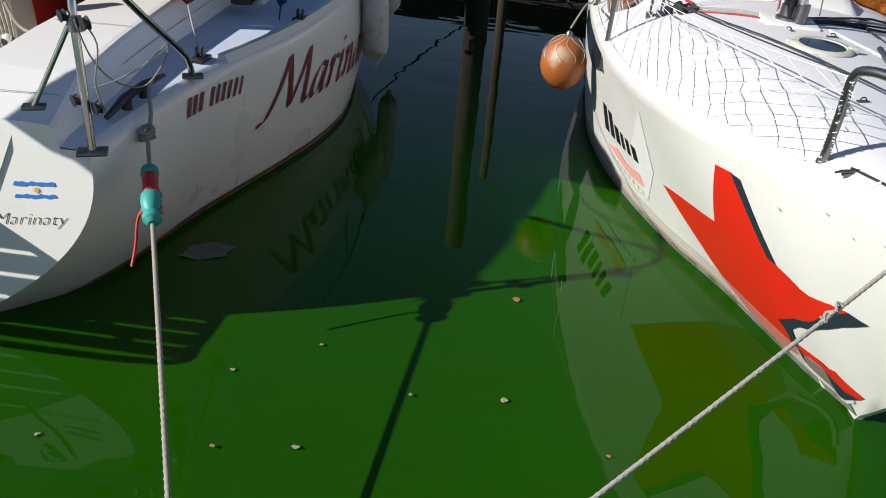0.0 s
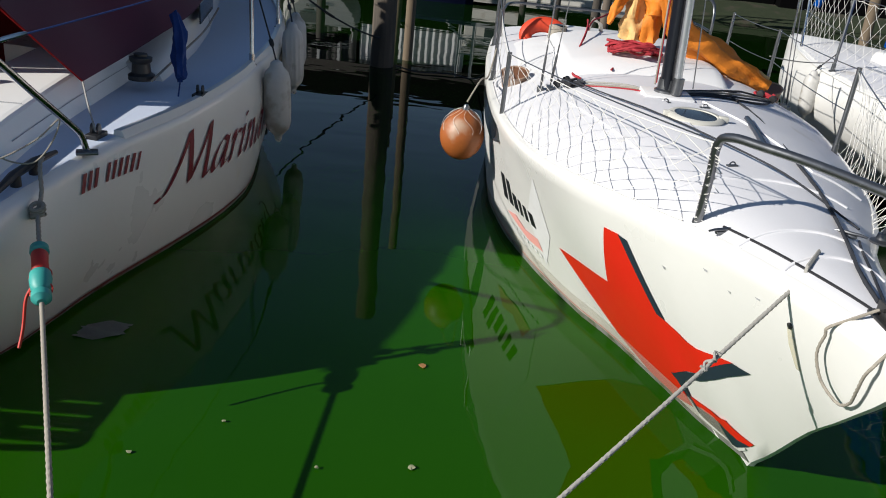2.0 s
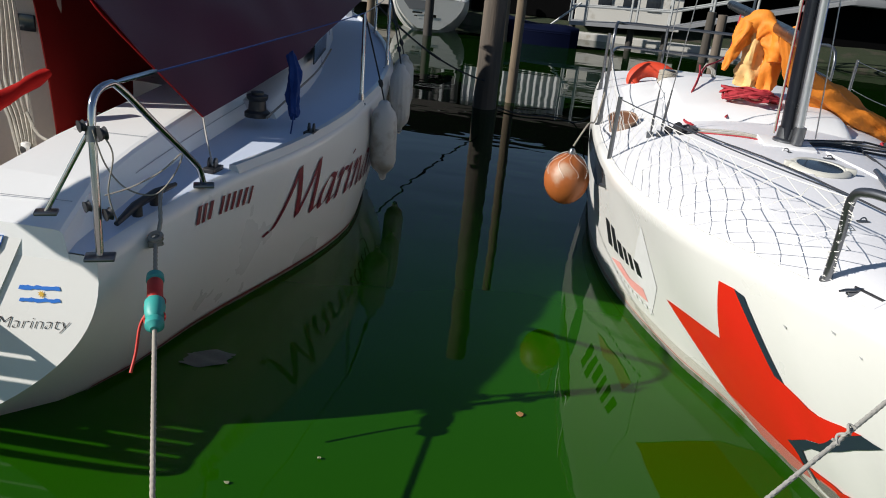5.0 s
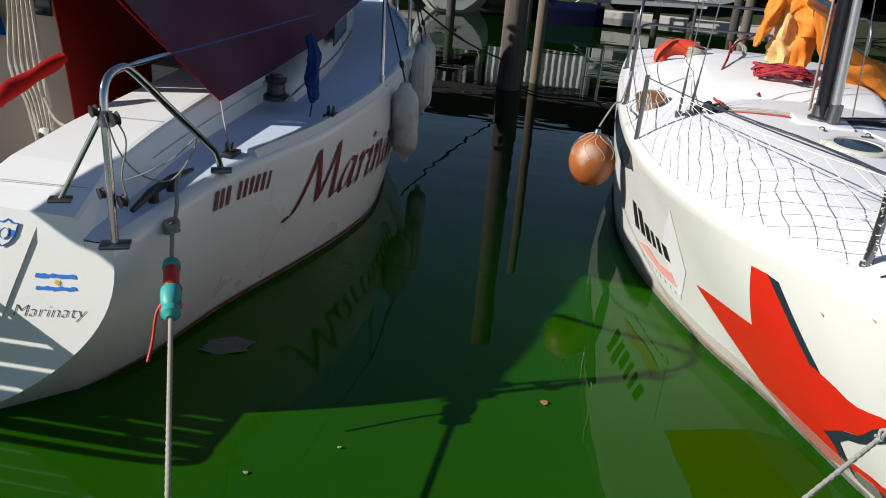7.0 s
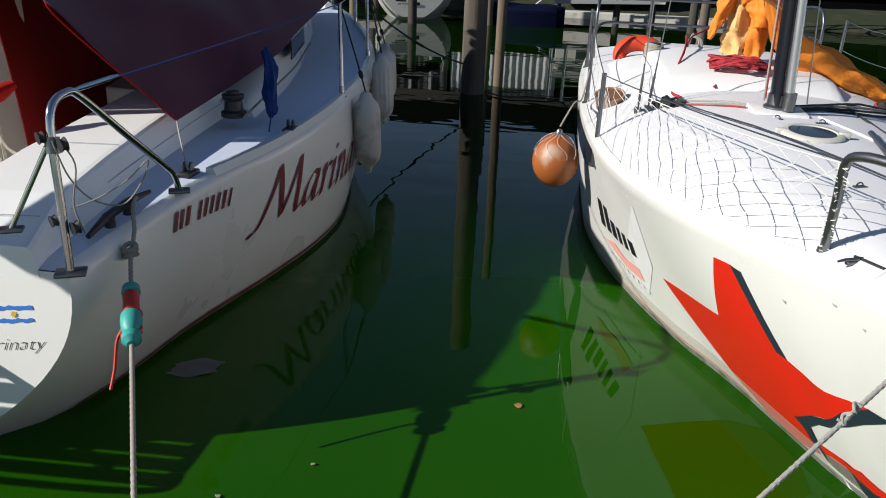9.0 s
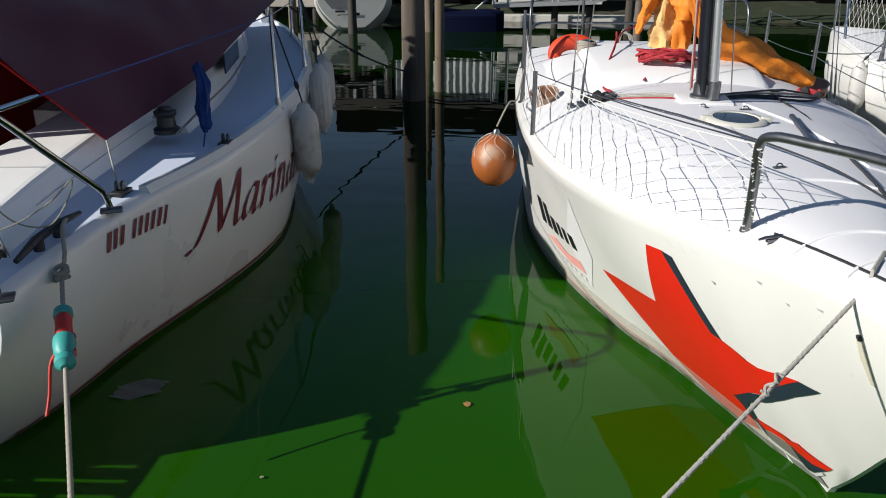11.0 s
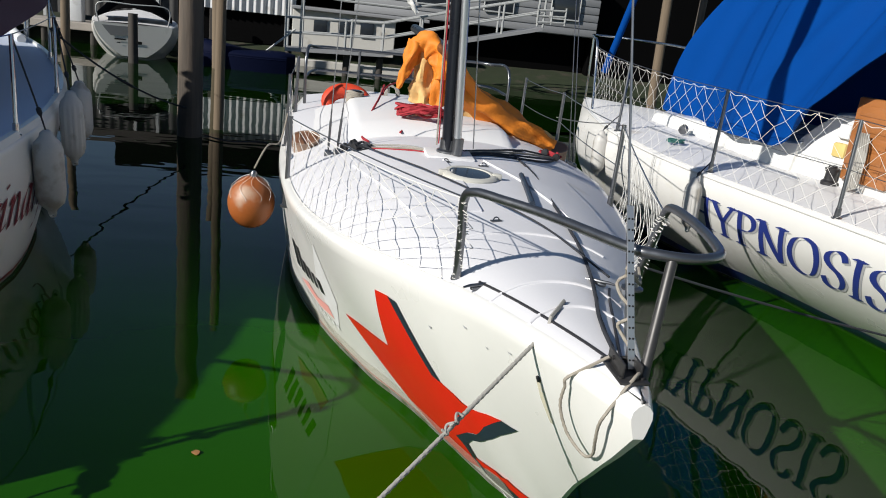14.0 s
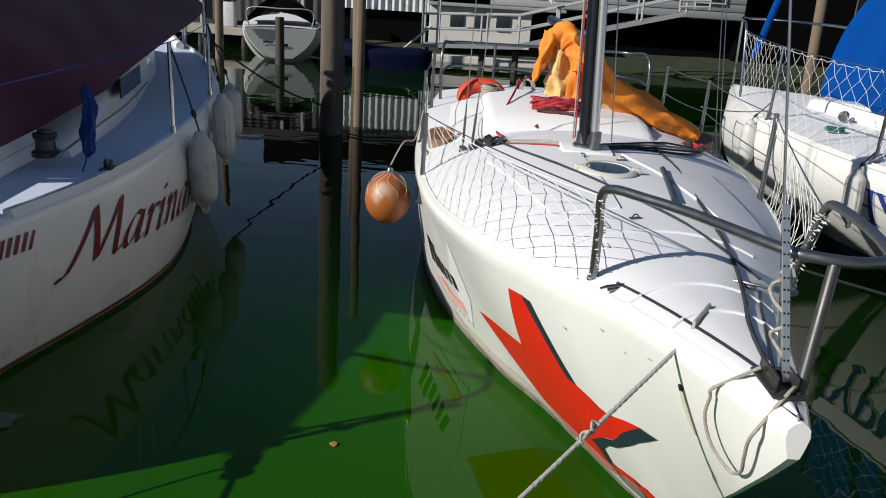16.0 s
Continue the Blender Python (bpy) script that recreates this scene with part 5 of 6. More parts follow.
# Boom end and roll are out of view, added to shade the water alongside.
part("boom", tube(mb(), [(-2.10, 0.86, 1.542), (-2.11, 1.87, 1.665), (-2.6, 5.55, 1.84)], 0.03, 12), ALU, cruiser)
cloth_tube("shade_roll", [(-2.10, 0.92, 1.545), (-2.10, 1.40, 1.605), (-2.11, 1.87, 1.66), (-2.2, 2.6, 1.68)], lambda t: 0.042, MAROON, cover, 47, folds=5, depth=0.15, label="unseen canvas roll added to shade the water")

# blue line bundle tied under the cover
bn = thing("line_bundle", (-1.12, 2.75, 1.0), "bright blue rope bundle tied below the cover", "rope")
cloth_tube("bundle_body", [(-1.25, 3.06, 1.21), (-1.20, 2.98, 1.14), (-1.16, 2.88, 1.06), (-1.125, 2.80, 1.015)], lambda t: 0.015 + 0.009 * math.sin(math.pi * t), ROPE_BLUE, bn, 31, folds=6, depth=0.35)
part("tail", tube(mb(), [(-1.125, 2.80, 1.015), (-1.075, 2.66, 0.985)], 0.003, 5), ROPE_BLUE, bn)


def deck_block(c, owner=None):
    b = thing("turning_block", c, "black turning block on the side deck", "block", group="deck blocks")
    c = Vector(c)
    for dx in (-0.012, 0.012):
        part("cheek", lathe(mb(), [(0.019, -0.003), (0.019, 0.003), (0.008, 0.004)], c + Vector((dx * 0.8, 0, 0.022)), (1, 0.2, 0), 16), BLACK, b)
    part("base", box(mb(), c.x - 0.02, c.x + 0.02, c.y - 0.035, c.y + 0.035, c.z - 0.004, c.z + 0.012, 0.003), BLACK, b)


deck_block(mar(1.16, 1.185, MH.val(2, 1.16) + 0.012))
deck_block(mar(0.585, 1.03, MH.val(2, 0.585) + 0.008))

# stern rail on the near quarter
q = [(-1.05, 1.492, 0.935), (-1.058, 1.505, 1.12), (-1.066, 1.518, 1.25), (-1.07, 1.54, 1.30), (-1.07, 1.59, 1.318), (-1.072, 1.64, 1.30), (-1.075, 1.80, 1.175), (-1.08, 1.97, 1.045), (-1.082, 2.01, 1.01), (-1.082, 2.035, 0.955)]
qr = part("stern_rail", tube(mb(), smooth_line(q, 5), 0.0092, 12), STEEL, cruiser, "polished steel quarter rail")
part("brace", tube(mb(), [(-1.165, 1.468, 1.03), (-1.074, 1.508, 1.215)], 0.006, 10), STEEL, qr)
for c, s in (((-1.05, 1.492, 0.928), 0.034), ((-1.165, 1.468, 1.028), 0.025), ((-1.082, 2.035, 0.952), 0.03)):
    part("base_plate", box(mb(), -s, s, -s * 0.7, s * 0.7, -0.003, 0.006, 0.003, Matrix.Translation(c) @ Matrix.Rotation(0.5, 4, "Z")), STEEL_OLD, qr)
part("joint", tube(mb(), [(-1.064, 1.514, 1.20), (-1.067, 1.52, 1.235)], 0.016, 10), STEEL_OLD, qr)
rb = Vector((-1.056, 1.505, 1.15))
for k, pts in enumerate(([(0, 0, 0.08), (0.02, 0.01, 0.0), (0.05, 0.04, -0.06), (0.11, 0.06, -0.07), (0.15, 0.08, -0.02), (0.165, 0.09, 0.03), (0.13, 0.06, -0.01), (0.07, 0.03, -0.05), (0.02, 0.0, -0.07)], [(0.01, 0, 0.09), (0.04, 0.01, 0.03), (0.03, 0.0, -0.06), (0.04, 0.01, -0.13)])):
    part("control_line", tube(mb(), smooth_line([rb + Vector(p) for p in pts], 6), 0.0019, 6), ROPE, qr)
for z0 in (0.075, -0.115):
    part("block", lathe(mb(), [(0.006, -0.008), (0.016, -0.007), (0.012, 0), (0.016, 0.007), (0.006, 0.008)], rb + Vector((0.025, 0.0, z0)), (0.5, 0.8, 0.1), 16), BLACK, qr)
    part("block", lathe(mb(), [(0.005, -0.007), (0.014, -0.006), (0.011, 0), (0.014, 0.006), (0.005, 0.007)], rb + Vector((-0.028, 0.0, z0 + 0.01)), (0.5, 0.8, 0.1), 16), BLACK, qr)

# stanchions, lifelines, shrouds
mheads = [Vector((-1.07, 1.60, 1.318))]
for s, p in ((1.80, 1.235), (2.72, 1.175), (3.9, 0.86), (5.0, 0.42)):
    a = mar(s, p, MH.val(2, s))
    b = a + Vector((-0.02, 0.05, 0.40))
    st = part("stanchion", tube(mb(), [a, b], 0.0095, 10), STEEL, cruiser)
    part("foot", lathe(mb(), [(0.022, 0), (0.022, 0.006), (0.013, 0.01), (0.0125, 0.05)], a, (0, 0, 1), 14), STEEL, st)
    mheads.append(b)
for i, (a, b) in enumerate(zip(mheads, mheads[1:])):
    part("lifeline", tube(mb(), sag(a, b, 0.006), 0.0024, 6), ROPE_BLUE if i == 0 else WIRE, cruiser)
part("rigging_screw", tube(mb(), [mheads[0] + (mheads[1] - mheads[0]).normalized() * k for k in (0.02, 0.05, 0.16, 0.19)], lambda u: 0.0065 if 0.2 < u < 0.8 else 0.004, 8), STEEL, cruiser)
for s, p in ((3.02, 0.60), (3.05, 0.70)):
    a = mar(s, p, MH.val(2, s) + 0.02)
    # Dark steel keeps the shrouds' bright reflections off the water.
    stay(a, mar(4.0, 0, 8.0), 0.003, True, cruiser).data.materials[0] = IRON
bp = [mar(s, p, z) for s, p, z in ((4.9, 0.46, 1.07), (4.95, 0.46, 1.47), (5.5, 0.22, 1.5), (5.95, 0.0, 1.5), (5.5, -0.22, 1.5), (4.95, -0.46, 1.47), (4.9, -0.46, 1.07))]
part("bow_pulpit", tube(mb(), smooth_line(bp, 5), 0.011, 10), STEEL, cruiser)
part("bow_fender_sleeve", tube(mb(), [mar(4.6, 0.50, 1.10), mar(5.3, 0.22, 1.13)], 0.03, 12), GEL, cruiser)

# cockpit furniture seen past the rail
rows = []
for k in range(13):
    u = k / 12
    a = Vector((-1.79, 2.31, 0.92)).lerp(Vector((-1.86, 3.10, 0.95)), u)
    rows.append([a + Vector((0.008 * math.sin(9 * u + 3 * w) - 0.06 * w * w, -0.09 * w, 0.92 * w)) for w in steps(0, 1, 8)])
bm = mb()
grid(bm, rows)
part("side_curtain", thick(bm, 0.004), DEEP_RED, cover, "deep red canvas side curtain")
bulk = part("cabin_bulkhead", box(mb(), -2.80, -1.81, 2.385, 2.42, 0.55, 1.80, 0.01), COCKPIT, cruiser, "aged beige cabin bulkhead")
part("bulkhead_port", box(mb(), -1.964, -1.892, 2.375, 2.384, 1.278, 1.334, 0.003), SMOKED, bulk, "small dark port")
tl = thing("tiller", mar(0.35, 0.45, 0.95), "tiller in a bright red canvas sleeve", "tiller")
cloth_tube("sleeve", [(-1.95, 1.74, 1.00), (-1.786, 1.90, 1.069), (-1.728, 2.02, 1.133), (-1.681, 2.16, 1.197)], lambda t: 0.027 + 0.005 * math.sin(6 * t) - 0.012 * max(0, t - 0.85) * 6, RED_CLOTH, tl, 41, folds=3, depth=0.10, n=18)
ms = thing("mainsheet_tackle", (-2.35, 2.85, 0.8), "mainsheet tackle of flecked white ropes", "tackle")
for k in range(6):
    part("fall", tube(mb(), smooth_line([(-1.88 + 0.008 * k, 2.20, 1.84), (-1.895 + 0.016 * k, 2.20, 1.376), (-1.924 + 0.024 * k, 2.20, 1.14), (-1.878 + 0.017 * k, 2.20, 1.02), (-1.846 + 0.011 * k, 2.20, 0.84)], 4), 0.0062, 7, twist=110), ROPE_FLECK, ms)
part("tail", tube(mb(), smooth_line([(-1.80, 2.19, 1.05), (-1.765, 2.19, 0.98), (-1.70, 2.19, 0.955)], 4), 0.005, 6, twist=110), ROPE_FLECK, ms)
part("block", box(mb(), -1.818, -1.794, 2.165, 2.19, 0.89, 0.95, 0.006), GEL, ms, "white sheet block")
part("sheave", lathe(mb(), [(0.004, -0.014), (0.013, -0.013), (0.009, 0), (0.013, 0.013), (0.004, 0.014)], (-1.806, 2.176, 0.925), (0.3, 1, 0), 16), IRON, ms)
bm = mb()
grid(bm, [[(-2.30 + 0.235 * w - 0.10 * u + 0.006 * math.sin(9 * u), 2.35 + 0.004 * math.sin(14 * w), 1.19 + 0.35 * u + 0.012 * w) for w in steps(0, 1, 8)] for u in (0.0, 0.06, 0.25, 0.45, 0.7, 1.0)])
part("blue_flap", thick(bm, 0.004), BLUE_TARP, cover, "royal blue canvas flap")
part("tail", tube(mb(), smooth_line([(-1.96, 2.45, 1.25), (-1.90, 2.5, 1.1), (-1.83, 2.55, 1.0), (-1.80, 2.6, 0.95)], 5), 0.0075, 7, twist=110), ROPE_FLECK, ms)
part("block", lathe(mb(), [(0.012, -0.02), (0.03, -0.016), (0.024, 0), (0.03, 0.016), (0.012, 0.02)], (-1.97, 2.50, 0.93), (0.7, 0.7, 0), 16), STEEL, ms)

# fenders on lanyards
def fender(c_top, length, r, label, ribs=0, lean=(0, 0, 0), hang=None, name="fender"):
    top = Vector(c_top)
    axis = Vector((lean[0], lean[1], -1)).normalized()
    f = thing(name, top + axis * length, label, "fender", group="fenders")
    prof = [(0.2 * r, 0), (0.42 * r, 0.03 * length), (0.5 * r, 0.08 * length), (0.86 * r, 0.15 * length), (r, 0.24 * length), (r * 1.02, 0.5 * length), (r, 0.78 * length), (0.84 * r, 0.88 * length), (0.5 * r, 0.94 * length), (0.32 * r, 0.97 * length), (0.26 * r, 1.02 * length)]
    n = 48 if ribs else 28
    bm = mb()
    lathe(bm, prof, top, axis, n)
    if ribs:
        for v in bm.verts:
            d = v.co - top
            h = d.dot(axis)
            if 0.2 * length < h < 0.82 * length:
                rad = d - axis * h
                an = math.atan2(rad.y, rad.x)
                v.co -= rad.normalized() * (0.004 if math.sin(ribs * an) > 0.3 else 0)
    part("body", bm, FENDER, f)
    e = top + axis * length
    part("eye", tube(mb(), [e + Vector((0.012 * math.cos(a), 0, 0.014 * math.sin(a) - 0.006)) for a in steps(0, 2 * math.pi, 12)], 0.005, 6, False), FENDER, f)
    if hang is not None:
        part("lanyard", tube(mb(), smooth_line([hang, top.lerp(Vector(hang), 0.25), top + axis * 0.01], 4), 0.004, 6), ROPE_BLACK, f)
        part("knot", lathe(mb(), [(0.004, -0.02), (0.011, -0.008), (0.011, 0.012), (0.004, 0.02)], top.lerp(Vector(hang), 0.2), Vector(hang) - top, 10), ROPE_BLACK, f)
    return f


g1 = mar(1.88, MH.val(1, 1.88) + 0.065, 0.985)
fender(g1, 0.365, 0.062, "scuffed white cylindrical fender on a black lanyard", lean=(0.03, 0.02, 0), hang=mheads[1])
g2 = mar(2.42, MH.val(1, 2.42) + 0.062, 1.08)
fender(g2, 0.35, 0.055, "ribbed white fender with dirty grooves", 14, (0.03, 0.02, 0), mheads[2])
g3 = mar(2.95, MH.val(1, 2.95) + 0.06, 1.06)
fender(g3, 0.33, 0.06, "plain white fender near the bow", 0, (0.03, 0.0, 0), mheads[2])

# stern mooring line with its snubber
line_head = [BERTH @ Vector(p) for p in (mar(0.31, 1.0, 0.972), mar(0.25, 1.02, 0.976), mar(0.19, 1.045, 0.965), mar(0.145, 1.066, 0.93), mar(0.107, 1.070, 0.893))]
BERTH = Matrix()
K0, K1 = line_head[-1], Vector((-0.48, 0.705, 0.092))
ml = thing("mooring_line", K0, "grey braided stern line with a rubber snubber", "rope")
part("rope", tube(mb(), smooth_line(line_head, 6) + sag(K0, K1, 0.006, 260)[1:], 0.0072, 10, twist=95), ROPE, ml)
for k in range(3):
    c = K0 + Vector((0, 0, 0.016 - 0.016 * k))
    part("hitch", tube(mb(), [c + Vector((0.021 * math.cos(a), 0.019 * math.sin(a), 0.008 * math.sin(a + k))) for a in steps(0, 2 * math.pi, 12)], 0.008, 6, False), ROPE, ml)
part("hitch_tail", tube(mb(), smooth_line([K0 + Vector((-0.013, 0, 0)), K0 + Vector((-0.03, -0.005, -0.027)), K0 + Vector((-0.024, -0.005, -0.067))], 4), 0.0067, 6), ROPE, ml)
ax = K1 - K0


def snub(f0, f1, prof, material, name):
    a, b = K0 + ax * f0, K0 + ax * f1
    l = (b - a).length
    part(name, lathe(mb(), [(r * 1.34, h * l) for r, h in prof], a, b - a, 20), material, ml)


F = 0.955          # the snubber's places along the line
snub(0.104 * F, 0.123 * F, [(0.012, 0), (0.021, 0.1), (0.022, 0.8), (0.016, 1)], TEAL, "snubber_collar")
snub(0.121 * F, 0.174 * F, [(0.016, 0), (0.0195, 0.1), (0.0185, 0.5), (0.0195, 0.9), (0.016, 1)], RED_RUB, "snubber_grip")
snub(0.172 * F, 0.221 * F, [(0.016, 0), (0.024, 0.12), (0.025, 0.4), (0.022, 0.85), (0.014, 1)], TEAL, "snubber_body")
snub(0.219 * F, 0.247 * F, [(0.014, 0), (0.022, 0.25), (0.022, 0.7), (0.010, 1)], TEAL, "snubber_end")
for at in (0.180, 0.218):
    part("band", tube(mb(), [K0 + ax * at * F + Vector((0.0335 * math.cos(a), 0.027 * math.sin(a), 0.016 * math.sin(a))) for a in steps(0, 2 * math.pi, 16)], 0.003, 5, False), BLACK if at < 0.17 else RED_RUB, ml)
t0 = K0 + ax * 0.213 * F + Vector((-0.03, 0, 0))
part("red_tail", tube(mb(), smooth_line([t0, t0 + Vector((-0.016, -0.013, -0.04)), t0 + Vector((-0.017, -0.04, -0.12)), t0 + Vector((-0.021, -0.067, -0.18))], 5), 0.0052, 6), RED_RUB, ml)
# dark cleat under the stern line
BERTH = CRUISER_BERTH
bm = tube(mb(), [mar(0.06, 0.99, 0.945), mar(0.15, 0.995, 0.966), mar(0.26, 1.0, 0.972), mar(0.36, 1.01, 0.968)], lambda u: 0.007 + 0.006 * math.sin(math.pi * u), 8)
cyl(bm, mar(0.16, 0.995, 0.92), mar(0.16, 0.995, 0.965), 0.014)
cyl(bm, mar(0.25, 1.0, 0.92), mar(0.25, 1.0, 0.97), 0.014)
part("cleat", bm, BLACK, cruiser, "black mooring cleat")
BERTH = Matrix()
# ring and bollard on the landing
whole("mooring_ring", tube(mb(), [Vector((-0.48 + 0.04 * math.cos(a), 0.69, 0.092 + 0.03 * math.sin(a))) for a in steps(0, 2 * math.pi, 16)], 0.009, 8, False), STEEL_OLD, "steel mooring ring on the landing edge", "ring")
whole("bollard", lathe(mb(), [(0.05, -0.20), (0.05, -0.16), (0.028, -0.14), (0.026, -0.03), (0.04, 0.0), (0.036, 0.02), (0.015, 0.026)], RING + Vector((-0.03, -0.03, 0.02)), (0, 0, 1), 20), STEEL_OLD, "small steel bollard on the landing edge", "bollard")


# ---- sailboat with the blue cover ----
HH = HYP_HULL
blueboat = thing("sailboat", HH.place(-3.4, 0, 0), "white sailboat under a royal blue canvas cover", "sailboat")


def hyp(s, p, z):
    return Vector(HH.place(s, p, z))


part("hull", hull_mesh(HH, 60, 14), GEL, blueboat, "white gelcoat hull")
part("deck", deck_mesh(HH, -6.98, -0.01, 50, 16), DECK_W, blueboat, "worn white deck")
part("boot_stripe", band(HH, -6.9, -0.4, 0.84, 0.985), BLUE_INK, blueboat, "navy boot stripe")
NAME = [(-3.010, 0.415), (-4.60, 0.470), (-4.70, 0.150), (-3.07, 0.140)]
for i in range(8):
    letter = part("name_letter", pen_on(HH, "HYPNOSIS", CAPS, (0.15, 0.055), NAME, 8, off=0.0055, only=i), BLUE_INK, blueboat, "large navy serif letter")
    part("letter_shade", pen_on(HH, "HYPNOSIS", CAPS, (0.15, 0.055), [(s - 0.012, v + 0.014) for s, v in NAME], 8, off=0.0025, only=i), GREY_INK, letter, "grey drop shadow")
part("rub_strake", tube(mb(), [hyp(s, HH.val(1, s) + 0.002, HH.val(2, s) - 0.01) for s in steps(-6.9, -0.05, 50)], 0.010, 8), GEL, blueboat)

# cabin trunk and cockpit coaming
rows = []
for s, p, z in ((-1.15, -0.10, 0.90), (-1.35, 0.08, 0.98), (-2.08, 0.09, 1.01), (-2.9, 0.17, 1.03), (-3.15, 0.18, 1.06)):
    d = HH.val(2, s)
    rows.append([hyp(s, p + 0.03, d - 0.01), hyp(s, p + 0.01, d + 0.08), hyp(s, p - 0.01, z - 0.015), hyp(s, p - 0.04, z), hyp(s, -0.25, z + 0.05), hyp(s, -0.5, z + 0.04), hyp(s, -0.62, d)])
bm = mb()
vs = grid(bm, rows)
bm.faces.new(vs[0])
bm.faces.new(vs[-1][::-1])
part("cabin_trunk", bm, GEL, blueboat, "low white cabin trunk")
rows = []
for s, z in ((-2.95, 0.90), (-3.02, 1.0), (-3.2, 1.18), (-3.35, 1.29), (-3.6, 1.33), (-4.2, 1.34), (-5.2, 1.30)):
    p = 0.14 if s > -3.2 else 0.12
    rows.append([hyp(s, p + 0.05, 0.845), hyp(s, p + 0.01, 0.845 + (z - 0.845) * 0.6), hyp(s, p - 0.005, z - 0.02), hyp(s, p - 0.03, z), hyp(s, p - 0.12, z), hyp(s, p - 0.14, 0.845)])
bm = mb()
vs = grid(bm, rows)
bm.faces.new(vs[0])
bm.faces.new(vs[-1][::-1])
coam = part("coaming", bm, GEL, blueboat, "white cockpit coaming")
for s, z, m_, w in ((-3.49, 1.19, PALE_INK, 0.045), (-3.48, 1.07, YELLOWED, 0.05)):
    c = hyp(s, 0.135, z)
    part("instrument_box", box(mb(), -0.03, 0.03, -w, w, -0.045, 0.045, 0.01, Matrix.Translation(c) @ Matrix.Rotation(0.23, 4, "Z")), m_, coam)
c = hyp(-3.74, 0.17, 1.06)
door = part("companion_door", box(mb(), -0.03, 0.03, -0.17, 0.17, -0.15, 0.36, 0.012, Matrix.Translation(c) @ Matrix.Rotation(0.23, 4, "Z")), TEAK, blueboat, "varnished teak washboard")
for k in range(5):
    part("slat", box(mb(), -0.036, -0.028, -0.11, 0.13, -0.11 + 0.09 * k, -0.045 + 0.09 * k, 0.003, Matrix.Translation(c) @ Matrix.Rotation(0.23, 4, "Z")), TEAK, door)
cr = thing("rope_coil", c + Vector((-0.07, -0.03, -0.15)), "hank of pale rope hung on the coaming", "rope")
for k in range(5):
    part("turn", tube(mb(), smooth_line([c + Vector((-0.075 - 0.006 * k, -0.03 + 0.012 * k, 0.16)), c + Vector((-0.08, -0.06 + 0.02 * k, 0.02)), c + Vector((-0.08, -0.05 + 0.02 * k, -0.16 - 0.01 * k)), c + Vector((-0.085, -0.02 + 0.02 * k, -0.12)), c + Vector((-0.075, -0.01 + 0.012 * k, 0.15))], 5), 0.006, 6, twist=110), ROPE_W, cr)
winch(hyp(-3.52, 0.21, 0.852), 0.052, 0.115, blueboat, BLACK)
part("jib_track", tube(mb(), [hyp(s, 0.36 + 0.02 * (s + 2.5), HH.val(2, s) + 0.035) for s in steps(-3.4, -1.7, 8)], 0.009, 8), ALU, blueboat)
for s, p in ((-1.95, 0.20), (-2.0, 0.24)):
    c = hyp(s, p, 0.885)
    part("deck_block", lathe(mb(), [(0.012, -0.02), (0.035, -0.016), (0.026, 0), (0.035, 0.016), (0.012, 0.02)], c + Vector((0, 0, 0.04)), (0.7, 0.6, 0.2), 16), STEEL_OLD, blueboat)
c = hyp(-2.35, 0.55, 0.87)
whole("rope_coil", tube(mb(), smooth_line([c + Vector((0.07 * math.cos(i * 1.9), 0.04 * math.sin(i * 1.9), 0.006 + 0.002 * i)) for i in range(14)], 5), 0.0055, 6, twist=110), mat("green rope", (0.02, 0.10, 0.09), 0.8, vary=0.25, scale=60, bump=0.4), "small dark green line coiled on deck", "rope")

# the blue canvas
tarp = thing("boat_cover", (3.3, 5.6, 1.0), "royal blue canvas cover sloping over the cabin", "canvas cover")
FOOT = [(3.18, 6.98, 1.00), (3.20, 6.62, 0.965), (3.20, 6.22, 0.97), (3.20, 5.6, 1.0), (3.20, 5.0, 1.02), (3.20, 4.73, 1.27), (3.22, 4.19, 1.67), (3.25, 3.6, 2.1)]
HEAD = [(3.62, 6.15, 2.45), (3.68, 5.9, 2.5), (3.72, 5.6, 2.52), (3.78, 5.1, 2.55), (3.85, 4.5, 2.6), (3.9, 4.1, 2.62), (3.95, 3.7, 2.65), (4.0, 3.2, 2.7)]
fo, he = smooth_line(FOOT, 8), smooth_line(HEAD, 8)
for sgn in (1, -1):
    rows = []
    for j in range(21):
        w = j / 20
        row = []
        for i in range(len(fo)):
            u = i / (len(fo) - 1)
            p = fo[i].lerp(he[i], w)
            bulge = 0.10 * math.sin(math.pi * w)
            p += Vector((-bulge, 0.16 * math.sin(math.pi * w) * max(0, 1 - 3 * u), 0.0))
            fold = 0.03 * math.sin(u * 19 + w * 2.2) + 0.014 * math.sin(u * 47 + w * 5) + 0.06 * math.exp(-((u - 0.44 - 0.12 * w) / 0.028) ** 2) - 0.05 * math.exp(-((u - 0.50 - 0.12 * w) / 0.028) ** 2)
            p += Vector((-fold, 0, 0)) * (0.4 + 0.6 * math.sin(math.pi * min(1, w + 0.15)))
            if sgn < 0:
                axis_x = he[i].x
                p = Vector((2 * axis_x - p.x, p.y, p.z))
            row.append(p)
        rows.append(row)
    bm = mb()
    grid(bm, rows)
    part("canvas", thick(bm, 0.005), BLUE_TARP, tarp)
part("ridge_pole", tube(mb(), [(3.6, 6.2, 2.44), (4.0, 3.1, 2.69)], 0.04, 10), ALU, blueboat)

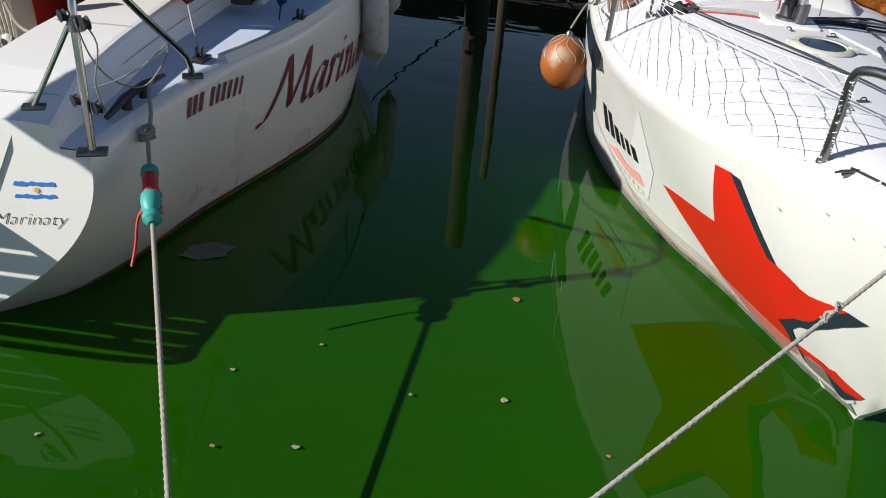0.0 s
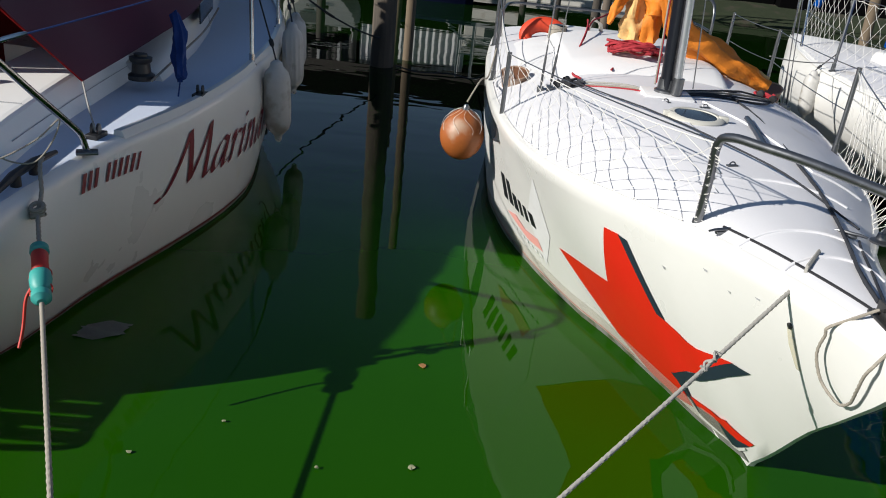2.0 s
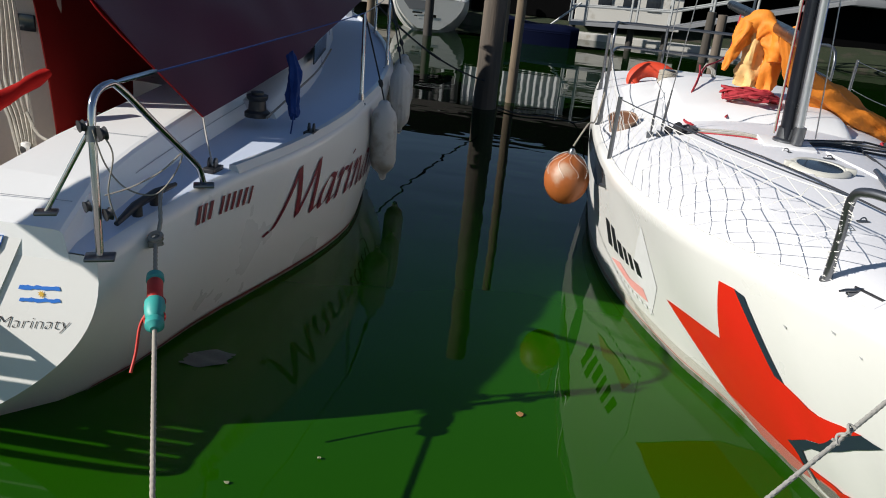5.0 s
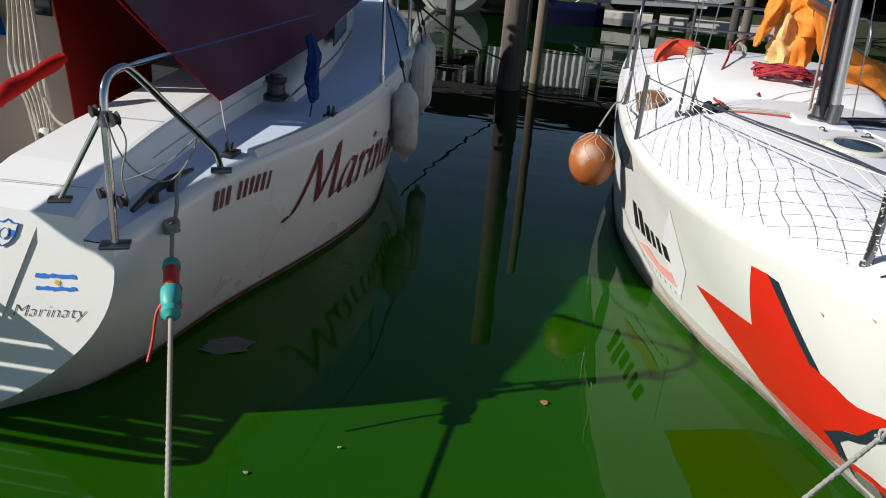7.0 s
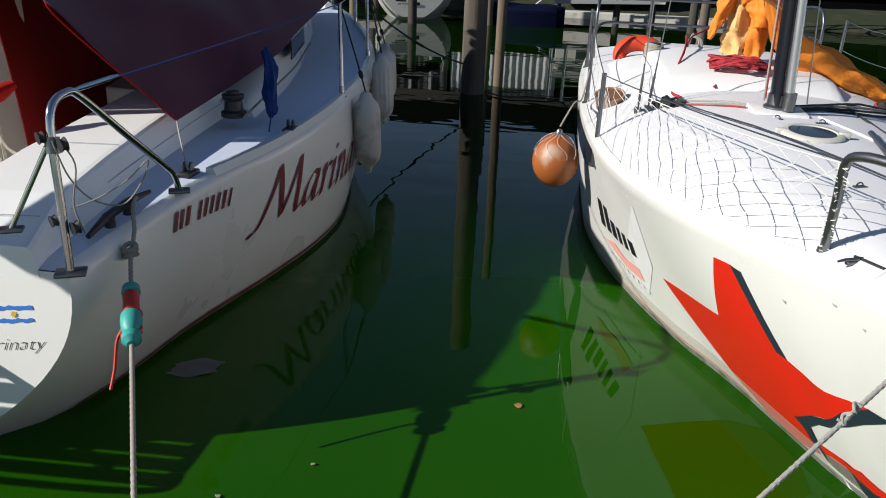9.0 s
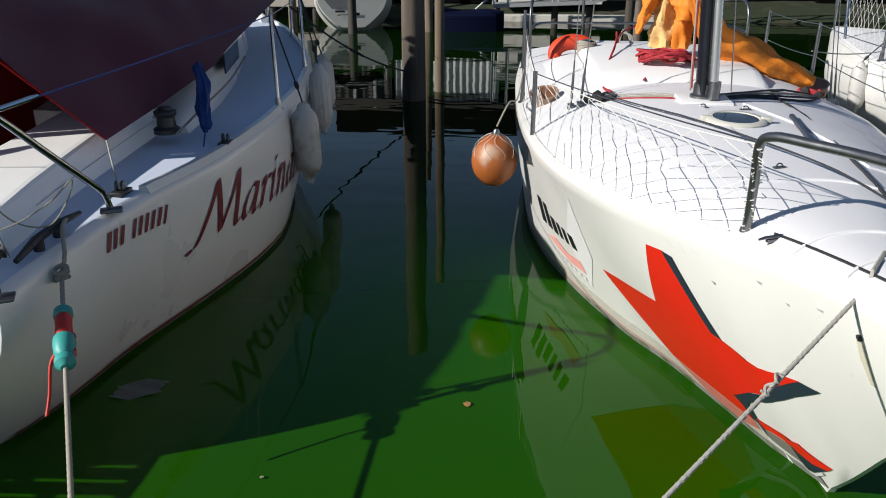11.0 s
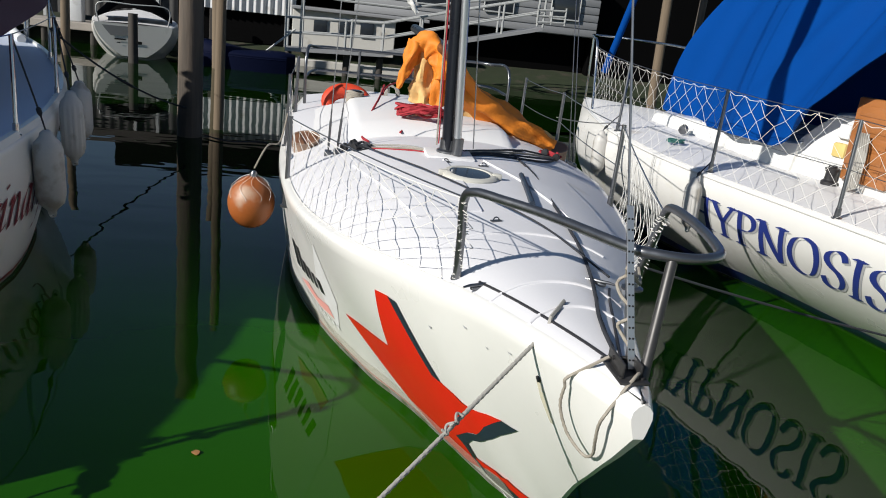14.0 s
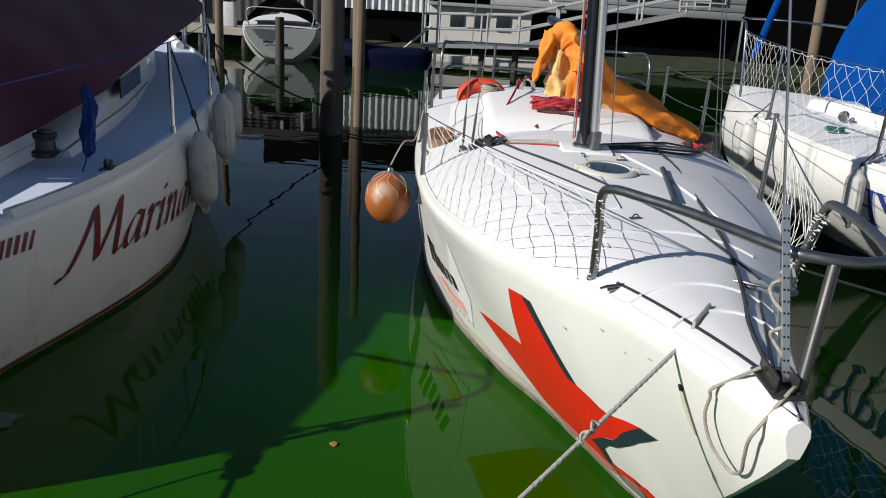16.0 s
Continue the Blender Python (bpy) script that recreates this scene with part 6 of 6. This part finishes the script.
# stanchions, pulpit, net and fenders
hheads = []
for s, p, h in ((-5.2, 0.83, 0.52), (-4.2, 0.82, 0.52), (-3.17, 0.85, 0.53), (-1.79, 0.71, 0.54)):
    a = hyp(s, p, HH.val(2, s))
    b = a + Vector((0.03, 0.05, h))
    st = part("stanchion", tube(mb(), [a, b], 0.011, 10), STEEL_OLD, blueboat)
    part("foot", lathe(mb(), [(0.028, 0), (0.028, 0.008), (0.017, 0.012), (0.015, 0.06)], a, (0, 0, 1), 14), STEEL_OLD, st)
    hheads.append(b)
pp = [hyp(-0.75, 0.36, 0.88), hyp(-0.62, 0.34, 1.45), hyp(-0.45, 0.28, 1.52), hyp(-0.10, 0.10, 1.54), hyp(-0.04, -0.02, 1.54), hyp(-0.25, -0.12, 1.54), hyp(-0.85, -0.22, 1.53), hyp(-0.95, -0.24, 1.48), hyp(-1.05, -0.24, 0.9)]
part("pulpit", tube(mb(), smooth_line(pp, 5), 0.012, 10), STEEL, blueboat)
part("pulpit_post", tube(mb(), [hyp(-0.12, 0.09, 0.9), hyp(-0.08, 0.08, 1.53)], 0.011, 8), STEEL, blueboat)
hchain = hheads + [pp[1]]
for a, b in zip(hchain, hchain[1:]):
    part("lifeline", tube(mb(), sag(a, b, 0.01), 0.0028, 6), WIRE, blueboat)
    part("lifeline", tube(mb(), sag(a - Vector((0, 0, 0.26)), b - Vector((0, 0, 0.26)), 0.01), 0.0024, 6), WIRE, blueboat)


def hgun(s):
    return hyp(s, HH.val(1, s) - 0.03, HH.val(2, s) + 0.006)


for i, (s0, s1, cells) in enumerate(((-5.2, -4.2, 14), (-4.2, -3.17, 14), (-3.17, -1.79, 20), (-1.79, -0.75, 18))):
    a, b = hchain[i], hchain[i + 1]
    net_between(lambda u: hgun(s0 + (s1 - s0) * u), lambda u: sag(a, b, 0.02, 40)[round(u * 40)] - Vector((0, 0, 0.02 * abs(math.sin(u * math.pi * cells / 2)))), cells, 8, (0.03, 0.0, -0.02), 0.0011, "white diamond safety net along the blue-covered boat", 11 + i)
fender((2.585, 4.76, 0.80), 0.34, 0.055, "dirty white fender lashed beside the boat's name", 12, (0.04, -0.03, 0), hheads[2] - Vector((0, 0, 0.45)))
fender((2.43, 6.30, 0.83), 0.36, 0.060, "weathered cream fender hanging at the bow", 0, (0.02, -0.03, 0), hheads[3] - Vector((0, 0, 0.4)))
part("furled_jib", tube(mb(), [hyp(-0.25, 0.0, 1.2), hyp(-0.95, -0.09, 3.4), hyp(-1.8, -0.19, 7.0)], lambda u: 0.034, 12), BLUE_TARP, blueboat, "blue sleeve on the forestay")
part("forestay", tube(mb(), [hyp(-0.12, 0.0, 0.92), hyp(-0.25, 0.0, 1.25)], 0.008, 8), STEEL_OLD, blueboat)
# breast line between the boats
ln = thing("breast_line", (2.0, 5.2, 0.9), "thin pale line stretched between two boats", "rope")
part("rope", tube(mb(), sag(SH.place(5.45, -0.86, 1.0), hyp(-1.85, 0.74, 0.93), 0.02), 0.004, 6), ROPE_W, ln)
ln = thing("spring_line", (2.0, 3.5, 0.7), "dark line stretched along the hull", "rope")
part("rope", tube(mb(), sag((1.30, 2.24, 0.98), hyp(-5.6, 0.95, 0.62), 0.03), 0.0045, 6), ROPE_BLACK, ln)


# ---- piles ----
def post(name, x, y, z1, r, material, label, group="mooring posts", lean=(0, 0), seed=1):
    rnd = random.Random(seed)
    bm = mb()
    rows = []
    n = 20
    ph = [rnd.uniform(0, 6.28) for _ in range(3)]
    for k in range(15):
        z = -0.4 + (z1 + 0.4) * k / 14
        rows.append([Vector((x + lean[0] * z, y + lean[1] * z, z)) + Vector((math.cos(a), math.sin(a), 0)) * r * (1.06 - 0.10 * k / 14) * (1 + 0.03 * math.sin(3 * a + ph[0] + z) + 0.02 * math.sin(7 * a + ph[1]) + rnd.uniform(-0.01, 0.01)) for a in steps(0, 2 * math.pi, n)[:-1]])
    vs = grid(bm, rows, True)
    bm.faces.new(vs[-1])
    return whole(name, bm, material, label, "post", group)


post("mooring_post", -1.345, 8.80, 3.2, 0.124, WOOD_PILE, "thick weathered grey timber mooring post", seed=2)
post("mooring_post", -1.13, 9.35, 2.6, 0.055, WOOD_TAN, "slim pale timber pole beside a post", lean=(0.0, 0.02), seed=3)
post("mooring_post", -4.93, 15.6, 3.0, 0.078, WOOD_TAN, "sunlit tan timber pole", lean=(0.02, 0), seed=4)
post("mooring_post", -2.25, 15.9, 3.0, 0.085, WOOD_TAN, "sunlit tan timber pole", lean=(-0.02, 0), seed=5)
post("mooring_post", -3.66, 15.35, 0.88, 0.085, WOOD_DARK, "short black timber post", seed=6)
post("mooring_post", 3.95, 9.2, 3.2, 0.055, WOOD_TAN, "brown timber pole standing behind boats", lean=(-0.03, 0.0), seed=7)
post("mooring_post", 4.45, 9.6, 3.2, 0.045, WOOD_PILE, "pale grey timber pole", lean=(0.02, 0.0), seed=8)
post("mooring_post", 1.55, 13.6, 1.05, 0.075, WOOD_PILE, "short grey timber post", seed=9)
# line running from the cruiser's bow to the pile
ln = thing("bow_line", (-1.3, 6.5, 0.9), "dark sagging mooring line from a bow", "rope")
part("rope", tube(mb(), sag(CRUISER_BERTH @ mar(3.9, 0.86, 1.25), (-1.35, 8.68, 0.32), 0.10), 0.009, 7, twist=110), ROPE_BLACK, ln)
part("splice", tube(mb(), [(CRUISER_BERTH @ mar(3.9, 0.86, 1.25)).lerp(Vector((-1.35, 8.68, 0.32)), k) - Vector((0, 0, 0.4 * k * (1 - k))) for k in (0.45, 0.55)], 0.014, 7), ROPE_BLACK, ln)
ln = thing("ring_line", (-0.7, 8.9, 0.02), "green weedy line at the foot of a post", "rope")
part("rope", tube(mb(), smooth_line([(-1.18, 8.8, 0.02), (-0.9, 8.62, 0.015), (-0.55, 8.7, 0.02), (-0.25, 8.5, 0.04), (0.02, 7.2, 0.5)], 6), 0.008, 6), ROPE_BLACK, ln)

# ---- far shore ----
BERTH = Matrix.Translation((-0.30, 0.0, 0.0))


def slab(name, x0, x1, y0, y1, z0, z1, material, label, category="wall", bevel=0.015):
    return tagged(part(name, box(mb(), x0, x1, y0, y1, z0, z1, bevel), material, smooth=False), label, category, kind="structure")


# Near-black boxes: the unlit boathouse interior is painted, not left to the light.
slab("wall_boathouse_back", -5.9, 22, 23.0, 23.3, 0.2, 3.7, SHADE_BLACK, "boathouse back wall blackened to its shade")
slab("wall_boathouse_side", 6.4, 24, 19.6, 22.9, 0.0, 6.0, SHADE_BLACK, "black box painted in for the boathouse's shaded interior")
slab("wall_boathouse_shade", 2.4, 6.38, 19.9, 22.9, 0.0, 1.25, SHADE_BLACK, "black box painted in for the shade under the boathouse")
grey = slab("wall_siding", 0.6, 6.38, 19.2, 22.9, 1.26, 2.5, GREY_WALL, "pale grey boarded boathouse wall")
for k in range(7):
    part("plank", box(mb(), 0.58, 6.39, 19.17, 19.195, 1.28 + 0.175 * k, 1.435 + 0.175 * k, 0.006), GREY_WALL, grey)
for x in (2.0, 3.6, 5.2):
    w = part("window", box(mb(), x, x + 0.7, 19.13, 19.165, 1.62, 2.15, 0.005), SMOKED, grey, "dark window")
    part("window_frame", tube(mb(), [(x, 19.12, 1.62), (x + 0.7, 19.12, 1.62), (x + 0.7, 19.12, 2.15), (x, 19.12, 2.15), (x, 19.12, 1.62)], 0.025, 4), GALV, w)
# corrugated wall
bm = mb()
grid(bm, [[(x, 19.1 + 0.03 * math.sin(x * 2 * math.pi / 0.16), z) for x in steps(-3.3, -0.75, 128)] for z in (1.0, 1.95)])
tagged(part("wall_corrugated", bm, SHEET), "white corrugated metal sheet wall", "wall", kind="structure")
# Black box painted in for the shaded opening behind the sheet.
slab("wall_corrugated_shade", -3.3, -0.75, 19.3, 22.9, 0.3, 1.95, SHADE_BLACK, "black box painted in for the shade behind the sheet wall")
slab("roof_boathouse", -9.0, 0.5, 18.9, 22.9, 1.96, 2.15, WOOD_DARK, "dark boathouse roof edge", "roof")
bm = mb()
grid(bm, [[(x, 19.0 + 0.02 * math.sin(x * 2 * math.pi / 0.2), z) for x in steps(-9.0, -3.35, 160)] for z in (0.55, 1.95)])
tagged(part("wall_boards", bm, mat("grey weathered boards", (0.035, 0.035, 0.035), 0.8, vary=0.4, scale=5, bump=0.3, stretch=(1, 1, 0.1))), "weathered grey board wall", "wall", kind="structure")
for x in (-8.4, -7.6, -6.9, -6.2, -5.7, -4.3, -3.8):
    slab("trim_post", x, x + 0.07, 18.90, 18.97, 0.45, 1.95, GALV, "pale upright of the board wall", "post", 0.005)
slab("pier", -12, -4.2, 18.0, 19.0, 0.28, 0.44, PLANK, "grey plank pier deck", "pier")
for x in (-8.2, -7.0, -5.9, -4.9):
    post("pier_post", x, 18.1, 0.28, 0.07, WOOD_DARK, "dark timber post under a pier", "pier posts", seed=int(-x * 10))
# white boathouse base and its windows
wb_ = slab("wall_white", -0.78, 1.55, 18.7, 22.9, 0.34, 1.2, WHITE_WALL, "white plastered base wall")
for x in (-0.3, 0.25, 0.75):
    part("window", box(mb(), x, x + 0.3, 18.66, 18.695, 0.72, 1.05, 0.005), SMOKED, wb_, "dark window")
slab("eave", -0.8, 2.3, 18.5, 19.1, 1.2, 1.27, GREY_WALL, "grey eave board", "eave")
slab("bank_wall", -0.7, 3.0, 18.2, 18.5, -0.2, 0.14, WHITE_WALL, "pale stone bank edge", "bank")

# white cabinet on the pier
cb = whole("cabinet", box(mb(), -5.45, -5.18, 18.25, 18.5, 0.44, 0.98, 0.02), SHEET, "white service cabinet on the pier", "cabinet")

# gangway with its rails
gw = thing("gangway", (1.2, 17.0, 0), "white metal gangway with railings", "gangway")
DECKLINE = [(-0.75, 0.47), (1.22, 0.55), (2.8, 0.98), (4.5, 1.42)]
for (x0, z0), (x1, z1) in zip(DECKLINE, DECKLINE[1:]):
    bm = mb()
    rows = [[(x0, 16.7, z0 - 0.07), (x0, 17.3, z0 - 0.07), (x0, 17.3, z0), (x0, 16.7, z0)], [(x1, 16.7, z1 - 0.07), (x1, 17.3, z1 - 0.07), (x1, 17.3, z1), (x1, 16.7, z1)]]
    vs = grid(bm, rows, True)
    bm.faces.new(vs[0])
    bm.faces.new(vs[1])
    part("walkway", bm, GREY_WALL, gw, smooth=False)
for y in (16.72, 17.28):
    for up in (0.30, 0.60):
        part("handrail", tube(mb(), [(x, y, z + up) for x, z in DECKLINE], 0.022, 6), GALV, gw)
    for x, z in ((-0.75, 0.47), (-0.45, 0.48), (0.45, 0.52), (0.57, 0.525), (1.22, 0.55), (2.0, 0.76), (2.8, 0.98), (3.65, 1.2), (4.5, 1.42)):
        part("post", tube(mb(), [(x, y, z), (x, y, z + (1.15 if x < -0.4 else 0.62))], 0.024, 6), GALV, gw)
part("top_rail", tube(mb(), [(-0.47, 16.7, 1.55), (0.45, 16.7, 1.5), (1.62, 16.7, 1.5), (3.85, 16.7, 1.95), (5.9, 16.7, 2.2)], 0.024, 6), GALV, gw)
for k in range(3):
    part("crate_rail", tube(mb(), [(4.35, 16.7, 1.52 + 0.12 * k), (4.95, 16.7, 1.55 + 0.12 * k)], 0.02, 6), GALV, gw)
for x in (4.36, 4.66, 4.95):
    part("crate_post", tube(mb(), [(x, 16.7, 1.5), (x, 16.7, 1.85)], 0.02, 6), GALV, gw)
part("boat_hook", tube(mb(), [(-1.15, 16.6, 0.33), (-0.55, 16.6, 0.85)], 0.022, 6), GALV, gw, "white pole leaning on the rail")
for x in (-0.7, 0.5, 1.2):
    post("pier_post", x, 17.0, 0.42, 0.07, WOOD_DARK, "dark timber post under a gangway", "pier posts", seed=int(30 + x * 10))
post("mooring_post", 1.95, 16.4, 0.95, 0.085, WOOD_PILE, "short grey post by the gangway", seed=44)
slab("brace", -2.6, -2.5, 18.7, 18.8, 0.2, 1.0, WOOD_DARK, "dark timber brace", "brace")
# white rag hanging from the upper rail
rag = thing("rag", (1.75, 16.6, 1.35), "white rag knotted on a rail", "rag")
cloth_tube("cloth", [(1.62, 16.6, 1.95), (1.66, 16.6, 1.72), (1.75, 16.58, 1.58), (1.86, 16.58, 1.42)], lambda t: 0.07 - 0.03 * t, GEL, rag, 51, folds=4, depth=0.35, n=16)

# boat under a navy cover
nb = thing("rowing_boat", (-1.15, 16.3, 0), "small boat under a navy canvas cover", "boat")
rows = []
for k in range(15):
    u = k / 14
    w = 0.42 * math.sin(math.pi * min(1, 0.12 + 0.88 * (1 - u))) ** 0.5 if u < 0.99 else 0.06
    x = -2.45 + 1.95 * u
    rows.append([(x, 16.3 - w * math.cos(a), 0.26 + (0.24 - 0.14 * u + 0.03 * math.sin(9 * u)) * math.sin(a) ** 0.8) for a in steps(0.0, math.pi, 12)])
bm = mb()
grid(bm, rows)
for v_ in (rows[0], rows[-1]):
    bm.faces.new([bm.verts.new(p) for p in v_])
part("cover", bm, NAVY_TARP, nb)
rows = []
for k in range(15):
    u = k / 14
    w = (0.42 * math.sin(math.pi * min(1, 0.12 + 0.88 * (1 - u))) ** 0.5 if u < 0.99 else 0.06)
    x = -2.45 + 1.95 * u
    rows.append([(x, 16.3 - w, 0.30), (x, 16.3 - w * 0.85, -0.1), (x, 16.3 + w * 0.85, -0.1), (x, 16.3 + w, 0.30)])
bm = mb()
vs = grid(bm, rows)
bm.faces.new(vs[0])
part("hull", bm, NAVY_TARP, nb)

# far sailboat, stern towards the water
FARH = Hull((-3.45, 15.75), (-0.22, 0.975), (0.975, 0.22), [(-0.05, 0.68, 0.66, 0.22, 0.06, 0.02), (0.4, 0.74, 0.66, 0.35, 0.0, 0.02), (1.2, 0.8, 0.68, 0.55, 0.0, 0.03), (2.4, 0.55, 0.74, 0.3, 0.0, 0.03), (3.0, 0.05, 0.8, 0.03, 0.3, 0.0)], bulge=0.2, rake=0.35, rake_end=0.6)
fb = thing("sailboat", FARH.place(1.5, 0, 0), "white sailboat with a black cockpit cover", "sailboat")
part("hull", hull_mesh(FARH, 24, 8), GEL, fb)
part("deck", deck_mesh(FARH, -0.04, 2.98, 14, 8), DECK_W, fb)
for i, (p0, p1, z, h) in enumerate(((-0.34, -0.14, 0.36, 0.03), (-0.10, 0.14, 0.30, 0.055), (-0.30, -0.24, 0.30, 0.02))):
    bm = mb()
    bm.faces.new([bm.verts.new(FARH.place(-0.05 + 0.35 * (0.66 - z_) - 0.012, p, z_)) for p, z_ in ((p0, z), (p1, z), (p1, z + h), (p0, z + h))])
    part("name_bar", bm, BLACK_INK, fb)
bm = mb()
bm.faces.new([bm.verts.new(FARH.place(-0.05 + 0.35 * (0.66 - z_) - 0.01, p, z_)) for p, z_ in ((-0.55, 0.62), (-0.05, 0.62), (-0.08, 0.45), (-0.40, 0.43))])
part("transom_panel", bm, GREY_WALL, fb)
rows = [[FARH.place(s, p, 0.68 + 0.55 * math.cos(p * 2.0) * k) for p in steps(-0.68, 0.68, 10)] for s, k in ((0.25, 0.5), (0.4, 1.0), (0.9, 1.05), (1.3, 0.7))]
bm = mb()
grid(bm, rows)
part("cockpit_cover", thick(bm, 0.02), SHADE_BLACK, fb, "black canvas cockpit cover")
part("stern_rail", tube(mb(), smooth_line([FARH.place(0.0, 0.6, 0.66), FARH.place(-0.05, 0.6, 1.0), FARH.place(-0.1, 0.0, 1.02), FARH.place(-0.05, -0.6, 1.0), FARH.place(0.0, -0.6, 0.66)], 5), 0.013, 6), GALV, fb)

# ---- things afloat ----
BERTH = Matrix()


def fleck(x, y, r, material, seed, name="fallen_leaf", label="small dry leaf floating on the water"):
    rnd = random.Random(seed)
    bm = mb()
    pts = [Vector((x + r * (0.5 + 0.5 * rnd.random()) * math.cos(a), y + r * (0.4 + 0.5 * rnd.random()) * math.sin(a), 0.004 + 0.006 * rnd.random())) for a in steps(0, 2 * math.pi, 9)[:-1]]
    c = bm.verts.new((x, y, 0.009))
    vs = [bm.verts.new(p) for p in pts]
    for i in range(len(vs)):
        bm.faces.new((c, vs[i], vs[(i + 1) % len(vs)]))
    whole(name, thick(bm, 0.002), material, label, "leaf", "floating leaves")


fleck(-0.09, 2.65, 0.022, LEAF, 1)
for i, (x, y, r, m_) in enumerate(((-0.05, 2.02, 0.016, LEAF_PALE), (0.16, 1.55, 0.02, LEAF), (0.10, 1.56, 0.014, LEAF_PALE), (-0.62, 1.62, 0.016, LEAF_PALE), (0.52, 1.42, 0.02, LEAF_PALE), (-0.72, 2.12, 0.010, LEAF_PALE), (1.62, 2.05, 0.03, LEAF_PALE), (1.85, 2.02, 0.02, LEAF_PALE),
                                   (-0.95, 1.9, 0.012, LEAF_PALE), (0.30, 1.86, 0.010, LEAF), (-0.35, 1.95, 0.008, LEAF_PALE), (-1.35, 1.45, 0.012, LEAF_PALE), (0.75, 1.72, 0.013, LEAF_PALE), (-0.85, 1.55, 0.010, LEAF))):
    fleck(x, y, r, m_, 20 + i)

# pale bag drifting just under the surface
bm = mb()
rows = [[(-1.48 + 0.17 * u + 0.01 * math.sin(9 * v), 2.565 + 0.075 * v * (1 - 0.6 * abs(u - 0.5)) + 0.05 * u, 0.003 + 0.004 * math.sin(7 * u + 5 * v)) for v in steps(-1, 1, 8)] for u in steps(0, 1, 10)]
grid(bm, rows)
whole("plastic_bag", thick(bm, 0.001), mat("murky plastic film", (0.10, 0.105, 0.09), 0.6, vary=0.5, scale=14, bump=0.2), "pale plastic bag adrift at the surface", "bag")
